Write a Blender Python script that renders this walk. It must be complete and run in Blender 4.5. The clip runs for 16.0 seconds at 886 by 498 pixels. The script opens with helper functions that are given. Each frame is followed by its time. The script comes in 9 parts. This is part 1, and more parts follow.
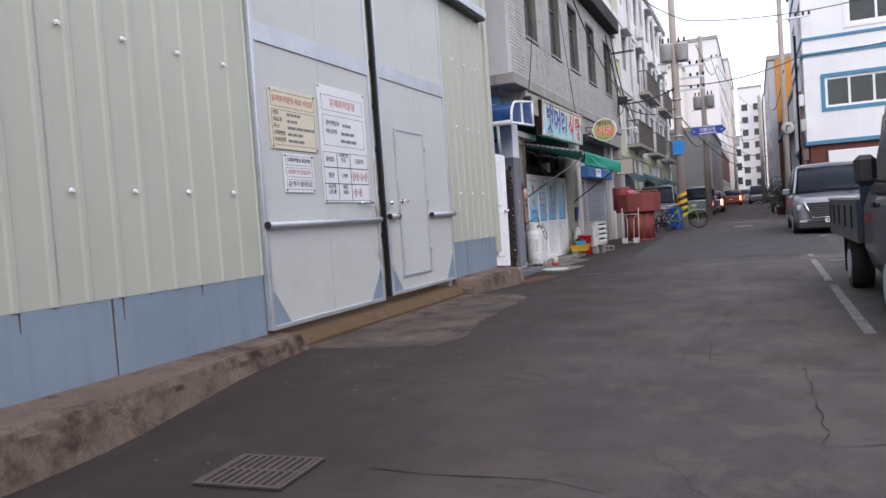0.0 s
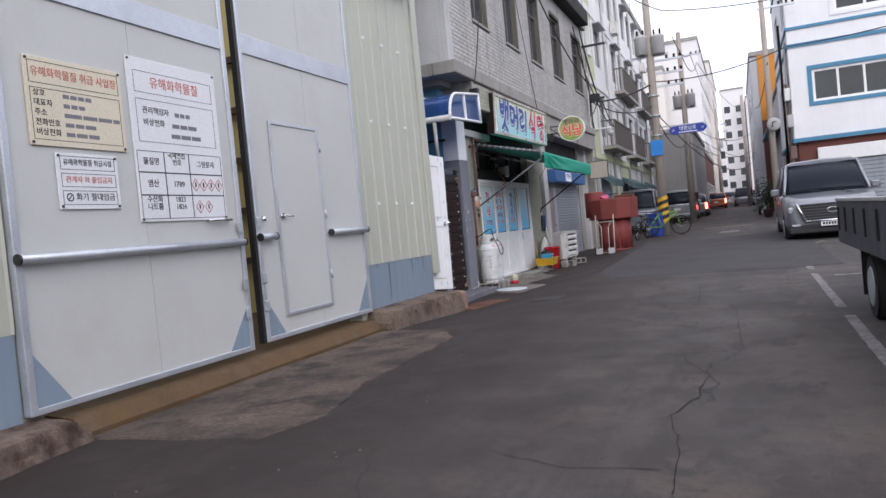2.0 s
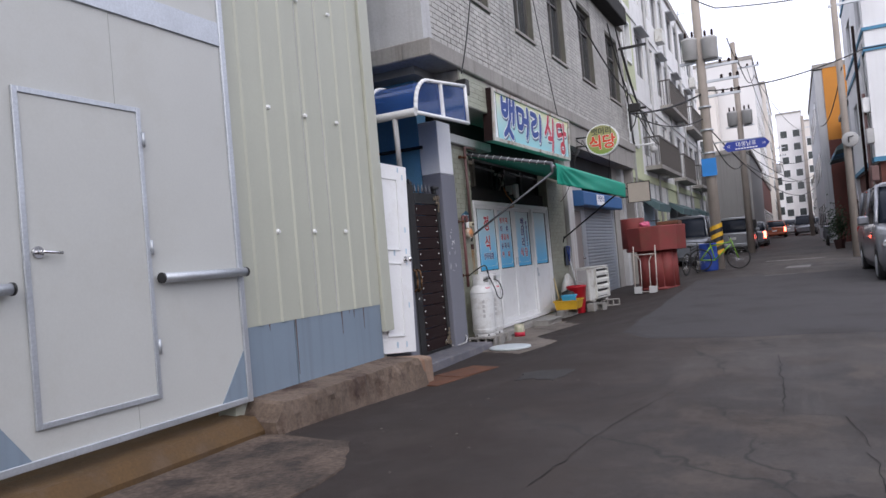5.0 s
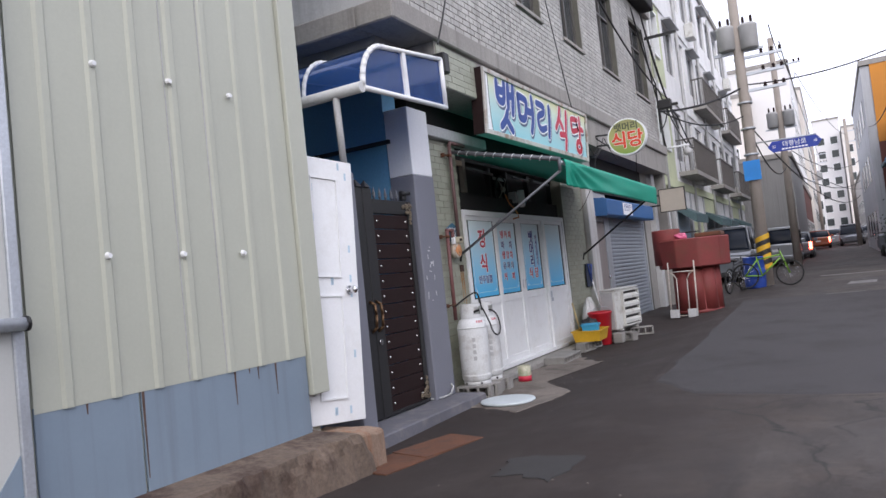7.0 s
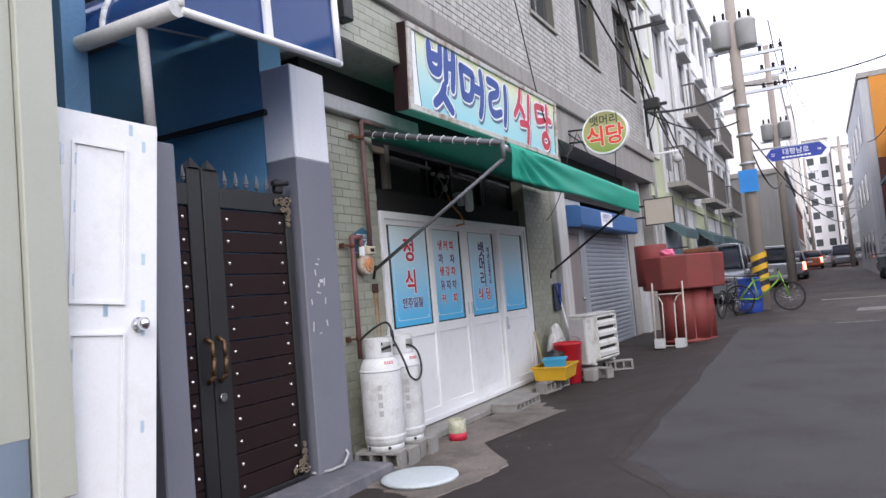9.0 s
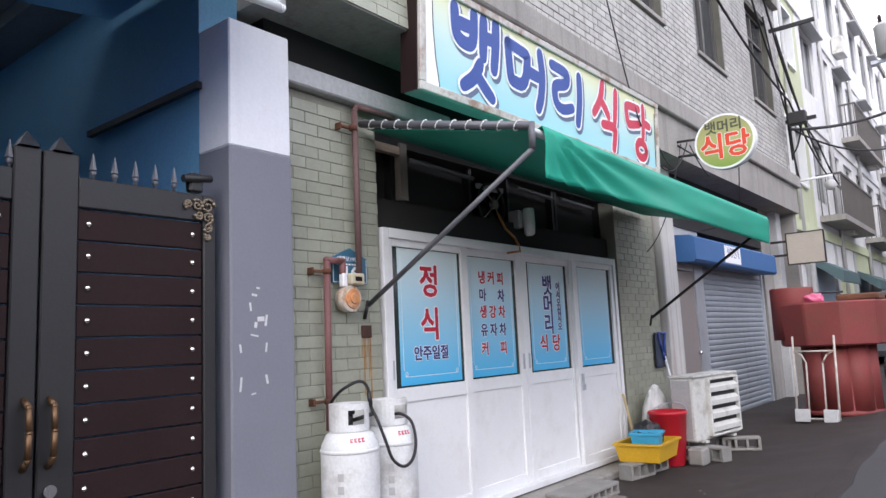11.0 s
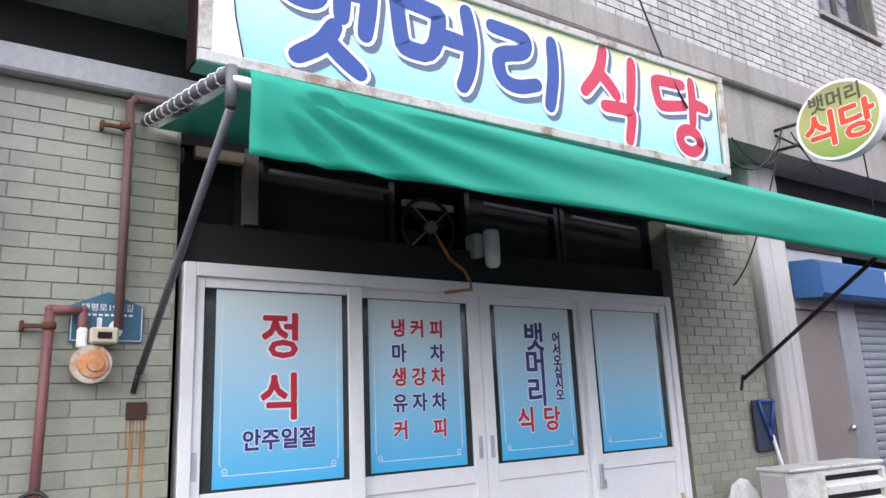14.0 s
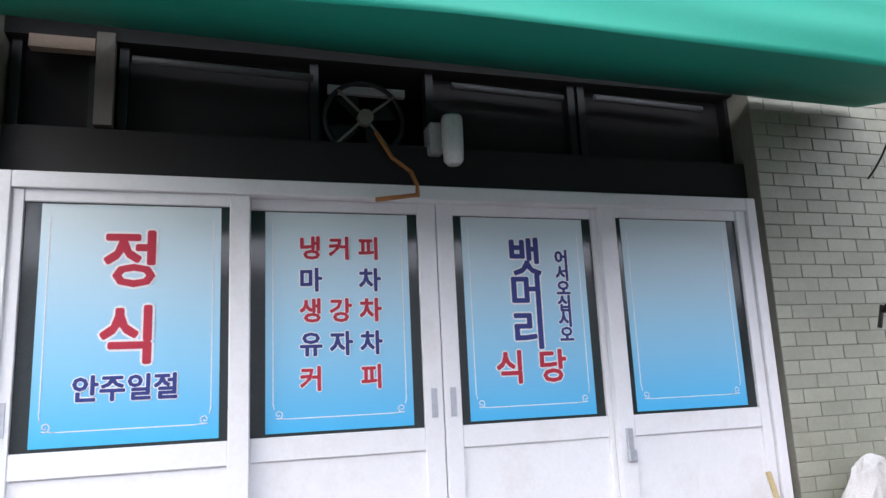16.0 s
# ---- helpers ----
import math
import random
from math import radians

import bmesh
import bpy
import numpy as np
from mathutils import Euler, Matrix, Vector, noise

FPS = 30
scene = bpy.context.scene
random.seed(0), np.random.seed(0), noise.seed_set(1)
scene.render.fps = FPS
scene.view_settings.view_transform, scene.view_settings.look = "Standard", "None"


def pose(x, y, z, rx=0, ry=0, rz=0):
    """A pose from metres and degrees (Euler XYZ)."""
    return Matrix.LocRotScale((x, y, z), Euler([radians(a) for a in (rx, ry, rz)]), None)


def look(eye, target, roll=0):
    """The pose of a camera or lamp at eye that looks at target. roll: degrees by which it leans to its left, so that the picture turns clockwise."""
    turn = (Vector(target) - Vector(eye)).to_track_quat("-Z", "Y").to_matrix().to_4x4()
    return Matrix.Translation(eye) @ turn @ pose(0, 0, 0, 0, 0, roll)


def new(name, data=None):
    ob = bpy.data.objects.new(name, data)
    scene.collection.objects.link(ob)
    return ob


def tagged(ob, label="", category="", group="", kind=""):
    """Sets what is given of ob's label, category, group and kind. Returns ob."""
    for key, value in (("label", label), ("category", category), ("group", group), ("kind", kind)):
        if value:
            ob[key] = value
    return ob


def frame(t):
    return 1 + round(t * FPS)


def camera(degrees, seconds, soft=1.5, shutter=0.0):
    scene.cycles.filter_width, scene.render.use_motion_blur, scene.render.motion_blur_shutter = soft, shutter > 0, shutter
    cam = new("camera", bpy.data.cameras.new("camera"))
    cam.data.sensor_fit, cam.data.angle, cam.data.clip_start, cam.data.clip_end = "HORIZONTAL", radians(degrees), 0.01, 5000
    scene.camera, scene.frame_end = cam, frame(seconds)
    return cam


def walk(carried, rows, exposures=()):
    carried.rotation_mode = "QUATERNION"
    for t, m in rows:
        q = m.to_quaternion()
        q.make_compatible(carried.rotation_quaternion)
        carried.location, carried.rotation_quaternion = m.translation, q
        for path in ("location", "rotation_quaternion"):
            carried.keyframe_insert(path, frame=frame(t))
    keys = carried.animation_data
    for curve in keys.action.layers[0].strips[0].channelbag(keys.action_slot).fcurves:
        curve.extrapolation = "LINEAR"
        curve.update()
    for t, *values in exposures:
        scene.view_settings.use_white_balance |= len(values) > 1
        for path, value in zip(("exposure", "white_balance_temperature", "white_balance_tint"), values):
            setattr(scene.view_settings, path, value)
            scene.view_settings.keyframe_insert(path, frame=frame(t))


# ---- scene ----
cam = camera(63.6, 16.0)
PATH = [
    (0, (-0.157, -0.16, 1.121), (-0.962, 1.669, 1.045), -4.1),
    (0.5, (-0.084, 0.441, 1.131), (-0.868, 2.279, 1.05), -5.7),
    (1, (-0.136, 1.038, 1.162), (-0.891, 2.887, 1.052), -4.2),
    (1.5, (-0.053, 1.624, 1.158), (-0.822, 3.47, 1.14), -5.2),
    (2, (-0.171, 2.261, 1.134), (-0.946, 4.104, 1.082), -5.5),
    (2.5, (-0.209, 2.876, 1.111), (-0.903, 4.751, 1.063), -4.4),
    (3, (-0.278, 3.436, 1.129), (-1.131, 5.244, 1.052), -7.5),
    (3.5, (-0.328, 3.981, 1.18), (-1.18, 5.791, 1.178), -5.8),
    (4, (-0.471, 4.63, 1.196), (-1.324, 6.439, 1.224), -4.7),
    (4.5, (-0.492, 5.158, 1.236), (-1.314, 6.979, 1.317), -4.6),
    (5, (-0.528, 5.658, 1.182), (-1.416, 7.45, 1.216), -5.0),
    (7.5, (-1.109, 8.521, 1.227), (-2.084, 10.265, 1.328), -5.9),
    (8, (-1.205, 9.063, 1.182), (-2.222, 10.782, 1.274), -5.1),
    (8.5, (-1.365, 9.597, 1.212), (-2.387, 11.314, 1.29), -3.3),
    (9, (-1.381, 10.142, 1.255), (-2.31, 11.908, 1.381), -5.0),
    (9.5, (-1.418, 10.672, 1.272), (-2.41, 12.402, 1.423), -4.3),
    (12, (-1.629, 13.099, 1.226), (-2.952, 14.565, 1.545), -3.7),
    (12.5, (-1.531, 13.582, 1.14), (-2.903, 15.002, 1.458), -6.1),
    (13, (-1.457, 13.96, 1.315), (-2.981, 15.196, 1.699), -5.3),
    (13.5, (-1.491, 14.346, 1.316), (-2.992, 15.586, 1.775), -4.5),
    (14, (-1.369, 14.776, 1.302), (-2.979, 15.878, 1.742), -2.6),
    (14.5, (-1.512, 15.191, 1.218), (-3.181, 16.185, 1.694), -3.4),
    (15, (-1.503, 15.688, 1.216), (-3.22, 16.596, 1.692), -2.8),
    (15.5, (-1.648, 16.127, 1.161), (-3.467, 16.873, 1.527), -1.6),
    (16, (-1.797, 16.532, 1.141), (-3.671, 17.117, 1.521), -2.7),
]
walk(cam, [(t, look(eye, target, roll)) for t, eye, target, roll in PATH],
     [(0.0, 0.2), (3.0, 0.18), (4.5, 0.18), (5.0, 0.06), (7.5, 0.32), (8.5, 0.42), (9.0, 0.54), (9.5, 0.50), (12.0, 0.9), (13.0, 0.86), (14.0, 1.02), (15.0, 1.09), (16.0, 1.30)])

# ---- world, sun, exposure ----
world = bpy.data.worlds.new("overcast_evening")
scene.world = world
world.use_nodes = True
wn = world.node_tree.nodes
wl = world.node_tree.links
sky = wn.new("ShaderNodeTexSky")
sky.sky_type, sky.sun_disc = "NISHITA", False
sky.sun_elevation, sky.sun_rotation = radians(34), radians(153)
sky.air_density, sky.dust_density, sky.ozone_density = 1.0, 4.0, 1.0
veil = wn.new("ShaderNodeMixRGB")
veil.inputs[0].default_value = 0.82
veil.inputs[2].default_value = (10.55, 10.65, 12.45, 1)
wl.new(sky.outputs[0], veil.inputs[1])
wl.new(veil.outputs[0], wn["Background"].inputs[0])
wn["Background"].inputs[1].default_value = 0.14
sun = new("sun", bpy.data.lights.new("sun", "SUN"))
sun.data.energy, sun.data.angle, sun.data.color = 0.9, radians(45), (1.0, 0.97, 0.97)
sun.matrix_world = look((9, -8, 14), (0, 10, 0))
scene.view_settings.exposure = 0.0


# ---- materials ----
def node(nt, kind, **sets):
    n = nt.nodes.new(kind)
    for k, v in sets.items():
        n.inputs[k.replace("_", " ")].default_value = v
    return n


def surf(name, colour, rough=0.7, metal=0.0, var=0.18, scale=1.6, grain=55.0, gvar=0.12, bump=0.15, dirt=None, dirt_amount=0.0, dirt_scale=2.5,
         dirt_from=0.5, streak=0.0, per_object=0.0, per_island=0.0, coat=0.0, stretch=(1, 1, 1), spec=0.5):
    """A procedural surface: base colour, broad patches, fine grain, optional dirt patches and vertical streaks."""
    m = bpy.data.materials.new(name)
    m.use_nodes = True
    nt = m.node_tree
    lk = nt.links.new
    bs = nt.nodes["Principled BSDF"]
    geo = node(nt, "ShaderNodeNewGeometry")
    mp = node(nt, "ShaderNodeMapping")
    mp.inputs["Scale"].default_value = stretch
    lk(geo.outputs["Position"], mp.inputs["Vector"])
    big = node(nt, "ShaderNodeTexNoise", Scale=scale, Detail=5.0, Roughness=0.6)
    fine = node(nt, "ShaderNodeTexNoise", Scale=grain, Detail=3.0, Roughness=0.7)
    lk(mp.outputs[0], big.inputs["Vector"])
    lk(mp.outputs[0], fine.inputs["Vector"])

    def scaled(src, amount):
        r = node(nt, "ShaderNodeMapRange")
        r.inputs["From Min"].default_value, r.inputs["From Max"].default_value = 0.25, 0.75
        r.inputs["To Min"].default_value, r.inputs["To Max"].default_value = 1 - amount, 1 + amount
        lk(src, r.inputs["Value"])
        return r.outputs[0]

    def times(a, b):
        x = nt.nodes.new("ShaderNodeMath")
        x.operation = "MULTIPLY"
        lk(a, x.inputs[0])
        lk(b, x.inputs[1])
        return x.outputs[0]

    val = times(scaled(big.outputs[0], var), scaled(fine.outputs[0], gvar))
    if per_object:
        oi = node(nt, "ShaderNodeObjectInfo")
        r = node(nt, "ShaderNodeMapRange")
        r.inputs["To Min"].default_value, r.inputs["To Max"].default_value = 1 - per_object, 1 + per_object
        lk(oi.outputs["Random"], r.inputs["Value"])
        val = times(val, r.outputs[0])
    if per_island:
        r = node(nt, "ShaderNodeMapRange")
        r.inputs["To Min"].default_value, r.inputs["To Max"].default_value = 1 - per_island, 1 + per_island
        lk(geo.outputs["Random Per Island"], r.inputs["Value"])
        val = times(val, r.outputs[0])
    hsv = node(nt, "ShaderNodeHueSaturation", Color=(*colour, 1))
    lk(val, hsv.inputs["Value"])
    col = hsv.outputs[0]
    if streak:
        sm = node(nt, "ShaderNodeMapping")
        sm.inputs["Scale"].default_value = (9, 9, 0.35)
        lk(geo.outputs["Position"], sm.inputs["Vector"])
        sn = node(nt, "ShaderNodeTexNoise", Scale=1.0, Detail=4.0, Roughness=0.65)
        lk(sm.outputs[0], sn.inputs["Vector"])
        sr = node(nt, "ShaderNodeMapRange")
        sr.inputs["From Min"].default_value, sr.inputs["From Max"].default_value = 0.5, 0.78
        sr.inputs["To Min"].default_value, sr.inputs["To Max"].default_value = 0, streak
        lk(sn.outputs[0], sr.inputs["Value"])
        mx = node(nt, "ShaderNodeMixRGB")
        mx.inputs[2].default_value = (*(dirt or (0.06, 0.05, 0.045)), 1)
        lk(sr.outputs[0], mx.inputs[0])
        lk(col, mx.inputs[1])
        col = mx.outputs[0]
    if dirt and dirt_amount:
        dn = node(nt, "ShaderNodeTexNoise", Scale=dirt_scale, Detail=7.0, Roughness=0.68)
        lk(mp.outputs[0], dn.inputs["Vector"])
        dr = node(nt, "ShaderNodeMapRange")
        dr.inputs["From Min"].default_value, dr.inputs["From Max"].default_value = dirt_from, dirt_from + 0.16
        dr.inputs["To Min"].default_value, dr.inputs["To Max"].default_value = 0, dirt_amount
        lk(dn.outputs[0], dr.inputs["Value"])
        mx = node(nt, "ShaderNodeMixRGB")
        mx.inputs[2].default_value = (*dirt, 1)
        lk(dr.outputs[0], mx.inputs[0])
        lk(col, mx.inputs[1])
        col = mx.outputs[0]
    lk(col, bs.inputs["Base Color"])
    rr = scaled(big.outputs[0], 0.15)
    rm = nt.nodes.new("ShaderNodeMath")
    rm.operation, rm.use_clamp = "MULTIPLY", True
    rm.inputs[1].default_value = rough
    lk(rr, rm.inputs[0])
    lk(rm.outputs[0], bs.inputs["Roughness"])
    bs.inputs["Metallic"].default_value = metal
    bs.inputs["Coat Weight"].default_value = coat
    bs.inputs["Specular IOR Level"].default_value = spec
    if bump:
        b = node(nt, "ShaderNodeBump", Strength=bump, Distance=0.01)
        lk(fine.outputs[0], b.inputs["Height"])
        lk(b.outputs[0], bs.inputs["Normal"])
    return m


def glass(name, tint=(0.8, 0.85, 0.9), rough=0.02, alpha=0.35):
    """A thin pane: partly clear, with a glossy film."""
    m = bpy.data.materials.new(name)
    m.use_nodes = True
    bs = m.node_tree.nodes["Principled BSDF"]
    bs.inputs["Base Color"].default_value = (*tint, 1)
    bs.inputs["Roughness"].default_value = rough
    bs.inputs["Alpha"].default_value = alpha
    bs.inputs["Specular IOR Level"].default_value = 0.8
    return m


def lit(name, colour, strength):
    m = bpy.data.materials.new(name)
    m.use_nodes = True
    bs = m.node_tree.nodes["Principled BSDF"]
    bs.inputs["Base Color"].default_value = (*colour, 1)
    bs.inputs["Emission Color"].default_value = (*colour, 1)
    bs.inputs["Emission Strength"].default_value = strength
    return m


M_CREAM = surf("cream_sheet_metal", (0.455, 0.467, 0.395), 0.5, var=0.06, scale=0.8, gvar=0.03, bump=0.03, streak=0.25, dirt=(0.38, 0.38, 0.32))
M_GATE = surf("gate_panel_paint", (0.53, 0.54, 0.52), 0.5, var=0.05, scale=0.7, gvar=0.03, bump=0.03, dirt=(0.42, 0.41, 0.36), dirt_amount=0.25, dirt_scale=1.3)
M_GALV = surf("galvanised_steel", (0.50, 0.53, 0.57), 0.42, metal=0.55, var=0.15, scale=3, bump=0.05)
M_BLUEPLATE = surf("blue_grey_sheet", (0.215, 0.275, 0.34), 0.5, var=0.08, scale=1.2, gvar=0.02, bump=0.02, streak=0.3, dirt=(0.12, 0.11, 0.11))
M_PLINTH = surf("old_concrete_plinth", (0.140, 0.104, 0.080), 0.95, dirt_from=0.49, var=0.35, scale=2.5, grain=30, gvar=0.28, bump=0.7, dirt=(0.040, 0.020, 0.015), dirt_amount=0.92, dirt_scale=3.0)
M_CONC = surf("weathered_concrete", (0.31, 0.295, 0.275), 0.92, var=0.22, scale=1.1, grain=35, gvar=0.12, bump=0.35, streak=0.55, dirt=(0.13, 0.12, 0.11))
M_CONCPALE = surf("pale_concrete_render", (0.47, 0.475, 0.48), 0.92, var=0.16, scale=1.0, grain=30, gvar=0.10, bump=0.35, streak=0.35, dirt=(0.2, 0.195, 0.19))
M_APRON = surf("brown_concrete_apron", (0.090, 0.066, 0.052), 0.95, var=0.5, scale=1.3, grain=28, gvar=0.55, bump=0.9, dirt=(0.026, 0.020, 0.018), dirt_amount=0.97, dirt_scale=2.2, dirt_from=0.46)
M_OCHRE = surf("ochre_painted_sill", (0.095, 0.054, 0.020), 0.8, var=0.3, scale=4, gvar=0.2, bump=0.4, dirt=(0.12, 0.08, 0.05), dirt_amount=0.6, dirt_scale=5)
M_TILEGREEN = surf("pale_green_glazed_brick_tile", (0.315, 0.325, 0.258), 0.42, var=0.12, scale=1.5, gvar=0.08, bump=0.1, per_object=0.09, per_island=0.09, dirt=(0.2, 0.19, 0.15), dirt_amount=0.4, dirt_scale=2)
M_TILEGREY = surf("grey_white_facade_tile", (0.43, 0.42, 0.395), 0.55, var=0.16, scale=0.7, gvar=0.08, bump=0.12, per_island=0.12, streak=0.75, dirt=(0.15, 0.135, 0.12))
M_MORTAR = surf("tile_mortar", (0.275, 0.27, 0.22), 0.95, var=0.25, scale=2, bump=0.3)
M_WHITE = surf("white_painted_frame", (0.80, 0.81, 0.82), 0.45, var=0.05, scale=1.5, gvar=0.03, bump=0.04, dirt=(0.5, 0.48, 0.44), dirt_amount=0.25, dirt_scale=3)
M_WHITEWALL = surf("white_rendered_wall", (0.78, 0.79, 0.81), 0.8, var=0.06, scale=0.8, gvar=0.04, bump=0.15, streak=0.15, dirt=(0.5, 0.5, 0.5))
M_GREYPAINT = surf("grey_painted_pillar", (0.185, 0.19, 0.225), 0.6, var=0.08, scale=1.4, gvar=0.05, bump=0.12)
M_BLUETRIM = surf("blue_paint", (0.05, 0.20, 0.36), 0.55, var=0.12, scale=2, bump=0.08)
# blue stands for light through the canopy, put into the wall colour
M_BLUEWALL = surf("canopy_lit_blue_wall", (0.12, 0.26, 0.42), 0.6, var=0.18, scale=0.8, bump=0.12)
M_BROWNGATE = surf("dark_brown_gate_enamel", (0.022, 0.012, 0.012), 0.6, var=0.2, scale=2, bump=0.08, spec=0.15)
M_BLACK = surf("black_iron", (0.015, 0.015, 0.016), 0.5, var=0.2, scale=3, bump=0.1)
# near black: stands in for shade in recesses, also plain dark parts
M_DARK = surf("near_black_shade_and_paint", (0.018, 0.017, 0.017), 0.85, var=0.3, scale=2, bump=0.1)
M_STUD = surf("polished_stud", (0.75, 0.73, 0.68), 0.25, metal=1.0, var=0.1, bump=0)
M_CHROME = surf("chrome", (0.72, 0.72, 0.73), 0.2, metal=1.0, var=0.1, bump=0)
M_GREEN = surf("green_awning_cloth", (0.0, 0.27, 0.18), 0.65, var=0.10, scale=1.2, grain=160, gvar=0.06, bump=0.1)
M_RUSTRED = surf("red_oxide_steel", (0.185, 0.033, 0.031), 0.65, var=0.22, scale=2, bump=0.2, dirt=(0.14, 0.05, 0.03), dirt_amount=0.5)
M_RUST = surf("rusty_plate", (0.115, 0.048, 0.026), 0.9, var=0.35, scale=4, gvar=0.25, bump=0.4, dirt=(0.07, 0.04, 0.03), dirt_amount=0.7, dirt_scale=5)
M_PIPE = surf("rust_brown_pipe_paint", (0.15, 0.085, 0.08), 0.6, var=0.2, scale=4, bump=0.1)
M_SHUTTER = surf("grey_shutter_steel", (0.30, 0.33, 0.37), 0.5, metal=0.2, var=0.12, scale=1.2, bump=0.05, streak=0.25)
M_POLE = surf("spun_concrete_pole", (0.34, 0.30, 0.265), 0.9, var=0.15, scale=1.5, bump=0.3, streak=0.3, dirt=(0.18, 0.15, 0.13))
M_WIRE = surf("black_cable", (0.02, 0.02, 0.022), 0.6, bump=0)
M_GREYBOX = surf("grey_transformer_paint", (0.42, 0.42, 0.42), 0.6, var=0.15, scale=2, bump=0.08)
M_GLASSDARK = surf("dark_window_glass", (0.028, 0.036, 0.036), 0.10, var=0.35, scale=0.6, bump=0, spec=0.55)
M_TYRE = surf("tyre_rubber", (0.02, 0.02, 0.02), 0.85, bump=0.2)
M_PLASTICBLACK = surf("black_plastic", (0.02, 0.02, 0.022), 0.5, bump=0.05)
M_PAINTWHITE = surf("worn_road_paint", (0.19, 0.18, 0.175), 0.9, var=0.35, scale=5, grain=30, gvar=0.45, bump=0.4, dirt=(0.09, 0.08, 0.08), dirt_amount=0.9, dirt_scale=6)
M_CEMENTBLOCK = surf("hollow_cement_block", (0.26, 0.25, 0.235), 0.95, var=0.2, scale=6, grain=90, gvar=0.2, bump=0.6)
M_BRICKRED = surf("dark_red_wall", (0.13, 0.045, 0.035), 0.8, var=0.2, scale=2, bump=0.3)


def road_material():
    """Asphalt with worn lighter tracks, dark repairs, stains and cracks."""
    m = bpy.data.materials.new("worn_asphalt")
    m.use_nodes = True
    nt = m.node_tree
    lk = nt.links.new
    bs = nt.nodes["Principled BSDF"]
    geo = node(nt, "ShaderNodeNewGeometry")

    def noise_at(scale, detail=6.0, rough=0.65, stretch=None):
        n = node(nt, "ShaderNodeTexNoise", Scale=scale, Detail=detail, Roughness=rough)
        mp = node(nt, "ShaderNodeMapping")
        mp.inputs["Scale"].default_value = stretch or (1, 1, 1)
        lk(geo.outputs["Position"], mp.inputs["Vector"])
        lk(mp.outputs[0], n.inputs["Vector"])
        return n.outputs[0]

    def ranged(src, a, b, lo, hi):
        r = node(nt, "ShaderNodeMapRange")
        for k, v in zip(("From Min", "From Max", "To Min", "To Max"), (a, b, lo, hi)):
            r.inputs[k].default_value = v
        lk(src, r.inputs["Value"])
        return r.outputs[0]

    def mixed(fac, a, b):
        x = node(nt, "ShaderNodeMixRGB")
        lk(fac, x.inputs[0])
        for i, c in ((1, a), (2, b)):
            if isinstance(c, tuple):
                x.inputs[i].default_value = (*c, 1)
            else:
                lk(c, x.inputs[i])
        return x.outputs[0]

    grain = noise_at(150, 2.0, 0.8)
    col = mixed(ranged(noise_at(0.45, 5, 0.6, (1.0, 0.45, 1)), 0.42, 0.58, 0, 1), (0.029, 0.024, 0.0225), (0.064, 0.053, 0.048))
    col = mixed(ranged(noise_at(1.3, 8, 0.72), 0.50, 0.62, 0, 0.75), col, (0.092, 0.071, 0.057))
    col = mixed(ranged(noise_at(0.8, 7, 0.7, (1.4, 0.7, 1)), 0.54, 0.59, 0, 0.75), col, (0.026, 0.023, 0.024))
    col = mixed(ranged(noise_at(0.9, 6, 0.6, (3.2, 0.32, 1)), 0.56, 0.64, 0, 0.5), col, (0.075, 0.064, 0.058))
    col = mixed(ranged(noise_at(5.5, 5, 0.7), 0.60, 0.66, 0, 0.65), col, (0.018, 0.016, 0.016))
    col = mixed(ranged(noise_at(2.6, 4, 0.6), 0.63, 0.72, 0, 0.6), col, (0.022, 0.019, 0.02))
    # brown grime spread along the left-hand gutter, with an uneven outer edge
    sep = node(nt, "ShaderNodeSeparateXYZ")
    lk(geo.outputs["Position"], sep.inputs[0])
    wander = nt.nodes.new("ShaderNodeMath")
    wander.operation = "MULTIPLY_ADD"
    wander.inputs[1].default_value = 2.6
    lk(noise_at(0.55, 7, 0.62), wander.inputs[0])
    lk(sep.outputs[0], wander.inputs[2])
    col = mixed(ranged(grain, 0.35, 0.75, 0, 0.38), col, (0.13, 0.12, 0.115))
    col = mixed(ranged(noise_at(24, 4, 0.75), 0.56, 0.70, 0, 0.55), col, (0.024, 0.021, 0.021))
    col = mixed(ranged(noise_at(31, 3, 0.7, (1, 1, 1.1)), 0.66, 0.74, 0, 0.5), col, (0.15, 0.135, 0.125))
    col = mixed(ranged(wander.outputs[0], -1.15, 0.50, 0.93, 0), col, (0.0195, 0.0120, 0.0098))
    col = mixed(ranged(noise_at(2.1, 6, 0.7, (1.0, 0.7, 1)), 0.53, 0.60, 0, 0.5), col, (0.040, 0.030, 0.026))
    vor = node(nt, "ShaderNodeTexVoronoi", Scale=0.33)
    vor.feature = "DISTANCE_TO_EDGE"
    wob = node(nt, "ShaderNodeTexNoise", Scale=2.2, Detail=5.0)
    lk(geo.outputs["Position"], wob.inputs["Vector"])
    add = node(nt, "ShaderNodeVectorMath")
    add.operation = "MULTIPLY_ADD"
    add.inputs[1].default_value = (0.55, 0.55, 0.0)
    lk(wob.outputs["Color"], add.inputs[0])
    lk(geo.outputs["Position"], add.inputs[2])
    lk(add.outputs[0], vor.inputs["Vector"])
    crack = ranged(vor.outputs["Distance"], 0.0, 0.0045, 1, 0)
    mask = ranged(noise_at(0.5, 2, 0.5), 0.44, 0.52, 0, 0.9)
    mul = nt.nodes.new("ShaderNodeMath")
    mul.operation = "MULTIPLY"
    lk(crack, mul.inputs[0])
    lk(mask, mul.inputs[1])
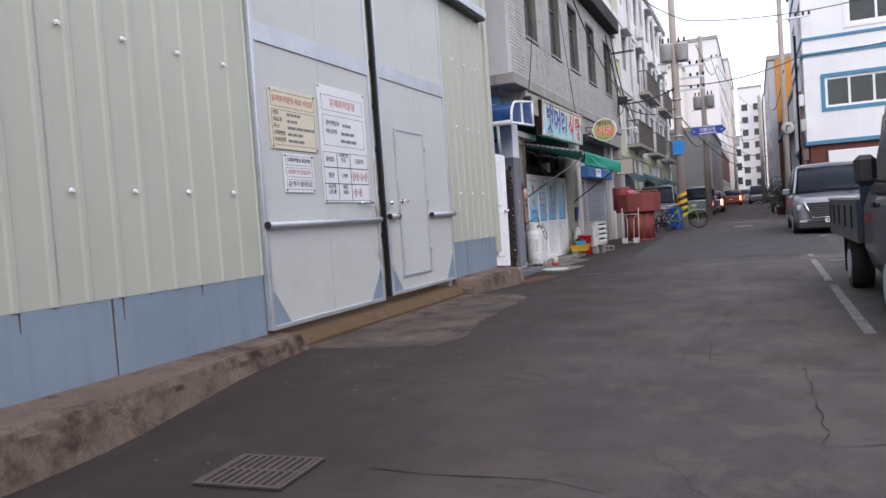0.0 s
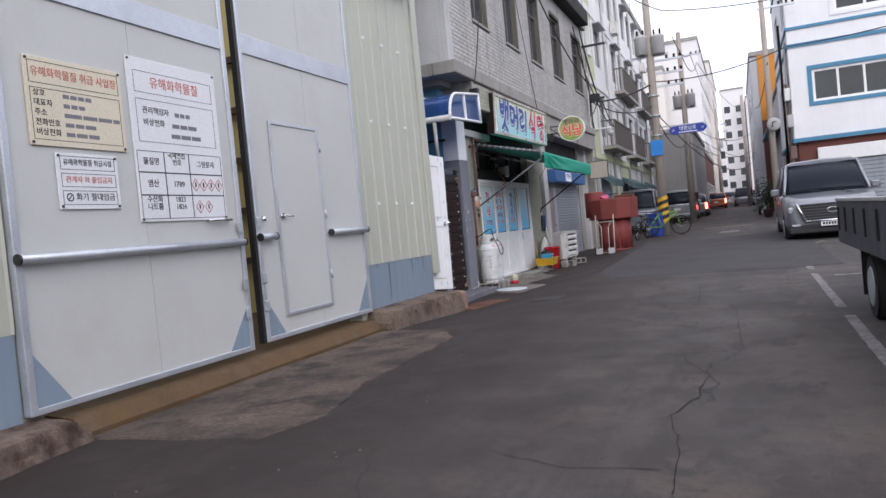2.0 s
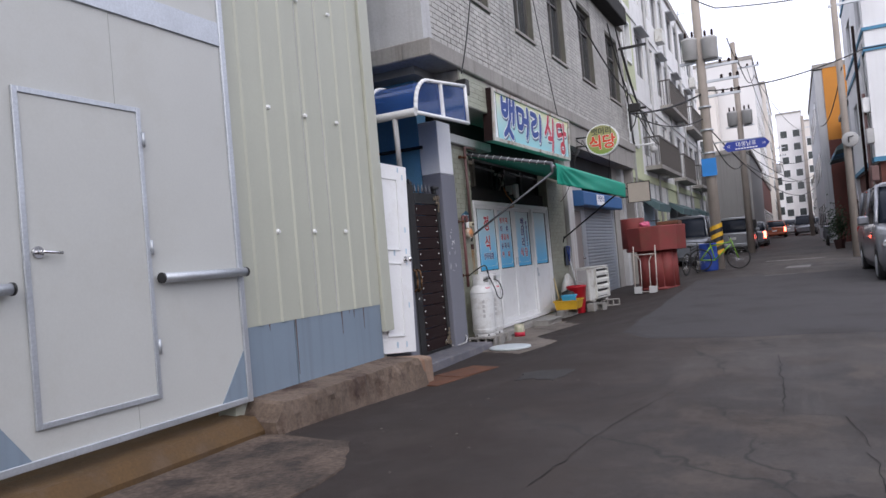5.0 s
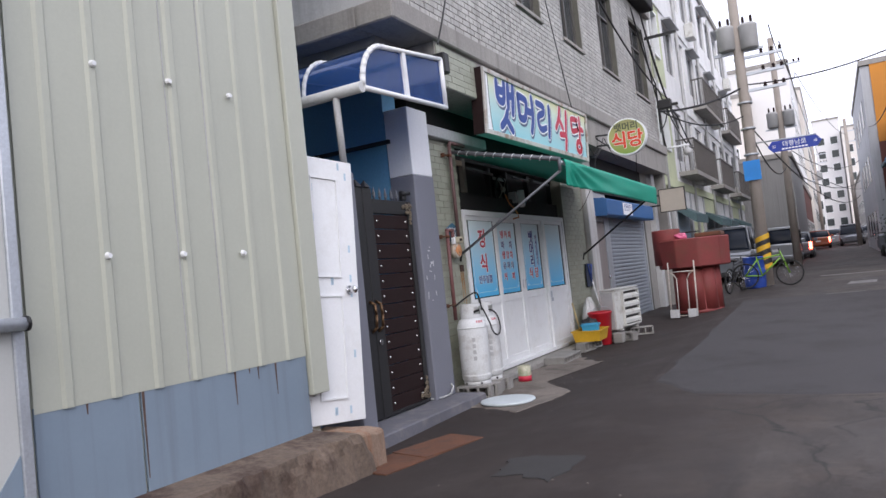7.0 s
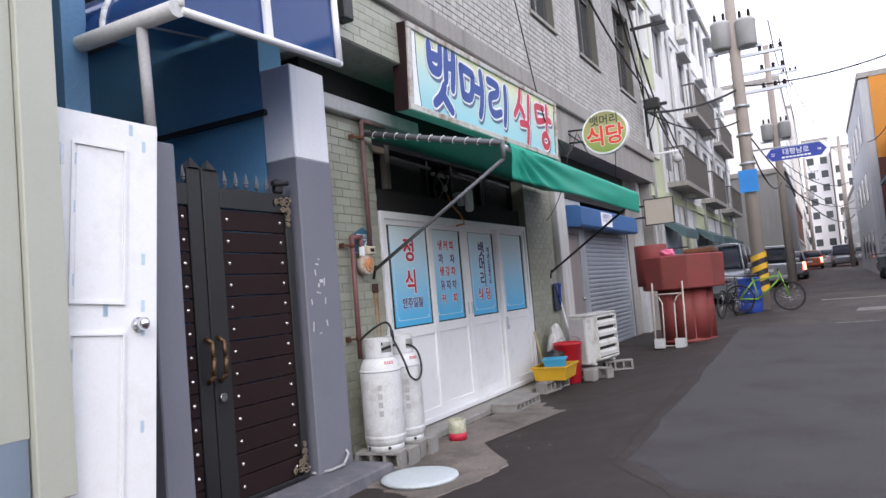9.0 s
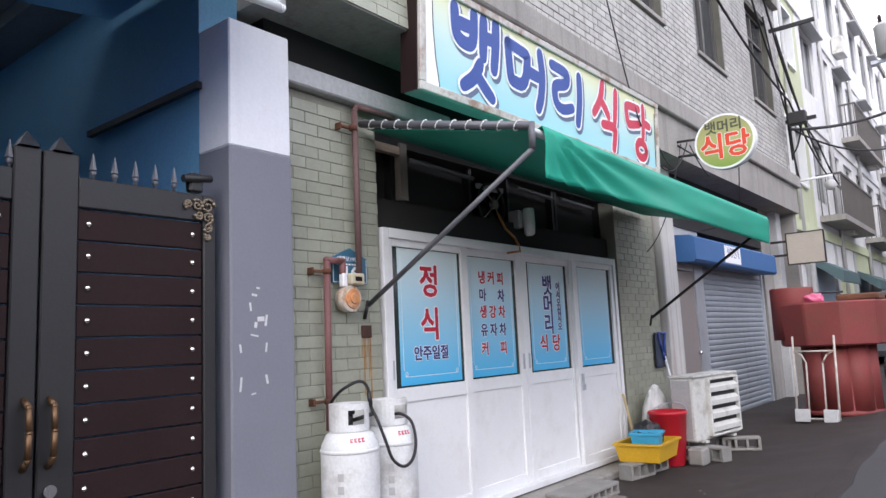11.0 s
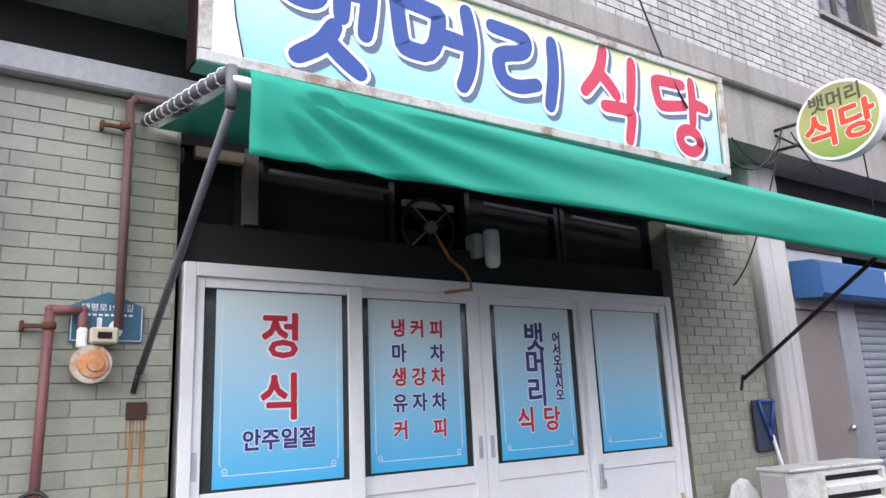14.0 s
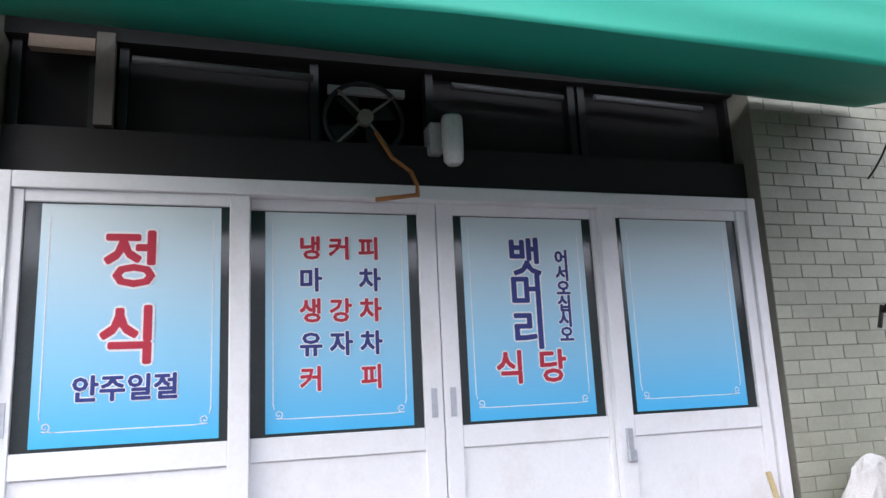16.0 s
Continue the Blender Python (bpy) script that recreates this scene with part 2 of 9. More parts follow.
    col = mixed(mul.outputs[0], col, (0.018, 0.017, 0.017))
    lk(col, bs.inputs["Base Color"])
    lk(ranged(noise_at(0.9, 4), 0.3, 0.7, 0.72, 0.95), bs.inputs["Roughness"])
    b = node(nt, "ShaderNodeBump", Strength=0.45, Distance=0.008)
    lk(grain, b.inputs["Height"])
    lk(b.outputs[0], bs.inputs["Normal"])
    return m


M_ROAD = road_material()


# ---- mesh helpers ----
def bx(bm, x0, x1, y0, y1, z0, z1, bev=0.0, seg=1):
    """A box, with bevelled edges if bev is set."""
    x0, x1 = min(x0, x1), max(x0, x1)
    y0, y1 = min(y0, y1), max(y0, y1)
    z0, z1 = min(z0, z1), max(z0, z1)
    v = [bm.verts.new((x, y, z)) for x in (x0, x1) for y in (y0, y1) for z in (z0, z1)]
    fs = [bm.faces.new([v[i] for i in q]) for q in ((0, 1, 3, 2), (4, 6, 7, 5), (0, 4, 5, 1), (2, 3, 7, 6), (0, 2, 6, 4), (1, 5, 7, 3))]
    if bev:
        es = list({e for f in fs for e in f.edges})
        bmesh.ops.bevel(bm, geom=es, offset=bev, segments=seg, affect="EDGES", profile=0.5)
    return bm


def tube(bm, a, b, r, r2=None, seg=12, cap=True):
    """A round bar from a to b."""
    a, b = Vector(a), Vector(b)
    r2 = r if r2 is None else r2
    q = (b - a).to_track_quat("Z", "Y")
    ra, rb = [], []
    for i in range(seg):
        w = 2 * math.pi * i / seg
        d = q @ Vector((math.cos(w), math.sin(w), 0))
        ra.append(bm.verts.new(a + d * r))
        rb.append(bm.verts.new(b + d * r2))
    for i in range(seg):
        j = (i + 1) % seg
        bm.faces.new((ra[i], ra[j], rb[j], rb[i])).smooth = True
    if cap:
        bm.faces.new(ra[::-1])
        bm.faces.new(rb)
    return bm


def pipe(bm, pts, r, seg=10):
    """A bar through several points, with round joints."""
    for a, b in zip(pts, pts[1:]):
        tube(bm, a, b, r, seg=seg)
    for p in pts[1:-1]:
        bmesh.ops.create_uvsphere(bm, u_segments=seg, v_segments=6, radius=r * 1.08, matrix=Matrix.Translation(p))
    return bm


def lathe(bm, profile, centre=(0, 0, 0), seg=24):
    """A turned body from (radius, height) pairs."""
    rings = []
    for r, z in profile:
        rings.append([bm.verts.new((centre[0] + r * math.cos(2 * math.pi * i / seg), centre[1] + r * math.sin(2 * math.pi * i / seg), centre[2] + z)) for i in range(seg)])
    for p, q in zip(rings, rings[1:]):
        for i in range(seg):
            j = (i + 1) % seg
            bm.faces.new((p[i], p[j], q[j], q[i])).smooth = True
    bm.faces.new(rings[0][::-1])
    bm.faces.new(rings[-1])
    return bm


def extruded(bm, outline, axis, a, b):
    """A closed outline in two coordinates, pushed along the third axis from a to b."""
    def at(p, w):
        c = list(p)
        c.insert("xyz".index(axis), w)
        return c
    lo = [bm.verts.new(at(p, a)) for p in outline]
    hi = [bm.verts.new(at(p, b)) for p in outline]
    n = len(outline)
    bm.faces.new(lo[::-1])
    bm.faces.new(hi)
    for i in range(n):
        bm.faces.new((lo[i], lo[(i + 1) % n], hi[(i + 1) % n], hi[i]))
    return bm


def sheet(bm, pts, axis, a, b, thick=0.0):
    """An open line in two coordinates swept along the third axis (ribbed sheet)."""
    def at(p, w):
        c = list(p)
        c.insert("xyz".index(axis), w)
        return c
    lo = [bm.verts.new(at(p, a)) for p in pts]
    hi = [bm.verts.new(at(p, b)) for p in pts]
    for i in range(len(pts) - 1):
        bm.faces.new((lo[i], lo[i + 1], hi[i + 1], hi[i]))
    return bm


def part(name, bm, material, parent=None, label=""):
    """Links a bmesh as one mesh object under a thing or a part (its coordinates are the thing's)."""
    bmesh.ops.recalc_face_normals(bm, faces=bm.faces)
    me = bpy.data.meshes.new(name)
    bm.to_mesh(me)
    bm.free()
    for mm in (material if isinstance(material, (list, tuple)) else [material]):
        me.materials.append(mm)
    ob = new(name, me)
    if parent:
        ob.parent = parent
    if label:
        ob["label"] = label
    return ob


def thing(name, label, category, m=None, group="", kind=""):
    """An empty at the base of a thing, that carries its parts."""
    ob = new(name)
    ob.empty_display_size = 0.1
    ob.matrix_world = m if m is not None else Matrix()
    return tagged(ob, label, category, group, kind)


def box_part(name, dims, material, parent=None, label="", bev=0.0):
    return part(name, bx(bmesh.new(), *dims, bev=bev), material, parent, label)


def lettering(name, body, size, material, m, parent, stretch=1.0, depth=0.002, align="CENTER", bold=0.0, label="", space=1.0):
    """Raised letters with the built-in font. m: pose whose x runs along the line and whose z points at the reader."""
    cu = bpy.data.curves.new(name, "FONT")
    cu.body, cu.size, cu.extrude, cu.align_x, cu.align_y, cu.offset = body, size, depth, align, "CENTER", bold
    cu.space_character = space
    cu.resolution_u = 2
    cu.offset = 0.0
    tmp = bpy.data.objects.new(name, cu)
    scene.collection.objects.link(tmp)
    bpy.context.view_layer.update()
    me = bpy.data.meshes.new_from_object(tmp.evaluated_get(bpy.context.evaluated_depsgraph_get()))
    bpy.data.objects.remove(tmp)
    bpy.data.curves.remove(cu)
    if bold > 0:
        # heavier strokes: the same letters set again a little aside, all round
        src = bmesh.new()
        src.from_mesh(me)
        me.clear_geometry()
        out = bmesh.new()
        for k in range(9):
            w = 2 * math.pi * k / 8
            off = Vector((0, 0, 0)) if k == 8 else Vector((bold * math.cos(w), bold * math.sin(w), 0))
            got = {v: out.verts.new(v.co + off + Vector((0, 0, -0.00012 * k))) for v in src.verts}
            for f in src.faces:
                out.faces.new([got[v] for v in f.verts])
        out.to_mesh(me)
        src.free()
        out.free()
    me.transform(m @ Matrix.Diagonal((stretch, 1, 1, 1)))
    me.materials.clear()
    me.materials.append(material)
    ob = new(name, me)
    ob.parent = parent
    if label:
        ob["label"] = label
    return ob


def wall_pose(x, y, z):
    """Letters on a wall that faces +x: the line runs along +y."""
    return pose(x, y, z, 90, 0, 90)


rnd = random.Random(5)


# ---- ground ----
def smooth(a, b, t):
    t = min(1.0, max(0.0, (t - a) / (b - a)))
    return t * t * (3 - 2 * t)


def height_at(y, stops):
    """A height that runs through (y, z) stops."""
    if y <= stops[0][0]:
        return stops[0][1]
    for (a, p), (b, q) in zip(stops, stops[1:]):
        if y <= b:
            return p + (q - p) * smooth(a, b, y)
    return stops[-1][1]


GUTTER = [(2.6, -0.17), (5.5, -0.02), (9.8, -0.02), (12.0, -0.09), (18.5, -0.06), (24.0, 0.05), (40.0, 0.25)]


def ground_z(x, y):
    """Height of the road: climbing gently away from the walker, falling to the gutter at the left-hand buildings."""
    crown = 0.011 * (min(max(y, 8.0), 35.0) - 8.0)
    far = 0.0125 * max(0.0, y - 42) * (1 if y < 300 else 300 / y)
    z = crown + (height_at(y, GUTTER) - crown) * smooth(-2.6, -4.0, x) + far
    if -7 < x < 6 and -5 < y < 40:
        z += 0.008 * noise.noise((x * 0.9, y * 0.6, 0.3))
    return z


def axis_steps(lo, hi, step, outer):
    core = [lo + i * step for i in range(int(round((hi - lo) / step)) + 1)]
    return [lo - o for o in reversed(outer)] + core + [hi + o for o in outer]


bm = bmesh.new()
gx = axis_steps(-6.0, 5.0, 0.2, [1, 3, 8, 20, 60, 200, 1500])
gy = axis_steps(-3.0, 45.0, 0.4, [2, 5, 12, 25, 45, 80, 160, 300, 1500])
grid = [[bm.verts.new((x, y, ground_z(x, y))) for x in gx] for y in gy]
for r0, r1 in zip(grid, grid[1:]):
    for i in range(len(gx) - 1):
        bm.faces.new((r0[i], r0[i + 1], r1[i + 1], r1[i])).smooth = True
tagged(part("ground", bm, M_ROAD), "worn grey asphalt lane with patches and cracks", "road", kind="structure")


def patch(name, outline, material, label, category="patch", lift=0.006, cells=28, ragged=1.0):
    """A thin layer that follows the road, with an uneven outline of (x, y) corners."""
    bmp = bmesh.new()
    pts = []
    n = len(outline)
    for i in range(n):
        a, b = Vector(outline[i]), Vector(outline[(i + 1) % n])
        for k in range(cells):
            p = a.lerp(b, k / cells)
            w = 0.10 * noise.noise((p.x * 1.6, p.y * 1.6, 3.0)) + 0.06 * noise.noise((p.x * 5, p.y * 5, 7.0)) + 0.02 * noise.noise((p.x * 17, p.y * 17, 1.0))
            w *= ragged
            pts.append((p.x + w, p.y + w))
    c = Vector((sum(p[0] for p in pts) / len(pts), sum(p[1] for p in pts) / len(pts)))
    rings = []
    for s in (1.0, 0.985, 0.75, 0.5, 0.25):
        ring = []
        for p in pts:
            q = c.lerp(Vector(p), s)
            ring.append(bmp.verts.new((q.x, q.y, ground_z(q.x, q.y) + (lift if s < 1 else -0.004))))
        rings.append(ring)
    mid = bmp.verts.new((c.x, c.y, ground_z(c.x, c.y) + lift))
    for p, q in zip(rings, rings[1:]):
        for i in range(len(pts)):
            j = (i + 1) % len(pts)
            bmp.faces.new((p[i], p[j], q[j], q[i]))
    for i in range(len(pts)):
        bmp.faces.new((rings[-1][i], rings[-1][(i + 1) % len(pts)], mid))
    return tagged(part(name, bmp, material), label, category, kind="structure")


# ---- warehouse ----
WX = -4.43
warehouse = thing("warehouse", "cream ribbed steel warehouse with a blue-grey skirt and sliding gate", "building")


def ribbed(y0, y1, x, pitch=0.2785, rib=0.034, depth=0.015, outward=1):
    """The line of a ribbed sheet, seen from above, as (x, y)."""
    pts = []
    y = y0
    while y < y1 - 1e-6:
        for dy, d in ((0.0, 0), (pitch * 0.52, 0), (pitch * 0.52 + rib * 0.5, depth), (pitch * 0.52 + rib * 1.6, depth), (pitch * 0.52 + rib * 2.1, 0)):
            if y + dy <= y1:
                pts.append((x + outward * d, y + dy))
        y += pitch
    pts.append((x, y1))
    return pts


SKIRT = 0.735
WTOP = 8.2
for a, b, lo in ((-9.0, 5.375, SKIRT), (10.02, 12.05, 0.79)):
    part("ribbed_sheet", sheet(bmesh.new(), ribbed(a, b, WX - 0.05), "z", lo, WTOP), M_CREAM, warehouse)
part("ribbed_sheet", sheet(bmesh.new(), ribbed(5.38, 10.02, WX - 0.05), "z", 4.7, WTOP), M_CREAM, warehouse)
# solid wall behind the sheets, with the gateway cut through
bm = bmesh.new()
bx(bm, WX - 0.25, WX - 0.07, -9.0, 5.45, -0.2, WTOP)
bx(bm, WX - 0.25, WX - 0.07, 9.85, 11.9, -0.2, WTOP)
bx(bm, WX - 0.25, WX - 0.07, 5.45, 9.85, 4.55, WTOP)
part("wall", bm, M_CREAM, warehouse)
# blue-grey skirt in separate plates
for a, b, lo, hi in ((-9.0, -2.4, 0.05, SKIRT + 0.03), (-2.4, 1.2, 0.05, SKIRT + 0.03), (1.2, 3.62, 0.1, SKIRT + 0.03), (3.63, 5.375, 0.1, SKIRT + 0.03), (10.02, 10.62, 0.06, 0.82), (10.63, 12.05, 0.06, 0.82)):
    box_part("skirt_plate", (WX - 0.068, WX - 0.052, a, b - 0.006, lo, hi), M_BLUEPLATE, warehouse, bev=0.002)
# rust runs below the sheet's lower edge
M_RUSTRUN = surf("thin_brown_rust_run", (0.10, 0.062, 0.05), 0.8, var=0.4, scale=12, bump=0)
for y, top, long in ((11.34, 0.815, 0.24), (11.47, 0.815, 0.06), (11.55, 0.815, 0.11), (11.72, 0.815, 0.24), (10.64, 0.81, 0.5), (10.3, 0.815, 0.08), (3.62, 0.755, 0.56), (3.72, 0.755, 0.2), (4.55, 0.755, 0.12), (2.9, 0.755, 0.16), (2.2, 0.755, 0.22)):
    bm = bmesh.new()
    x = WX - 0.0508
    extruded(bm, [(y - 0.010, top), (y + 0.010, top), (y + 0.006, top - 0.4 * long), (y + 0.003, top - long), (y - 0.003, top - long), (y - 0.007, top - 0.5 * long)], "x", x - 0.0005, x)
    part("rust_run", bm, M_RUSTRUN, warehouse)
# corner flashing and end wall
bm = bmesh.new()
bx(bm, WX - 0.13, WX - 0.015, 12.056, 12.24, 0.50, WTOP, bev=0.006)
part("corner_flashing", bm, M_CREAM, warehouse)
box_part("end_wall", (-16.0, WX - 0.14, 11.74, 12.24, -0.2, WTOP), M_CREAM, warehouse)
box_part("back_wall", (-16.2, -16.0, -9.0, 11.92, -0.2, WTOP), M_CREAM, warehouse)
box_part("far_end_wall", (-16.0, WX - 0.25, -9.2, -9.0, -0.2, WTOP), M_CREAM, warehouse)
bm = bmesh.new()
bx(bm, -16.2, WX + 0.15, -9.2, 4.0, WTOP, WTOP + 0.12)
bx(bm, -6.0, WX + 0.15, 4.0, 12.0, WTOP, WTOP + 0.12)
part("roof", bm, M_GALV, warehouse)
box_part("inner_floor", (-16.0, WX - 0.2, -9.0, 11.74, 0.02, 0.1), M_OCHRE, warehouse)
M_YELLOWIN = surf("yellow_inner_lining", (0.62, 0.52, 0.22), 0.6, var=0.08, bump=0.03)
part("inner_lining", sheet(bmesh.new(), [(p[1], p[0]) for p in ribbed(-16.0, -4.75, 11.70, outward=-1)], "z", 0.1, 7.5), M_YELLOWIN, warehouse)
for z in (0.9, 1.7, 2.5, 3.3, 4.1):
    box_part("purlin", (-15.9, -4.75, 11.58, 11.66, z, z + 0.1), M_OCHRE, warehouse)
# screws on the ribbed sheet
bm = bmesh.new()
for z in (1.518, 2.668, 3.82):
    for k in range(-20, 10):
        y = 3.30 + 0.557 * k
        if -8 < y < 5.2:
            bmesh.ops.create_cone(bm, cap_ends=True, segments=8, radius1=0.022, radius2=0.014, depth=0.022, matrix=Matrix.Translation((WX - 0.022, y + 0.05, z)) @ Matrix.Rotation(radians(90), 4, "Y"))
for z in (1.555, 2.62, 3.69):
    for y in (10.48, 10.99, 11.49):
        bmesh.ops.create_cone(bm, cap_ends=True, segments=8, radius1=0.022, radius2=0.014, depth=0.022, matrix=Matrix.Translation((WX - 0.022, y, z)) @ Matrix.Rotation(radians(90), 4, "Y"))
screws = part("screw_caps", bm, M_WHITE, warehouse)
screws["kind"] = "stuff"
for y in (10.97, 11.27, 3.2):
    box_part("lap_edge", (WX - 0.05, WX - 0.0455, y, y + 0.006, 0.80, WTOP - 0.1), M_GREYBOX, warehouse)
# rail housing over the gate
box_part("rail_housing", (WX - 0.1, WX + 0.13, 2.9, 11.86, 4.60, 4.74), M_GALV, warehouse, bev=0.01)
box_part("rail_underside", (WX - 0.06, WX + 0.10, 2.95, 11.84, 4.572, 4.597), M_BLACK, warehouse)


def plinth(y0, y1, top, toe_x, toe_z, name="plinth", rise=0.19):
    """A rough cast kerb under the wall: sloping top, broken front edge."""
    bmk = bmesh.new()
    n = int((y1 - y0) / 0.03)
    rows = []
    for i in range(n + 1):
        y = y0 + (y1 - y0) * i / n
        u = noise.noise((0, y * 1.3, 1.0)) * 0.03 + noise.noise((0, y * 9, 2.0)) * 0.012
        w = noise.noise((4, y * 2.1, 5.0)) * 0.010 + noise.noise((0, y * 14, 6.0)) * 0.005
        chip = 0.05 * smooth(0.18, 0.36, noise.noise((2, y * 4.2, 8.0))) + 0.02 * smooth(0.15, 0.4, noise.noise((2, y * 13.0, 4.0)))
        end = smooth(0, 0.12, y1 - y) * (smooth(0, 0.12, y - y0) if y0 > 0 else 1)
        tx = top(y)
        hollow = noise.noise((7, y * 6, 3.0)) * 0.03 + noise.noise((7, y * 17, 3.0)) * 0.014
        low = noise.noise((3, y * 5, 9.0)) * 0.03 + noise.noise((3, y * 19, 9.0)) * 0.012
        prof = [(WX - 0.12, rise + 0.02), (WX + 0.02, rise + 0.3 * w), ((WX + tx) / 2, rise - 0.004 + w), (tx - 0.05 + u - chip, rise - 0.010 + w), (tx + u - chip, rise - 0.016 + w), (tx + 0.004 + u - 0.8 * chip, rise - 0.03 + w), (tx + 0.012 + u - 0.3 * chip + hollow, rise - 0.075), (tx + 0.016 + u + low, rise - 0.125), (toe_x(y) + u * 0.7 - hollow * 0.5, toe_z(y) - 0.02), (toe_x(y) + u, -0.3)]
        rows.append([bmk.verts.new((px, y, pz if pz < 0 else pz * (0.35 + 0.65 * end))) for px, pz in prof])
    for a, b in zip(rows, rows[1:]):
        for i in range(len(a) - 1):
            bmk.faces.new((a[i], a[i + 1], b[i + 1], b[i]))
    for row in (rows[0], rows[-1]):
        bmk.faces.new(row)
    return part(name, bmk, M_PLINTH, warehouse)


plinth(-9.0, 5.62, lambda y: -3.93 - 0.27 * smooth(2.0, 5.6, y), lambda y: -3.87 - 0.29 * smooth(2.0, 5.6, y), lambda y: -0.17 + 0.15 * smooth(3.0, 5.5, y), rise=0.155)
plinth(9.90, 12.22, lambda y: -4.16 + 0.05 * smooth(11.6, 12.2, y), lambda y: -4.13 + 0.06 * smooth(11.4, 12.2, y), lambda y: -0.03 - 0.05 * smooth(10.5, 12, y), rise=0.225)

bm = bmesh.new()
bx(bm, -4.66, -4.13, 12.225, 12.44, -0.25, 0.19, bev=0.03, seg=2)
bmesh.ops.subdivide_edges(bm, edges=list(bm.edges), cuts=3)
for v in bm.verts:
    v.co += 0.03 * Vector((noise.noise(v.co * 6), noise.noise(v.co * 6 + Vector((3, 0, 0))), noise.noise(v.co * 5 + Vector((0, 9, 0)))))
part("end_block", bm, surf("rust_stained_concrete", (0.27, 0.19, 0.14), 0.95, var=0.3, scale=3, gvar=0.2, bump=0.5, streak=0.9, dirt=(0.24, 0.085, 0.03)), warehouse)
# ochre sill and the concrete apron in front of the gate
bm = bmesh.new()
extruded(bm, [(WX - 0.2, 0.14), (WX + 0.07, 0.12), (WX + 0.155, 0.02), (WX + 0.155, -0.2), (WX - 0.2, -0.2)], "y", 5.63, 9.90)
part("gate_sill", bm, M_OCHRE, warehouse)
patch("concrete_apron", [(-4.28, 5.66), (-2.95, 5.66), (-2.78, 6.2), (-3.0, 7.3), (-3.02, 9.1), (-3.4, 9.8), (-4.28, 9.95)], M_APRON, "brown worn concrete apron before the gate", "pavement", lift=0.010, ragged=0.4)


# ---- sliding gate ----
def gate_leaf(y0, y1, z0, label):
    leaf = thing("sliding_gate_leaf", label, "gate", Matrix.Translation((WX, y0, z0)), group="leaves of the sliding gate")
    w = y1 - y0
    H = 4.4
    bm1 = bmesh.new()
    n = 2
    for k in range(n):
        bx(bm1, -0.05, -0.006, 0.03 + (w - 0.06) * k / n, 0.03 + (w - 0.06) * (k + 1) / n - 0.003, 0.02, 2.80)
        bx(bm1, -0.05, -0.006, 0.03 + (w - 0.06) * k / n, 0.03 + (w - 0.06) * (k + 1) / n - 0.003, 2.95, H)
    part("panel", bm1, M_GATE, leaf)
    for a, b in ((0.0, 0.055), (w - 0.055, w)):
        box_part("edge_profile", (-0.06, 0.014, a, b, 0.0, H), M_GALV, leaf, bev=0.006)
    box_part("cross_band", (-0.05, 0.010, 0.056, w - 0.056, 2.775, 2.96), M_GALV, leaf, bev=0.004)
    box_part("bottom_profile", (-0.055, 0.012, 0.056, w - 0.056, 0.0, 0.045), M_GALV, leaf, bev=0.004)
    for s, c in ((1, 0.056), (-1, w - 0.056)):
        bmt = bmesh.new()
        extruded(bmt, [(c, 0.046), (c + s * 0.26, 0.046), (c + s * 0.03, 0.36), (c, 0.40)], "x", -0.006, 0.002)
        part("corner_gusset", bmt, M_BLUEPLATE, leaf)
    return leaf


leaf_a = gate_leaf(5.38, 7.66, 0.195, "grey-white steel sliding gate leaf with galvanised edges and posted notices")
leaf_b = gate_leaf(7.86, 9.97, 0.225, "grey-white steel sliding gate leaf with a small hinged door")


def bumper(leaf, a, b, z):
    bmr = bmesh.new()
    tube(bmr, (0.045, a, z), (0.045, b, z), 0.033, seg=16)
    bar = part("rail_bar", bmr, M_GALV, leaf)
    for y in (a, b):
        bmc = bmesh.new()
        tube(bmc, (0.045, y - 0.008, z), (0.045, y + 0.008, z), 0.037, seg=16)
        part("end_cap", bmc, M_BLACK, bar)
    return bar


bumper(leaf_a, 0.0, 2.24, 1.01)
bumper(leaf_b, 0.0, 0.25, 1.01)
bumper(leaf_b, 1.28, 2.10, 1.01)
# lock straps by the gap
for leaf, y in ((leaf_a, 2.225), (leaf_b, 0.03)):
    for z in (0.35, 0.62, 1.15):
        box_part("latch", (0.012, 0.03, y - 0.03, y + 0.03, z - 0.05, z + 0.05), M_GALV, leaf, bev=0.004)
box_part("dark_seal", (-0.06, 0.0, -0.038, -0.002, 0.0, 4.4), M_BLACK, leaf_b)
bm = bmesh.new()
pipe(bm, [(0.0, 1.83, 1.22), (0.05, 1.83, 1.22), (0.05, 2.08, 1.22), (0.0, 2.08, 1.22)], 0.014)
part("pull_handle", bm, M_CHROME, leaf_a)
# small door in the second leaf
D0, D1, E0, E1 = 0.35, 1.235, 0.205, 2.165
door = box_part("hinged_door", (-0.004, 0.006, D0 + 0.03, D1 - 0.03, E0 + 0.03, E1 - 0.03), M_GATE, leaf_b, "grey-white small door", bev=0.002)
bm = bmesh.new()
for a, b, c, d in ((D0, D0 + 0.035, E0, E1), (D1 - 0.035, D1, E0, E1), (D0 + 0.035, D1 - 0.035, E1 - 0.035, E1), (D0 + 0.035, D1 - 0.035, E0, E0 + 0.035)):
    bx(bm, -0.004, 0.016, a, b, c, d, bev=0.003)
part("door_frame", bm, M_GALV, door)
bm = bmesh.new()
tube(bm, (0.006, D0 + 0.085, 1.21), (0.022, D0 + 0.085, 1.21), 0.034, seg=16)
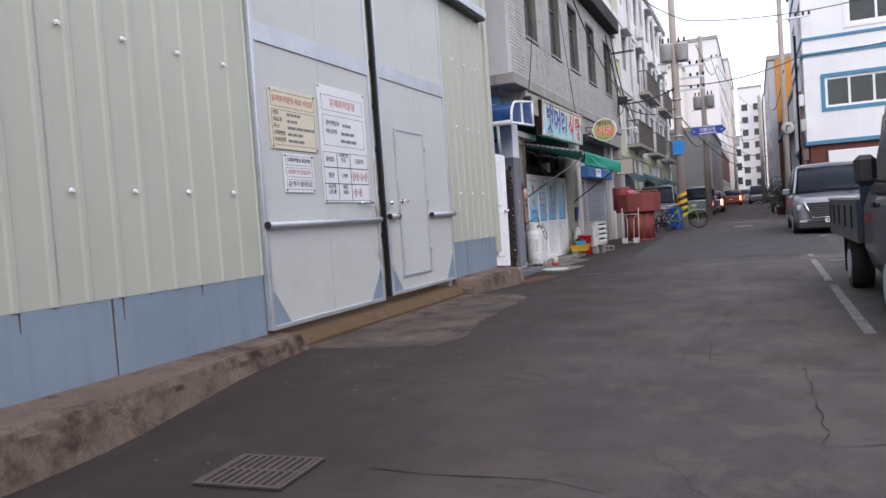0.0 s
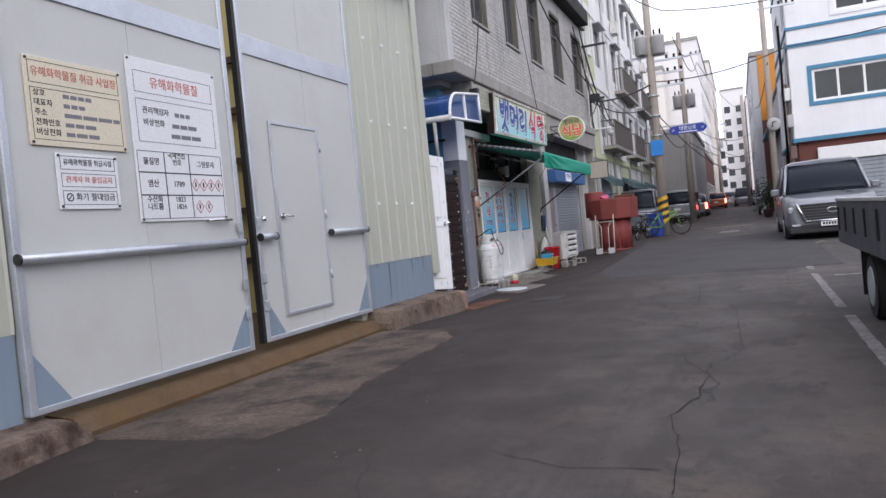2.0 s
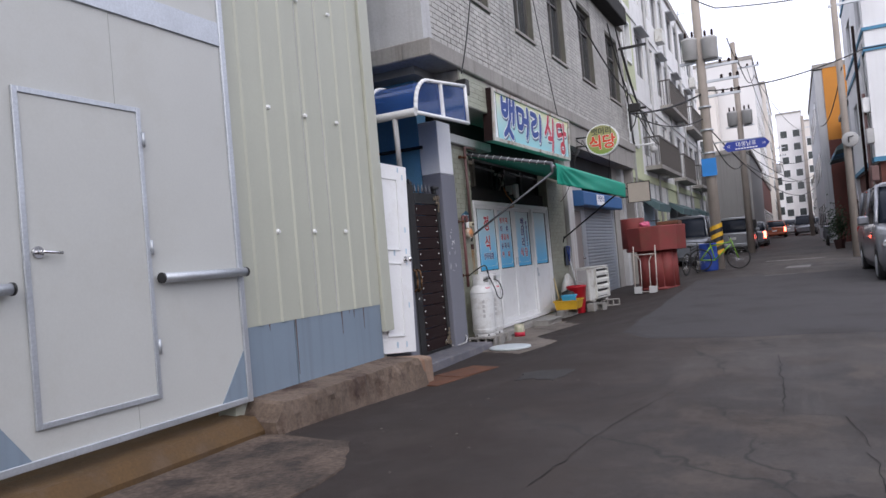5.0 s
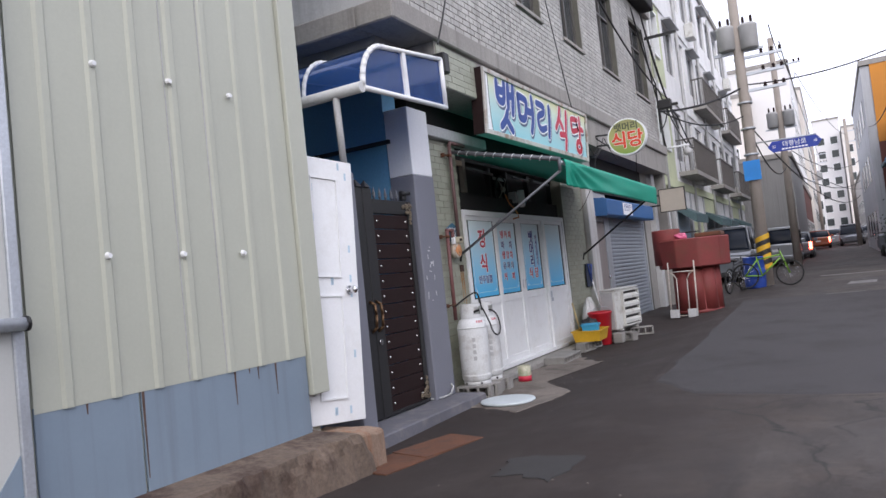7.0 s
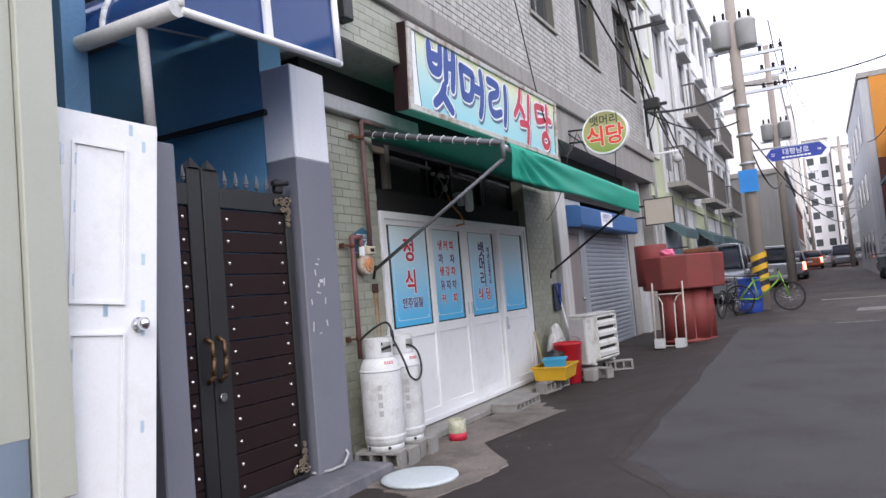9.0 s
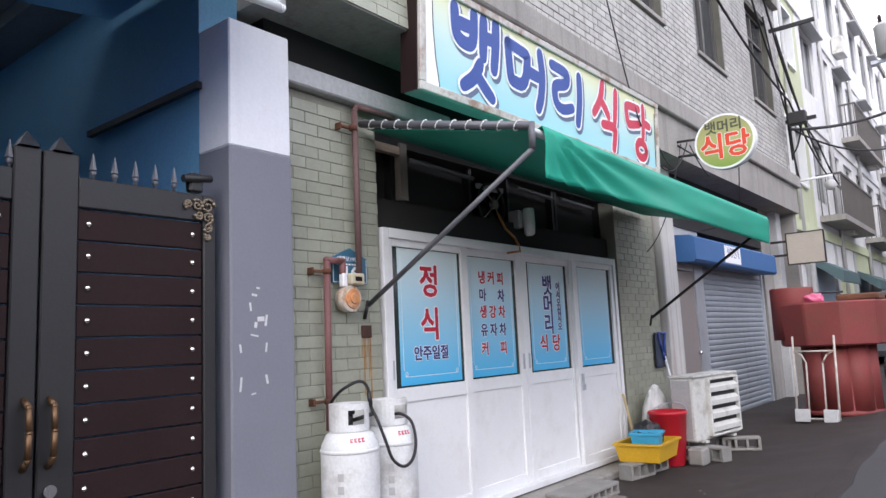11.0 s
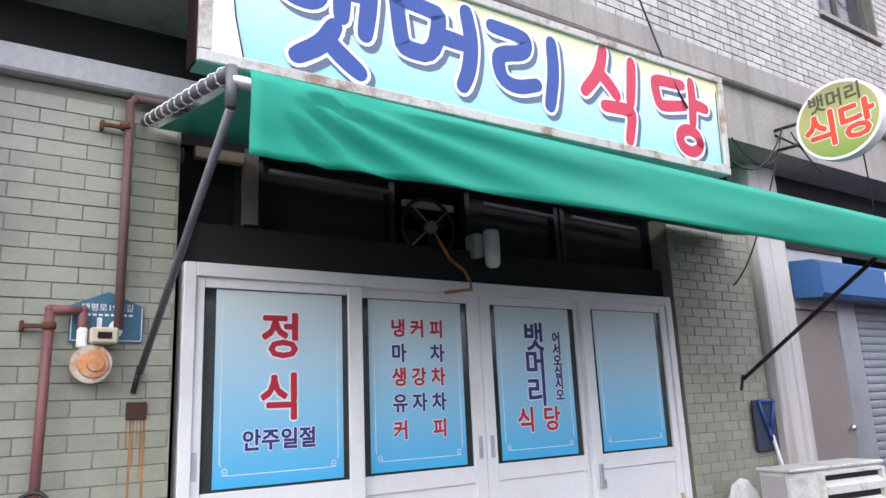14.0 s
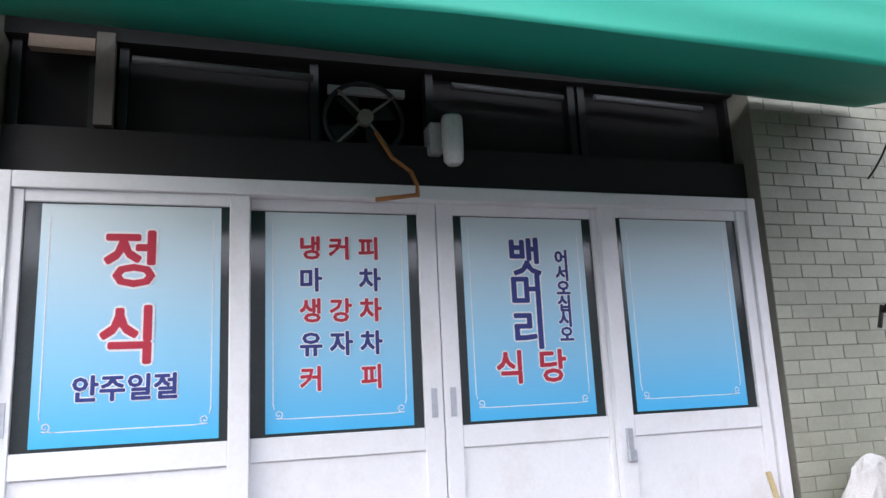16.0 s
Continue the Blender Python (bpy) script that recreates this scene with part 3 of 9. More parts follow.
tube(bm, (0.022, D0 + 0.085, 1.21), (0.06, D0 + 0.085, 1.21), 0.011)
tube(bm, (0.055, D0 + 0.085, 1.21), (0.055, D0 + 0.21, 1.20), 0.010)
part("lever_handle", bm, M_CHROME, door)
for z in (0.55, 1.22, 1.95):
    bm = bmesh.new()
    tube(bm, (0.02, D1 + 0.005, z - 0.05), (0.02, D1 + 0.005, z + 0.05), 0.010)
    part("hinge", bm, M_GALV, door)
bm = bmesh.new()
tube(bm, (0.03, 0.10, 1.16), (0.03, 0.10, 1.21), 0.022)
part("padlock", bm, M_CHROME, leaf_b)


# ---- shop building ----
SX = -4.90      # shop front plane
UX = -4.58      # upper facade
shop = thing("restaurant_building", "two-storey grey tiled concrete building with ground-floor shops", "building")
Y0, Y1 = 13.80, 26.45
UT = 7.30
M_JOINT = surf("sooty_tile_joint", (0.135, 0.132, 0.112), 0.95, var=0.3, scale=2, bump=0.2)
M_INTERIOR = surf("dim_interior_plaster", (0.25, 0.24, 0.22), 0.9, var=0.2)


def wall_with_holes(x0, x1, y0, y1, z0, z1, holes, material, name, parent):
    """A wall in the y-z plane with rectangular openings (ya, yb, za, zb) in order of y, all with the same za, zb."""
    bmw = bmesh.new()
    if holes:
        za, zb = holes[0][2], holes[0][3]
        bx(bmw, x0, x1, y0, y1, z0, za)
        bx(bmw, x0, x1, y0, y1, zb, z1)
        edge = y0
        for a, b, _, _ in holes:
            bx(bmw, x0, x1, edge, a, za, zb)
            edge = b
        bx(bmw, x0, x1, edge, y1, za, zb)
    else:
        bx(bmw, x0, x1, y0, y1, z0, z1)
    return part(name, bmw, material, parent)


UPWIN = [(a, b, 5.08, 6.80) for a, b in ((15.25, 16.2), (17.4, 18.4), (19.45, 20.5), (21.75, 22.95), (24.45, 25.75))]
wall_with_holes(UX - 0.28, UX - 0.012, Y0 + 0.25, Y1, 3.9, UT, UPWIN, M_JOINT, "upper_wall", shop)
box_part("side_wall", (-12.0, UX + 0.002, Y0, Y0 + 0.25, 4.03, UT), M_CONCPALE, shop)
bm = bmesh.new()
bx(bm, -12.0, UX - 0.301, Y0 - 0.07, Y0 + 0.25, 3.80, 4.025, bev=0.015)
bx(bm, UX - 0.3, UX + 0.13, Y0 - 0.07, Y1 + 0.08, 3.80, 4.025, bev=0.015)
part("floor_slab", bm, M_CONC, shop)
box_part("ceiling", (-12.0, UX - 0.3, Y0 + 0.25, Y1, 3.70, 3.85), M_INTERIOR, shop)
box_part("back_wall", (-12.2, -12.0, Y0, Y1, -0.2, UT), M_CONCPALE, shop)
box_part("party_wall", (-12.0, UX, Y1 - 0.2, Y1 + 0.02, -0.2, UT), M_CONC, shop)
box_part("roof", (-12.2, UX + 0.1, Y0 - 0.02, Y1 + 0.02, UT + 0.001, UT + 0.2), M_CONC, shop)
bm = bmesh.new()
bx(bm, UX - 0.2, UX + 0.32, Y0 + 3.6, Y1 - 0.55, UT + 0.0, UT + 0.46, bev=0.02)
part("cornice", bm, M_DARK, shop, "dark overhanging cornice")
box_part("parapet", (-12.2, UX + 0.05, Y0, Y1, UT + 0.2, UT + 0.9), M_CONC, shop)


def facade_tiles(y0, y1, z0, z1, x, holes, tw, th, gap, material, name, parent, seed=1, proud=0.012):
    """Running-bond tiles joined into one mesh, leaving openings."""
    bmt = bmesh.new()
    r = random.Random(seed)
    rows = int((z1 - z0) / th)
    for j in range(rows):
        za = z0 + j * th
        zb = za + th - gap
        y = y0 - (tw / 2 if j % 2 else 0)
        while y < y1:
            a, b = max(y, y0), min(y + tw - gap, y1)
            y += tw
            if b - a < 0.02:
                continue
            pieces = [(a, b)]
            for ha, hb, hc, hd in holes:
                if zb > hc and za < hd:
                    nxt = []
                    for pa, pb in pieces:
                        if pb <= ha or pa >= hb:
                            nxt.append((pa, pb))
                        else:
                            if ha - pa > 0.015:
                                nxt.append((pa, ha))
                            if pb - hb > 0.015:
                                nxt.append((hb, pb))
                    pieces = nxt
            for pa, pb in pieces:
                d = x + r.uniform(-0.0015, 0.0015)
                v = [bmt.verts.new(p) for p in ((d, pa, za), (d, pb, za), (d, pb, zb), (d, pa, zb), (d - proud, pa, za), (d - proud, pb, za), (d - proud, pb, zb), (d - proud, pa, zb))]
                for q in ((0, 1, 2, 3), (0, 4, 5, 1), (2, 6, 7, 3), (1, 5, 6, 2), (0, 3, 7, 4)):
                    bmt.faces.new([v[i] for i in q])
    ob = part(name, bmt, material, parent)
    ob["kind"] = "stuff"
    return ob


facade_tiles(Y0 + 0.02, Y1, 4.03, UT, UX, [(a - 0.02, b + 0.02, c - 0.02, d + 0.02) for a, b, c, d in UPWIN], 0.205, 0.075, 0.012, M_TILEGREY, "facade_tiles", shop)
M_WINFRAME = surf("dark_bronze_frame", (0.10, 0.095, 0.09), 0.5, bump=0)
M_SASHGLASS = glass("dusty_sash_glass", (0.10, 0.11, 0.12), 0.06, 0.45)
M_SASHBACK = surf("pale_sash_backing", (0.55, 0.54, 0.5), 0.9, var=0.1, stretch=(1, 12, 0.4))
for i, (a, b, c, d) in enumerate(UPWIN):
    x = UX - 0.16
    wf = thing("window", "", "")
    wf.parent, wf["label"] = shop, "grey aluminium sash window"
    for p in ((a, a + 0.05, c, d), (b - 0.05, b, c, d), (a + 0.05, b - 0.05, c, c + 0.05), (a + 0.05, b - 0.05, d - 0.05, d), ((a + b) / 2 - 0.02, (a + b) / 2 + 0.02, c + 0.05, d - 0.05), (a + 0.05, b - 0.05, d - 0.52, d - 0.48)):
        box_part("frame_bar", (x, x + 0.06, *p), M_WINFRAME, wf)
    box_part("pane", (x + 0.02, x + 0.026, a + 0.05, b - 0.05, c + 0.05, d - 0.05), M_SASHGLASS, wf)
    # pale sheet behind one half of the window, below the cross bar
    box_part("curtain", (x - 0.10, x - 0.09, (a + b) / 2 + 0.03, b - 0.06, c + 0.05, d - 0.55), M_SASHBACK, wf, "pale sheet behind one sash")
    box_part("sill", (UX - 0.16, UX + 0.03, a - 0.04, b + 0.04, c - 0.05, c), M_CONC, wf)

# ground floor: fascia, lintel band, pillars and shop openings
bm = bmesh.new()
bx(bm, SX - 0.35, UX + 0.07, 14.62, Y1, 3.32, 3.795)
part("fascia_beam", bm, M_CONC, shop)
# near-black solid in place of the shaded space under the beam
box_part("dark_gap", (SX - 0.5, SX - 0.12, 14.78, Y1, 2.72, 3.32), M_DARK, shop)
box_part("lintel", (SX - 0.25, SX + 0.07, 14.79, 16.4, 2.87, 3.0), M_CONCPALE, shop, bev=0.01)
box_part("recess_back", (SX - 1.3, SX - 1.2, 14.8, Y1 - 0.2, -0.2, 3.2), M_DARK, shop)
box_part("shop_floor", (-11.9, SX + 0.12, 14.8, Y1 - 0.2, -0.3, -0.02), M_CONC, shop)
P_LEFT, P_RIGHT = (14.79, 15.62), (19.335, 20.40)
for a, b in (P_LEFT, P_RIGHT):
    box_part("tiled_pier", (SX - 0.4, SX - 0.0055, a, b, -0.25, 2.86), M_MORTAR, shop)
box_part("pale_post", (SX - 0.3, SX + 0.10, 20.42, 20.84, -0.2, 3.32), surf("rust_streaked_white_render", (0.56, 0.55, 0.53), 0.85, var=0.14, scale=1.5, gvar=0.08, bump=0.3, streak=0.75, dirt=(0.27, 0.17, 0.11)), shop, bev=0.014)
box_part("end_post", (SX - 0.3, SX + 0.14, 25.75, 26.05, -0.2, 3.32), M_CONCPALE, shop, bev=0.012)
box_part("end_pier", (SX - 0.4, SX + 0.02, 26.06, Y1, -0.2, 3.32), M_CONC, shop)
box_part("pier", (SX - 0.4, SX + 0.0, 25.15, 25.75, -0.2, 3.32), M_CONC, shop)
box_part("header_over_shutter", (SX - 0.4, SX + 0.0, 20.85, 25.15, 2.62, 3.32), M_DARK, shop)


# ---- shop front doors (sliding, white frames, frosted blue panels) ----
front = thing("sliding_shop_front", "white-framed four-panel sliding shop door with blue glass films", "door", pose(SX, 15.66, 0.01, 0, 0, 0))
FW, FH = 3.63, 2.062
bm = bmesh.new()
for p in ((0, 0.06, 0.0, FH), (FW - 0.06, FW, 0.0, FH), (0.06, FW - 0.06, FH - 0.07, FH), (0.06, FW - 0.06, 0.0, 0.05)):
    bx(bm, -0.12, 0.0, *p, bev=0.004)
part("outer_frame", bm, M_WHITE, front)


def blue_film():
    """Printed film: pale at the top, blue towards the bottom."""
    m = bpy.data.materials.new("blue_gradient_film")
    m.use_nodes = True
    nt = m.node_tree
    bs = nt.nodes["Principled BSDF"]
    geo = node(nt, "ShaderNodeNewGeometry")
    sep = node(nt, "ShaderNodeSeparateXYZ")
    nt.links.new(geo.outputs["Position"], sep.inputs[0])
    r = node(nt, "ShaderNodeMapRange")
    for k, v in zip(("From Min", "From Max", "To Min", "To Max"), (0.98, 1.92, 0, 1)):
        r.inputs[k].default_value = v
    nt.links.new(sep.outputs["Z"], r.inputs["Value"])
    cr = node(nt, "ShaderNodeValToRGB")
    cr.color_ramp.elements[0].color = (0.06, 0.46, 0.80, 1)
    cr.color_ramp.elements[1].color = (0.68, 0.79, 0.81, 1)
    e = cr.color_ramp.elements.new(0.45)
    e.color = (0.31, 0.63, 0.83, 1)
    nt.links.new(r.outputs[0], cr.inputs[0])
    nt.links.new(cr.outputs[0], bs.inputs["Base Color"])
    bs.inputs["Roughness"].default_value = 0.35
    return m


M_FILM = blue_film()
M_RED = surf("red_print", (0.47, 0.016, 0.045), 0.5, var=0.05, bump=0)
M_NAVY = surf("navy_print", (0.02, 0.035, 0.20), 0.5, var=0.05, bump=0)
M_WHITEPRINT = surf("white_print", (0.85, 0.86, 0.88), 0.5, var=0.03, bump=0)
PAN = [(0.045, 0.977, 0.0, 0.168, 0.858), (0.91, 1.828, -0.045, 1.045, 1.692), (1.833, 2.72, -0.045, 1.96, 2.605), (2.68, 3.565, 0.0, 2.802, 3.447)]
GLASS = [(0.106, 0.893), (0.982, 1.740), (1.915, 2.655), (2.769, 3.505)]
panels = []
for (a, b, dx, fa, fb), (ga, gb) in zip(PAN, GLASS):
    pn = thing("sliding_panel", "", "")
    pn.parent = front
    for p in ((a, ga, 0.05, FH - 0.07), (gb, b, 0.05, FH - 0.07)):
        box_part("stile", (-0.055 + dx, -0.015 + dx, *p), M_WHITE, pn, bev=0.003)
    for c, d in ((1.94, FH - 0.07), (0.05, 0.13), (0.86, 0.958)):
        box_part("rail", (-0.052 + dx, -0.018 + dx, ga, gb, c, d), M_WHITE, pn, bev=0.003)
    box_part("lower_board", (-0.042 + dx, -0.032 + dx, ga, gb, 0.13, 0.86), M_WHITE, pn)
    box_part("pane", (-0.040 + dx, -0.034 + dx, ga, gb, 0.958, 1.94), M_GLASSDARK, pn)
    fl = box_part("film", (-0.033 + dx, -0.031 + dx, fa, fb, 0.972, 1.935), M_FILM, pn, "blue gradient printed film")
    panels.append((pn, fa, fb, -0.031 + dx))
    # white border line with curled corners
    bm = bmesh.new()
    x = -0.0295 + dx
    for p in ((fa + 0.03, fa + 0.034, 1.10, 1.88), (fb - 0.034, fb - 0.03, 1.10, 1.88), (fa + 0.09, fb - 0.09, 1.028, 1.032)):
        bx(bm, x - 0.001, x, *p)
    for s, c in ((1, fa + 0.055), (-1, fb - 0.055)):
        ring = [(c + s * 0.020 * (1 - k / 17) * math.cos(0.62 * k - 2.2), 1.05 + 0.020 * (1 - k / 17) * math.sin(0.62 * k - 2.2)) for k in range(14)]
        for p, q in zip(ring, ring[1:]):
            tube(bm, (x, *p), (x, *q), 0.0022, seg=4)
        tube(bm, (x, c - s * 0.012, 1.034), (x, c + s * 0.036, 1.03), 0.0022, seg=4)
        tube(bm, (x, c - s * 0.018, 1.07), (x, c - s * 0.024, 1.10), 0.0022, seg=4)
    part("border_line", bm, M_WHITEPRINT, pn)


def film_text(k, body, size, z, y, material, stretch=1.0):
    pn, fa, fb, x = panels[k]
    lettering("lettering_halo", body, size, M_WHITEPRINT, wall_pose(x + 0.0015, y, z), pn, stretch, 0.0006, bold=max(size * 0.026, 0.0035) + max(size * 0.036, 0.0045))
    lettering("lettering", body, size, material, wall_pose(x + 0.003, y, z), pn, stretch, 0.0006, bold=max(size * 0.026, 0.0035))


film_text(0, "정", 0.25, 1.692, 0.51, M_RED)
film_text(0, "식", 0.25, 1.38, 0.505, M_RED)
film_text(0, "안주일절", 0.108, 1.182, 0.505, M_NAVY)
for body, z, ma in (("냉커피", 1.765, M_RED), ("마 차", 1.62, M_NAVY), ("생강차", 1.483, M_RED), ("유자차", 1.336, M_NAVY), ("커 피", 1.186, M_RED)):
    for ch, y in zip(body, (1.24, 1.372, 1.507)):
        if ch != " ":
            film_text(1, ch, 0.112, z, y, ma)
for body, z in (("뱃", 1.728), ("머", 1.549), ("리", 1.371)):
    film_text(2, body, 0.20, z, 2.28, M_NAVY)
film_text(2, "식", 0.165, 1.198, 2.17, M_RED)
film_text(2, "당", 0.165, 1.198, 2.388, M_RED)
for k, ch in enumerate("어서오십시오"):
    film_text(2, ch, 0.084, 1.731 - 0.0758 * k, 2.477, M_NAVY)
for k, (y, z) in enumerate(((1.785, 1.0), (1.875, 1.0), (0.075, 1.02))):
    box_part("finger_pull", (-0.058 if k < 2 else -0.016, -0.056 if k < 2 else -0.012, y - 0.014, y + 0.014, z, z + 0.13), M_GALV, panels[1 if k == 0 else 2 if k == 1 else 0][0])
bm = bmesh.new()
bx(bm, -0.014, 0.004, 2.715, 2.745, 0.80, 0.90, bev=0.003)
bx(bm, -0.010, 0.014, 2.71, 2.755, 0.745, 0.80, bev=0.006)
part("padlock", bm, M_GALV, front, "small brass and steel padlock")

# door step, and the transom zone above coloured near black for the awning's shade
box_part("door_step", (SX - 0.1, SX + 0.22, 15.64, 19.38, -0.25, -0.005), M_CONC, shop, bev=0.012)
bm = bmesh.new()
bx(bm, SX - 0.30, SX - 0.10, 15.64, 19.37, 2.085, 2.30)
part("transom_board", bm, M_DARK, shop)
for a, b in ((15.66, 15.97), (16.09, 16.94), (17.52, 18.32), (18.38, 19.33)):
    # pane filled near black rather than glass, awning shade put into its colour
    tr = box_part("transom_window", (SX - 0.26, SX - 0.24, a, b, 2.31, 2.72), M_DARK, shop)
    for p in ((a - 0.02, a + 0.02, 2.30, 2.74), (b - 0.02, b + 0.02, 2.30, 2.74)):
        box_part("frame", (SX - 0.24, SX - 0.17, *p), M_BLACK, tr)
box_part("wooden_mullion", (SX - 0.16, SX - 0.10, 15.985, 16.06, 2.32, 2.75), surf("grey_worn_timber", (0.16, 0.145, 0.125), 0.9, var=0.3, stretch=(3, 3, 0.6)), shop)
# thin grey tubes along the top of the transom windows
for a, b in ((16.13, 16.93), (17.63, 18.25), (18.44, 19.12)):
    bm = bmesh.new()
    tube(bm, (SX - 0.13, a, 2.645), (SX - 0.13, b, 2.625), 0.018)
    part("tube_lamp", bm, surf("grey_transom_tube", (0.10, 0.105, 0.11), 0.5, var=0.2, bump=0.05), shop, "thin grey tube across the top of a transom window")
box_part("pale_batten", (SX - 0.15, SX - 0.10, 15.72, 15.98, 2.655, 2.715), surf("bare_pale_timber", (0.26, 0.20, 0.155), 0.85, var=0.25, stretch=(3, 1, 3)), shop)
box_part("white_offcut", (SX - 0.16, SX - 0.13, 17.0, 17.38, 2.56, 2.60), M_GREYBOX, shop)
# fan in the transom
fan = thing("exhaust_fan", "dark wall exhaust fan with a wire guard", "fan", Matrix.Translation((SX - 0.12, 17.17, 2.425)))
bm = bmesh.new()
rings = []
for k in range(32):
    w = k * math.pi / 16
    rings.append([bm.verts.new((0.012 * math.sin(v), (0.19 + 0.012 * math.cos(v)) * math.cos(w), (0.19 + 0.012 * math.cos(v)) * math.sin(w))) for v in [j * math.pi / 4 for j in range(8)]])
for p, q in zip(rings, rings[1:] + rings[:1]):
    for j in range(8):
        bm.faces.new((p[j], p[(j + 1) % 8], q[(j + 1) % 8], q[j])).smooth = True
part("ring", bm, M_BLACK, fan)
bm = bmesh.new()
tube(bm, (0, 0, 0), (0.05, 0, 0), 0.038, seg=18)
M_FANGREY = surf("dusty_fan_grey", (0.20, 0.20, 0.17), 0.6, bump=0.1)
part("hub", bm, M_FANGREY, fan)
for w in (0.7, 2.3, 3.9, 5.4):
    bm = bmesh.new()
    tube(bm, (0.03, 0.03 * math.cos(w), 0.03 * math.sin(w)), (0.01, 0.19 * math.cos(w), 0.19 * math.sin(w)), 0.007, seg=6)
    part("spoke", bm, M_FANGREY, fan)
for k in range(4):
    bm = bmesh.new()
    w = k * math.pi / 2 + 0.4
    extruded(bm, [(0.03 * math.cos(w), 0.03 * math.sin(w)), (0.17 * math.cos(w - 0.25), 0.17 * math.sin(w - 0.25)), (0.17 * math.cos(w + 0.45), 0.17 * math.sin(w + 0.45)), (0.04 * math.cos(w + 0.6), 0.04 * math.sin(w + 0.6))], "x", -0.04, -0.035)
    part("blade", bm, M_BLACK, fan)
bm = bmesh.new()
M_TAPE = surf("orange_packing_tape", (0.42, 0.17, 0.05), 0.5, bump=0.05)
pipe(bm, [(0.03, 0.05, -0.07), (0.05, 0.12, -0.2), (0.09, 0.20, -0.28), (0.115, 0.22, -0.35), (0.12, 0.22, -0.40), (0.125, 0.02, -0.43)], 0.011, seg=6)
part("hanging_cord", bm, M_TAPE, fan, "orange plastic cord")
lamp = thing("wall_lamp", "white plastic outdoor wall lamp, unlit", "lamp", Matrix.Translation((SX - 0.06, 17.545, 2.31)))
bm = bmesh.new()
lathe(bm, [(0.03, -0.13), (0.048, -0.11), (0.052, -0.02), (0.052, 0.10), (0.045, 0.115)], (0.06, 0.03, 0))
part("shade", bm, surf("opal_plastic", (0.72, 0.73, 0.72), 0.35, var=0.03, bump=0), lamp)
box_part("bracket", (-0.1, 0.02, -0.07, 0.0, -0.06, 0.10), M_GREYBOX, lamp, bev=0.01)


# ---- shop sign ----
def sign_face(z0, z1):
    """Printed sheet: cream at the top, pale blue below, with creases."""
    m = bpy.data.materials.new("printed_sign_sheet")
    m.use_nodes = True
    nt = m.node_tree
    bs = nt.nodes["Principled BSDF"]
    geo = node(nt, "ShaderNodeNewGeometry")
    sep = node(nt, "ShaderNodeSeparateXYZ")
    nt.links.new(geo.outputs["Position"], sep.inputs[0])
    r = node(nt, "ShaderNodeMapRange")
    r.inputs["From Min"].default_value, r.inputs["From Max"].default_value = z0, z1
    nt.links.new(sep.outputs["Z"], r.inputs["Value"])
    cr = node(nt, "ShaderNodeValToRGB")
    cr.color_ramp.elements[0].color = (0.30, 0.62, 0.70, 1)
    cr.color_ramp.elements[1].color = (0.76, 0.72, 0.40, 1)
    e = cr.color_ramp.elements.new(0.45)
    e.color = (0.48, 0.68, 0.68, 1)
    e = cr.color_ramp.elements.new(0.72)
    e.color = (0.64, 0.73, 0.60, 1)
    nt.links.new(r.outputs[0], cr.inputs[0])
    nt.links.new(cr.outputs[0], bs.inputs["Base Color"])
    n = node(nt, "ShaderNodeTexNoise", Scale=1.7, Detail=3.0)
    b = node(nt, "ShaderNodeBump", Strength=0.35, Distance=0.05)
    nt.links.new(n.outputs[0], b.inputs["Height"])
    nt.links.new(b.outputs[0], bs.inputs["Normal"])
    bs.inputs["Roughness"].default_value = 0.45
    return m


SGX = -4.50
sign = thing("shop_sign", "long cream and pale-blue restaurant sign with blue and red brush letters", "sign", pose(SGX, 15.565, 2.91, 0.7, 3.0, 0))
SW, SH = 4.0, 0.79
box_part("box", (-0.09, 0.05, 0.0, SW, 0.0, SH), M_GREYBOX, sign, bev=0.008)
box_part("face", (0.052, 0.056, 0.06, SW - 0.06, 0.06, SH - 0.055), sign_face(2.97, 3.70), sign)
M_SIGNFRAME = surf("rust_spotted_white_frame", (0.52, 0.50, 0.47), 0.6, var=0.2, scale=3, dirt=(0.20, 0.09, 0.045), dirt_amount=0.8, dirt_scale=6, dirt_from=0.47)
for p in ((0.0, SW, 0.0, 0.06), (0.0, SW, SH - 0.055, SH), (0.0, 0.06, 0.06, SH - 0.055), (SW - 0.06, SW, 0.06, SH - 0.055)):
    box_part("frame_bar", (0.051, 0.078, *p), M_SIGNFRAME, sign, bev=0.006)
bm = bmesh.new()
extruded(bm, [(0.062, 0.062), (0.215, 0.062), (0.175, 0.25), (0.15, 0.45), (0.14, SH - 0.06), (0.062, SH - 0.06)], "x", 0.057, 0.060)
part("bare_strip", bm, M_WHITEPRINT, sign, "bare white backing beside the torn print")
bm = bmesh.new()
pipe(bm, [(0.0605, 0.215, 0.062), (0.0605, 0.176, 0.25), (0.0605, 0.152, 0.45), (0.0605, 0.142, SH - 0.06)], 0.004, seg=5)
part("torn_edge", bm, M_BLACK, sign)
bm = bmesh.new()
pipe(bm, [(0.0605, SW - 0.075, 0.09), (0.0605, SW - 0.085, 0.40), (0.0605, SW - 0.08, 0.66)], 0.003, seg=5)
part("torn_edge", bm, M_BLACK, sign)
box_part("end_plate", (-0.09, 0.05, -0.010, -0.001, 0.0, SH), M_BROWNGATE, sign, "dark brown end plate")
M_SHADEPRINT = surf("slate_shadow_print", (0.10, 0.13, 0.22), 0.5, var=0.05, bump=0)
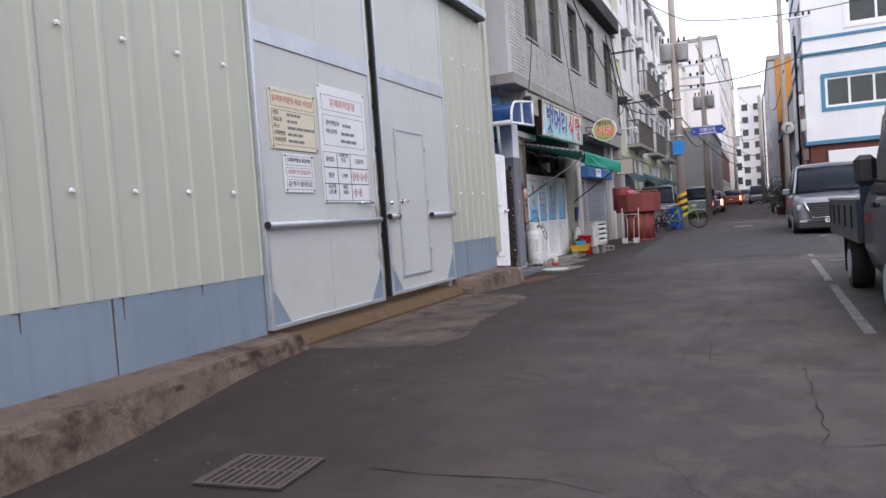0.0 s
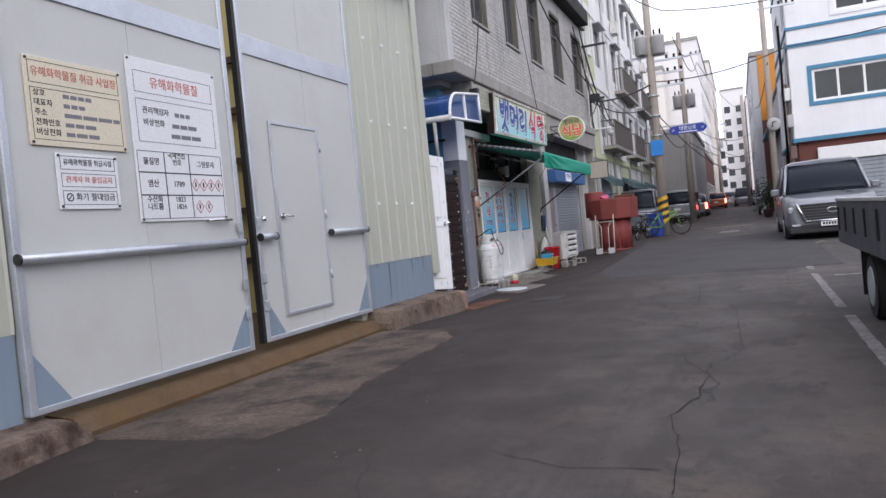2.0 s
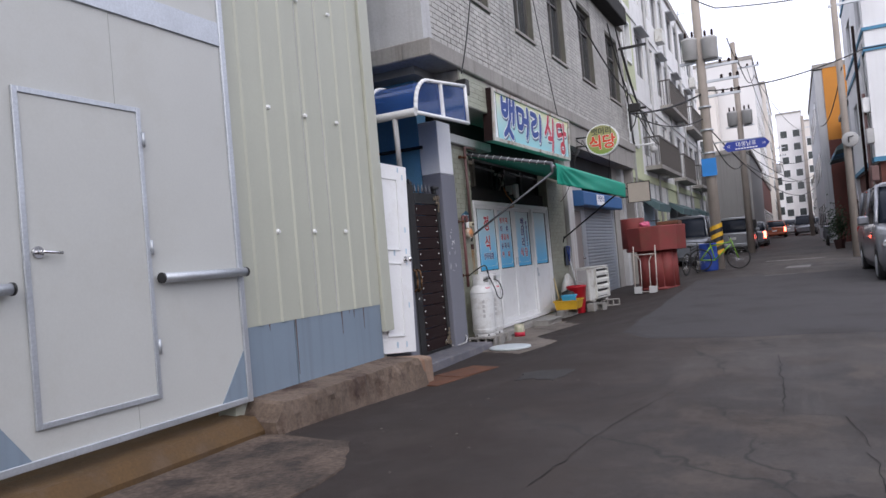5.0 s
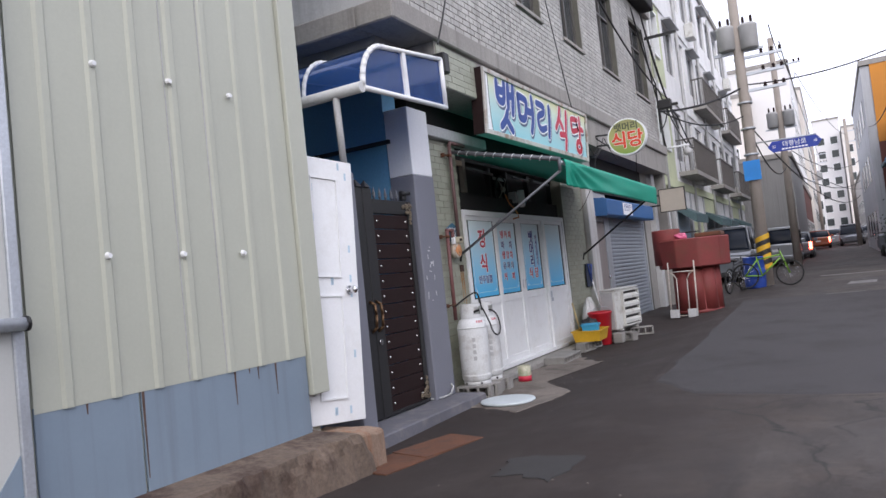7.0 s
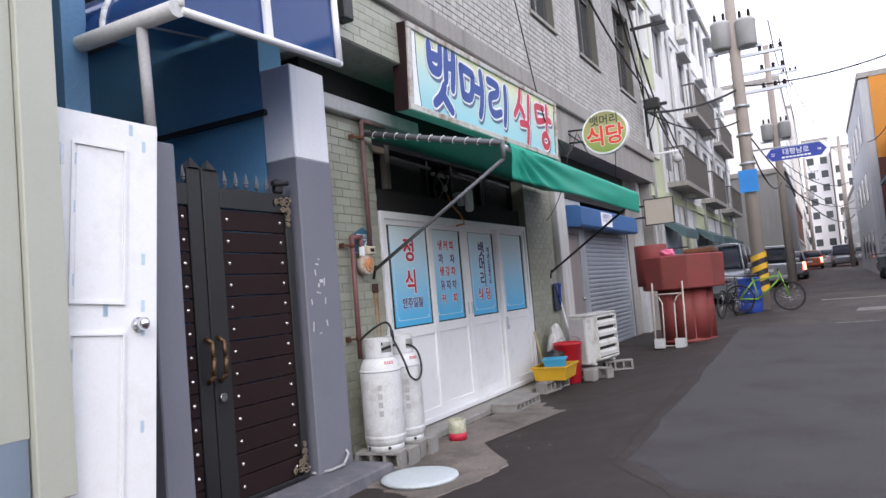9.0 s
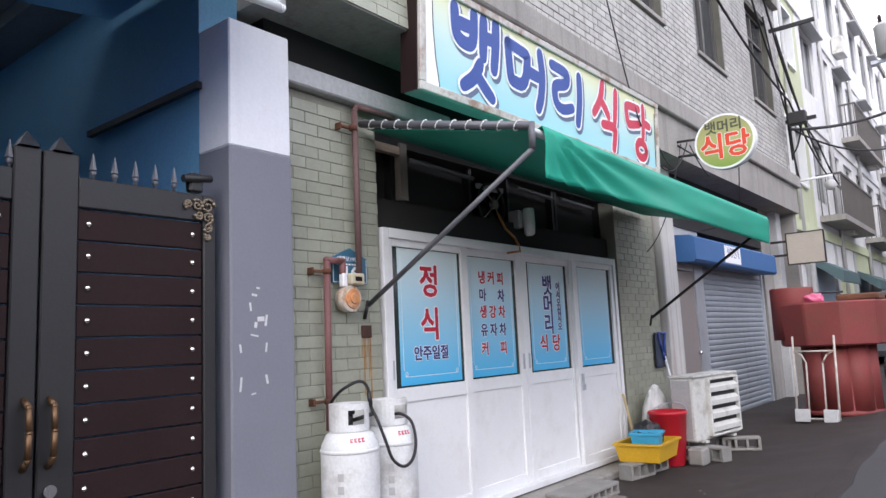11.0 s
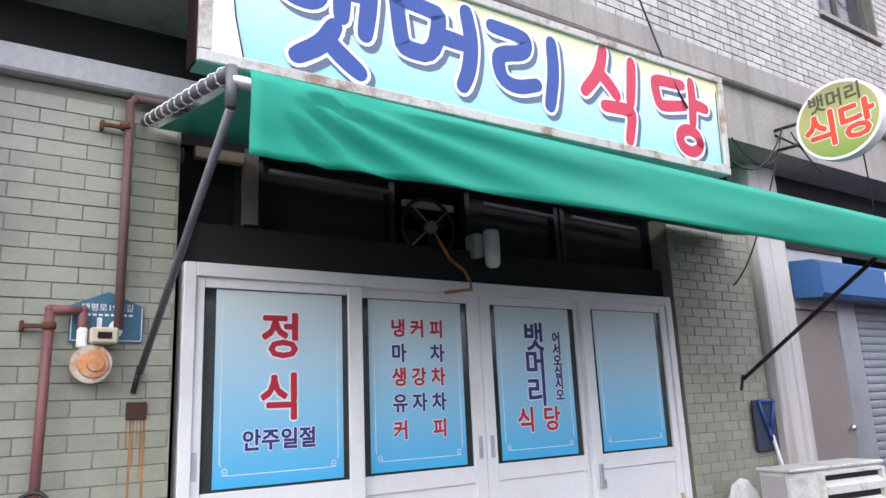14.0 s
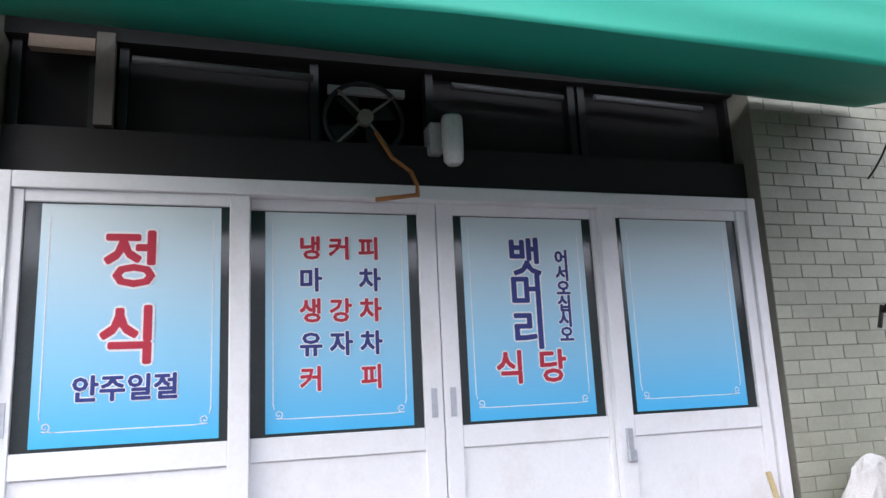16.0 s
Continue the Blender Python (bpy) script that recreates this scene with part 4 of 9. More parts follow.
M_SIGNBLUE = surf("blue_sign_print", (0.020, 0.062, 0.29), 0.45, var=0.05, bump=0)
M_SIGNRED = surf("red_sign_print", (0.55, 0.028, 0.07), 0.45, var=0.05, bump=0)


def brushed(bmb, stroke, width, x, grow=0.0):
    """A brush stroke: a flat ribbon with round ends that follows a softened line."""
    pts = [Vector(q) for q in stroke]
    for _ in range(2):
        soft = [pts[0]]
        for a, b in zip(pts, pts[1:]):
            soft += [a.lerp(b, 0.25), a.lerp(b, 0.75)]
        pts = soft + [pts[-1]]
    r = width / 2 + grow
    n = len(pts)
    left, right = [], []
    for k, q in enumerate(pts):
        d = (pts[min(k + 1, n - 1)] - pts[max(k - 1, 0)]).normalized()
        w = r * (0.86 + 0.22 * math.sin(math.pi * (0.15 + 0.75 * k / (n - 1)))) if grow == 0 else r
        o = Vector((-d.y, d.x)) * w
        left.append(bmb.verts.new((x, *(q + o))))
        right.append(bmb.verts.new((x, *(q - o))))
    for k in range(n - 1):
        bmb.faces.new((left[k], right[k], right[k + 1], left[k + 1]))
    for q in (pts[0], pts[-1]):
        bmb.faces.new([bmb.verts.new((x + 0.0001, q.x + r * 0.93 * math.cos(w), q.y + r * 0.93 * math.sin(w))) for w in [k * math.pi / 8 for k in range(16)]])


RING = [(0.20 * math.cos(w), 0.15 * math.sin(w)) for w in [k * math.pi / 6 for k in range(13)]]
BRUSH = {
    "baet": ([((0.03, 0.95), (0.04, 0.70), (0.10, 0.60), (0.30, 0.58), (0.37, 0.68), (0.38, 0.97)), ((0.07, 0.79), (0.36, 0.80)), ((0.56, 0.97), (0.54, 0.52)), ((0.80, 1.0), (0.79, 0.70), (0.75, 0.42)), ((0.56, 0.76), (0.78, 0.77)), ((0.48, 0.42), (0.38, 0.24), (0.17, 0.10)), ((0.42, 0.28), (0.55, 0.17), (0.70, 0.07))], M_SIGNBLUE),
    "meo": ([((0.03, 0.92), (0.08, 0.42), (0.12, 0.36), (0.42, 0.36), (0.50, 0.84), (0.46, 0.88), (0.04, 0.92)), ((0.46, 0.62), (0.80, 0.60)), ((0.80, 1.0), (0.86, 0.66), (0.82, 0.30), (0.74, 0.10))], M_SIGNBLUE),
    "ri": ([((0.03, 0.93), (0.46, 0.91), (0.50, 0.84), (0.46, 0.70), (0.14, 0.62), (0.09, 0.52), (0.14, 0.30), (0.34, 0.24), (0.62, 0.34)), ((0.86, 0.95), (0.88, 0.55), (0.80, 0.12))], M_SIGNBLUE),
    "sik": ([((0.36, 1.0), (0.28, 0.72), (0.02, 0.46)), ((0.28, 0.72), (0.46, 0.60), (0.56, 0.50)), ((0.86, 0.96), (0.84, 0.70), (0.80, 0.46)), ((0.34, 0.34), (0.78, 0.37), (0.82, 0.30), (0.74, 0.0))], M_SIGNRED),
    "dang": ([((0.56, 0.92), (0.06, 0.90), (0.05, 0.80), (0.10, 0.58), (0.18, 0.55), (0.58, 0.64)), ((0.74, 1.0), (0.75, 0.70), (0.72, 0.42)), ((0.76, 0.70), (1.0, 0.68)), tuple((0.64 + a, 0.17 + b) for a, b in RING)], M_SIGNRED),
}
for name, y, z, w, h, line in (("baet", 0.70, 0.40, 0.66, 0.64, 0.098), ("meo", 1.35, 0.405, 0.62, 0.52, 0.098), ("ri", 2.00, 0.405, 0.58, 0.52, 0.095), ("sik", 2.76, 0.40, 0.56, 0.60, 0.088), ("dang", 3.47, 0.39, 0.60, 0.56, 0.085)):
    strokes, ink = BRUSH[name]
    for kind, x, grow, dy, ma in (("letter_shadow", 0.0580, 0.026, 0.026, M_SHADEPRINT), ("letter_outline", 0.0600, 0.022, 0.0, M_WHITEPRINT), ("letter", 0.0620, 0.0, 0.0, ink)):
        bm = bmesh.new()
        for k, st in enumerate(strokes):
            brushed(bm, [(y + dy + (a - 0.5) * w, z - dy + (b - 0.5) * h) for a, b in st], line, x + 0.0002 * k, grow)
        part(kind, bm, ma, sign)

# oval hanging sign, facing along the street
osign = thing("oval_sign", "round-ended projecting sign, green and cream with red letters", "sign", pose(-3.95, 20.4, 3.39, 0, 0, 0))
bm = bmesh.new()
prof = [(0.335 * math.cos(w), 0.318 * math.sin(w)) for w in [k * math.pi / 20 for k in range(40)]]
extruded(bm, prof, "y", -0.055, 0.055)
bmesh.ops.bevel(bm, geom=[e for e in bm.edges if abs(e.verts[0].co.y - e.verts[1].co.y) < 1e-5], offset=0.012, segments=1, affect="EDGES")
part("drum", bm, M_WHITE, osign)


def oval_face():
    m = bpy.data.materials.new("green_cream_round_face")
    m.use_nodes = True
    nt = m.node_tree
    bs = nt.nodes["Principled BSDF"]
    geo = node(nt, "ShaderNodeNewGeometry")
    sep = node(nt, "ShaderNodeSeparateXYZ")
    nt.links.new(geo.outputs["Position"], sep.inputs[0])
    r = node(nt, "ShaderNodeMapRange")
    r.inputs["From Min"].default_value, r.inputs["From Max"].default_value = 3.07, 3.71
    nt.links.new(sep.outputs["Z"], r.inputs["Value"])
    cr = node(nt, "ShaderNodeValToRGB")
    cr.color_ramp.elements[0].color = (0.19, 0.31, 0.05, 1)
    cr.color_ramp.elements[1].color = (0.29, 0.28, 0.13, 1)
    e = cr.color_ramp.elements.new(0.5)
    e.color = (0.42, 0.42, 0.16, 1)
    nt.links.new(r.outputs[0], cr.inputs[0])
    nt.links.new(cr.outputs[0], bs.inputs["Base Color"])
    bs.inputs["Roughness"].default_value = 0.4
    return m


bm = bmesh.new()
extruded(bm, [(p[0] * 0.93, p[1] * 0.93) for p in prof], "y", -0.0575, -0.0555)
part("face", bm, oval_face(), osign)
M_ARM_INK = surf("dark_olive_print", (0.07, 0.075, 0.05), 0.5, bump=0)
lettering("small_letters", "뱃머리", 0.155, M_ARM_INK, pose(0, -0.0590, 0.165, 90, 0, 0), osign, 1.0, 0.0005, bold=0.004)
for ch, x in (("식", -0.135), ("당", 0.14)):
    lettering("letter_outline", ch, 0.31, M_WHITEPRINT, pose(x, -0.0590, -0.07, 90, 0, 0), osign, 1.0, 0.0005, bold=0.016)
    lettering("letter", ch, 0.31, surf("orange_red_print", (0.70, 0.07, 0.03), 0.45, bump=0), pose(x, -0.0605, -0.07, 90, 0, 0), osign, 1.0, 0.0005, bold=0.010)
bm = bmesh.new()
tube(bm, (-0.32, 0, 0.10), (-0.56, 0.02, 0.12), 0.015)
tube(bm, (-0.32, 0, -0.08), (-0.56, 0.02, -0.06), 0.015)
tube(bm, (-0.26, 0, -0.18), (-0.56, 0.02, 0.08), 0.010)
part("bracket", bm, M_BLACK, osign)

# ---- green awning ----
awn = thing("awning", "green cloth awning on a pipe frame with a rope lacing", "awning", Matrix.Translation((0, 0, 0)))
AX, AY0, AY1, AZ = -3.55, 15.50, 20.06, 2.42
WZ = 2.72
bm = bmesh.new()
n = 96
top_rows = []
for i in range(n + 1):
    y = AY0 + (AY1 - AY0) * i / n
    zf = AZ - 0.02 * (i / n)
    row = [(-4.86, y, WZ - 0.08 * (i / n)), (-4.4, y, WZ - 0.11 - 0.085 * (i / n)), (-4.0, y, WZ - 0.205 - 0.09 * i / n), (AX, y, zf)]
    hang = []
    for k in range(1, 11):
        f = k / 10
        d = (0.285 - 0.015 * min(1.0, 1.4 * i / n)) * f
        along = y - AY0 + 0.03
        fan_out = math.atan2(d + 0.02, along)
        near = math.exp(-(along / 1.5) ** 2) * smooth(0.02, 0.3, along)
        sag = 0.020 * near * math.sin(34 * math.sqrt(fan_out)) + 0.012 * math.sin(y * 1.7 + 3.0 * f) * f + 0.010 * noise.noise((y * 1.3, f * 2.5, 0)) * (0.3 + f)
        hang.append((AX + 0.05 + sag, y, zf - d))
    top_rows.append([bm.verts.new(p) for p in row + [(AX + 0.04, y, zf + 0.012)] + hang])
for a, b in zip(top_rows, top_rows[1:]):
    for i in range(len(a) - 1):
        bm.faces.new((a[i], a[i + 1], b[i + 1], b[i])).smooth = True
cloth = part("cloth", bm, M_GREEN, awn, "bright green cloth with a hanging valance")
sol = cloth.modifiers.new("thickness", "SOLIDIFY")
sol.thickness = 0.003
bm = bmesh.new()
tube(bm, (AX, AY0 - 0.05, AZ - 0.02), (AX, AY1, AZ - 0.045), 0.022)
part("front_pipe", bm, M_GALV, awn)
bm = bmesh.new()
tube(bm, (-4.86, AY0 - 0.06, WZ + 0.02), (AX, AY0 - 0.05, AZ + 0.01), 0.024)
tube(bm, (AX, AY0 - 0.05, AZ + 0.03), (AX, AY0 - 0.05, AZ - 0.12), 0.020)
M_ARM = surf("dull_grey_steel_pipe", (0.13, 0.135, 0.15), 0.55, metal=0.3, var=0.2, scale=5, bump=0.1)
side = part("side_pipe", bm, M_ARM, awn)
bm = bmesh.new()
for k in range(11):
    f = 0.08 + 0.085 * k
    c = Vector((-4.86, AY0 - 0.06, WZ + 0.02)).lerp(Vector((AX, AY0 - 0.05, AZ + 0.01)), f)
    ring = [c + Vector((0.018 * math.sin(w), 0.027 * math.cos(w), 0.027 * math.sin(w))) for w in [j * math.pi / 4 for j in range(8)]]
    for p, q in zip(ring, ring[1:] + ring[:1]):
        tube(bm, p, q, 0.0035, seg=5)
part("rope_lacing", bm, M_WHITE, awn, "white rope lacing")["kind"] = "stuff"
for ya, foot in ((AY0 - 0.05, (SX + 0.03, 15.47, 1.53)), (AY1 - 0.06, (SX + 0.08, 19.97, 1.44))):
    bm = bmesh.new()
    tube(bm, (AX, ya, AZ - 0.12), foot, 0.016)
    arm = part("arm", bm, M_ARM if ya < 16 else M_BLACK, awn)
    bm = bmesh.new()
    tube(bm, (foot[0] + 0.0, foot[1], foot[2] + 0.03), (foot[0] - 0.02, foot[1] - 0.02, foot[2] - 0.09), 0.012)
    part("hook", bm, M_BLACK, arm)
bm = bmesh.new()
bx(bm, SX, SX + 0.012, 15.425, 15.512, 1.322, 1.40, bev=0.002)
tagged(part("rusty_plate", bm, surf("dark_rust", (0.06, 0.028, 0.02), 0.85, var=0.3, scale=9, bump=0.4)), "small rusty steel plate on the green tiles", "plate")
bm = bmesh.new()
for y, w, d in ((15.428, 0.004, 0.12), (15.443, 0.010, 0.37), (15.458, 0.005, 0.20), (15.474, 0.004, 0.10), (15.488, 0.006, 0.26), (15.500, 0.011, 0.45)):
    bx(bm, SX + 0.0005, SX + 0.0022, y, y + w, 1.320 - d, 1.320)
tagged(part("rust_stain", bm, surf("thin_rust_stain", (0.33, 0.17, 0.06), 0.7, var=0.4, scale=9, bump=0)), "rust run-off stain on the green tiles", "stain", kind="structure")


# ---- gas pipes, meter and house number plate on the green pier ----
def coords(y, z, x=0.05):
    return (SX + x, y, z)


gas = thing("gas_pipe", "rust-brown painted gas pipe clamped to the tiled pier", "pipe")
bm = bmesh.new()
pipe(bm, [coords(15.75, 2.845, 0.06), coords(15.39, 2.845, 0.06), coords(15.365, 2.81, 0.06), coords(15.365, 1.72, 0.06)], 0.021, seg=12)
part("upper_pipe", bm, M_PIPE, gas)
bm = bmesh.new()
pipe(bm, [coords(15.22, 1.68, 0.06), coords(15.22, 1.80, 0.06), coords(15.09, 1.80, 0.06), coords(15.08, 0.78, 0.06)], 0.021, seg=12)
part("lower_pipe", bm, surf("red_brown_pipe_paint", (0.18, 0.075, 0.072), 0.6, bump=0.1), gas)
for y, z in ((15.35, 2.69), (15.09, 1.73), (15.08, 0.95)):
    bm = bmesh.new()
    bx(bm, SX + 0.035, SX + 0.055, y - 0.10, y + 0.03, z - 0.009, z + 0.009, bev=0.003)
    bx(bm, SX, SX + 0.05, y - 0.108, y - 0.092, z - 0.022, z + 0.022, bev=0.003)
    tube(bm, (SX + 0.06, y, z - 0.016), (SX + 0.06, y, z + 0.016), 0.027, seg=14)
    part("clamp", bm, M_RUST, gas)
meter = thing("gas_meter", "small yellowed round gas meter with a rusty rim", "meter", Matrix.Translation((SX + 0.03, 15.26, 1.637)) @ Matrix.Diagonal((0.72, 0.72, 0.72, 1)))
bm = bmesh.new()
bx(bm, 0.0, 0.12, -0.02, 0.14, 0.02, 0.12, bev=0.012)
part("head", bm, surf("yellowed_cream_paint", (0.52, 0.47, 0.34), 0.5, var=0.2), meter)
bm = bmesh.new()
tube(bm, (0.0, 0.0, -0.10), (0.09, 0.0, -0.10), 0.115, seg=24)
part("body", bm, surf("rust_stained_cream", (0.55, 0.50, 0.42), 0.5, var=0.15, dirt=(0.42, 0.16, 0.05), dirt_amount=0.9, dirt_scale=14), meter)
bm = bmesh.new()
tube(bm, (0.09, 0.01, -0.10), (0.102, 0.01, -0.10), 0.088, 0.082, seg=24)
tube(bm, (0.102, 0.02, -0.10), (0.118, 0.02, -0.10), 0.05, 0.045, seg=20)
part("dial_cap", bm, surf("orange_rusted_cap", (0.62, 0.27, 0.11), 0.6, var=0.3, scale=9, dirt=(0.55, 0.47, 0.36), dirt_amount=0.8, dirt_scale=16), meter, "rusty orange cap")
box_part("window", (0.121, 0.124, 0.02, 0.10, 0.05, 0.09), M_BROWNGATE, meter)
box_part("pipe_joint", (0.02, 0.08, -0.085, -0.03, 0.0, 0.12), M_WHITE, meter, bev=0.01)
nplate = thing("house_number_plate", "blue pentagonal house number plate with white writing", "plate", Matrix.Translation((SX + 0.006, 15.325, 1.668)) @ Matrix.Diagonal((1, 0.665, 0.60, 1)))
bm = bmesh.new()
extruded(bm, [(-0.23, 0.0), (0.23, 0.0), (0.23, 0.27), (0.0, 0.38), (-0.23, 0.27)], "x", 0.0, 0.012)
part("plate", bm, surf("teal_blue_enamel", (0.04, 0.13, 0.20), 0.4, var=0.1, bump=0), nplate)
lettering("number", "16", 0.20, M_WHITEPRINT, wall_pose(0.014, 0.0, 0.10), nplate, 1.0, 0.001, bold=0.006)
lettering("street_name", "대평로19번길", 0.062, M_WHITEPRINT, wall_pose(0.014, 0.0, 0.255), nplate, 0.95, 0.001)
bm = bmesh.new()
for k in range(9):
    bx(bm, 0.0125, 0.0135, -0.17 + 0.038 * k, -0.145 + 0.038 * k, 0.195, 0.21)
part("small_writing", bm, M_WHITEPRINT, nplate)
bm = bmesh.new()
for a, b, c, d in ((-0.22, 0.22, 0.008, 0.013), (-0.222, -0.217, 0.008, 0.265), (0.217, 0.222, 0.008, 0.265)):
    bx(bm, 0.0125, 0.0135, a, b, c, d)
part("border", bm, M_WHITEPRINT, nplate)


# ---- passage: white door leaf, brown gate, pillars, blue canopy ----
wdoor = thing("white_door_leaf", "new white panel door leaf in its frame, leaning unhung", "door", pose(-4.53, 12.11, 0.235, -5.0, -2.5, -14.0) @ Matrix.Diagonal((1, 0.84, 0.985, 1)))
box_part("jamb", (-0.10, -0.005, -0.05, 0.0, 0.0, 2.17), M_WHITE, wdoor, bev=0.004)
box_part("slab", (-0.05, -0.012, 0.002, 0.62, 0.02, 2.14), M_WHITE, wdoor, bev=0.004)
bm = bmesh.new()
for c, d in ((0.20, 1.02), (1.16, 1.98)):
    for p in ((0.10, 0.115, c, d), (0.405, 0.42, c, d), (0.115, 0.405, c, c + 0.015), (0.115, 0.405, d - 0.015, d)):
        bx(bm, -0.0115, 0.002, *p)
part("panel_moulding", bm, M_WHITE, wdoor)
for c, d in ((0.215, 1.005), (1.175, 1.965)):
    box_part("raised_panel", (-0.0115, -0.008, 0.13, 0.39, c, d), M_WHITE, wdoor, bev=0.002)
bm = bmesh.new()
tube(bm, (-0.012, 0.50, 1.06), (0.0, 0.50, 1.06), 0.038, seg=20)
tube(bm, (0.0, 0.50, 1.06), (0.04, 0.50, 1.06), 0.014)
bmesh.ops.create_uvsphere(bm, u_segments=16, v_segments=10, radius=0.034, matrix=Matrix.Translation((0.055, 0.50, 1.06)))
part("door_knob", bm, M_CHROME, wdoor, "brushed steel door knob")
for z in (0.30, 0.50, 1.90):
    bm = bmesh.new()
    tube(bm, (-0.004, 0.03, z - 0.055), (-0.004, 0.03, z + 0.055), 0.011)
    bx(bm, -0.0115, -0.008, 0.03, 0.06, z - 0.05, z + 0.05)
    part("hinge", bm, M_GALV, wdoor)
M_FILMTAG = surf("pale_blue_film_tag", (0.45, 0.58, 0.68), 0.4, bump=0)
for k in range(16):
    y, z = rnd.choice(((0.11, None), (0.52, None), (0.35, None)))[0], 0.15 + 0.122 * k
    if 0.3 < y < 0.4:
        y, z = rnd.uniform(0.25, 0.45), rnd.choice((0.08, 1.10, 2.06))
    box_part("film_tag", (-0.0118, -0.0100, y, y + 0.022, z, z + 0.06), M_FILMTAG, wdoor)

pier = thing("grey_gate_pillar", "grey painted gate pillar", "pillar", Matrix.Translation((-4.62, 12.87, 0)))
box_part("shaft", (-0.45, 0.0, 0.0, 0.20, -0.25, 2.26), M_GREYPAINT, pier, bev=0.008)
pil = thing("grey_white_pillar", "gate pillar painted grey below and white above", "pillar", Matrix.Translation((-4.765, 14.35, 0)))
box_part("grey_base", (-0.30, 0.0, 0.0, 0.42, -0.30, 2.375), M_GREYPAINT, pil, bev=0.01)
box_part("white_top", (-0.30, -0.008, 0.004, 0.42, 2.376, 3.10), M_WHITEWALL, pil, bev=0.008)
bm = bmesh.new()
for y, z, w, h in ((0.13, 1.56, 0.035, 0.012), (0.115, 1.48, 0.012, 0.045), (0.145, 1.39, 0.018, 0.03), (0.165, 1.425, 0.045, 0.025), (0.215, 1.40, 0.014, 0.06), (0.12, 1.345, 0.05, 0.009), (0.05, 1.26, 0.012, 0.045), (0.215, 1.26, 0.012, 0.05), (0.05, 1.06, 0.012, 0.075), (0.215, 1.09, 0.014, 0.05), (0.12, 1.04, 0.03, 0.008), (0.16, 1.60, 0.022, 0.008)):
    bmesh.ops.create_cube(bm, size=1, matrix=pose(0.001, y + w / 2, z + h / 2, rnd.uniform(-12, 12), 0, 0) @ Matrix.Diagonal((0.0014, w, h, 1)))
part("tape_remnants", bm, surf("pale_torn_tape", (0.55, 0.55, 0.57), 0.7, var=0.2, bump=0.1), pil)["kind"] = "stuff"
bm = bmesh.new()
pipe(bm, [(0.0, 0.33, 0.13), (0.03, 0.32, 0.10), (0.04, 0.24, 0.04), (0.02, 0.10, 0.03), (-0.06, -0.02, 0.035)], 0.011, seg=8)
part("cable", bm, M_GREYBOX, pil, "grey cable from a hole in the pillar")
# passage walls, canopy's blue light painted into their colour, and floor behind the gate
M_PALEBLUE = surf("canopy_lit_pale_blue_wall", (0.16, 0.38, 0.56), 0.6, var=0.12, scale=0.8, bump=0.12)
passage = thing("passage_walls", "passage walls behind the brown gate, tinted blue for canopy light", "wall", kind="structure")
box_part("wall_right", (-9.0, -5.07, 14.36, 14.62, -0.25, 3.79), M_PALEBLUE, passage)
box_part("wall_left", (-9.0, -5.08, 12.72, 12.88, -0.25, 3.79), M_BLUEWALL, passage)
box_part("wall_end", (-9.2, -9.0, 12.0, 14.6, -0.25, 3.79), M_BLUEWALL, passage)
box_part("handrail", (-6.3, -5.0, 14.30, 14.335, 2.74, 2.78), M_BLACK, passage)
patch("passage_floor", [(-4.95, 12.6), (-4.95, 14.75), (-8.9, 14.75), (-8.9, 12.6)], surf("grey_threshold_concrete", (0.14, 0.135, 0.145), 0.9, var=0.2, bump=0.3), "grey concrete threshold before the brown gate", "pavement", lift=0.03)
bm = bmesh.new()
extruded(bm, [(-5.0, 0.02), (-4.44, 0.012), (-4.425, 0.002), (-4.41, -0.3), (-5.0, -0.3)], "y", 12.53, 14.80)
tagged(part("threshold_step", bm, surf("grey_painted_concrete", (0.125, 0.125, 0.145), 0.85, var=0.2, scale=2, bump=0.3, dirt=(0.24, 0.22, 0.21), dirt_amount=0.5, dirt_scale=5)), "grey painted concrete step before the brown gate", "pavement", kind="structure")

# dark brown double gate
GX = -4.82


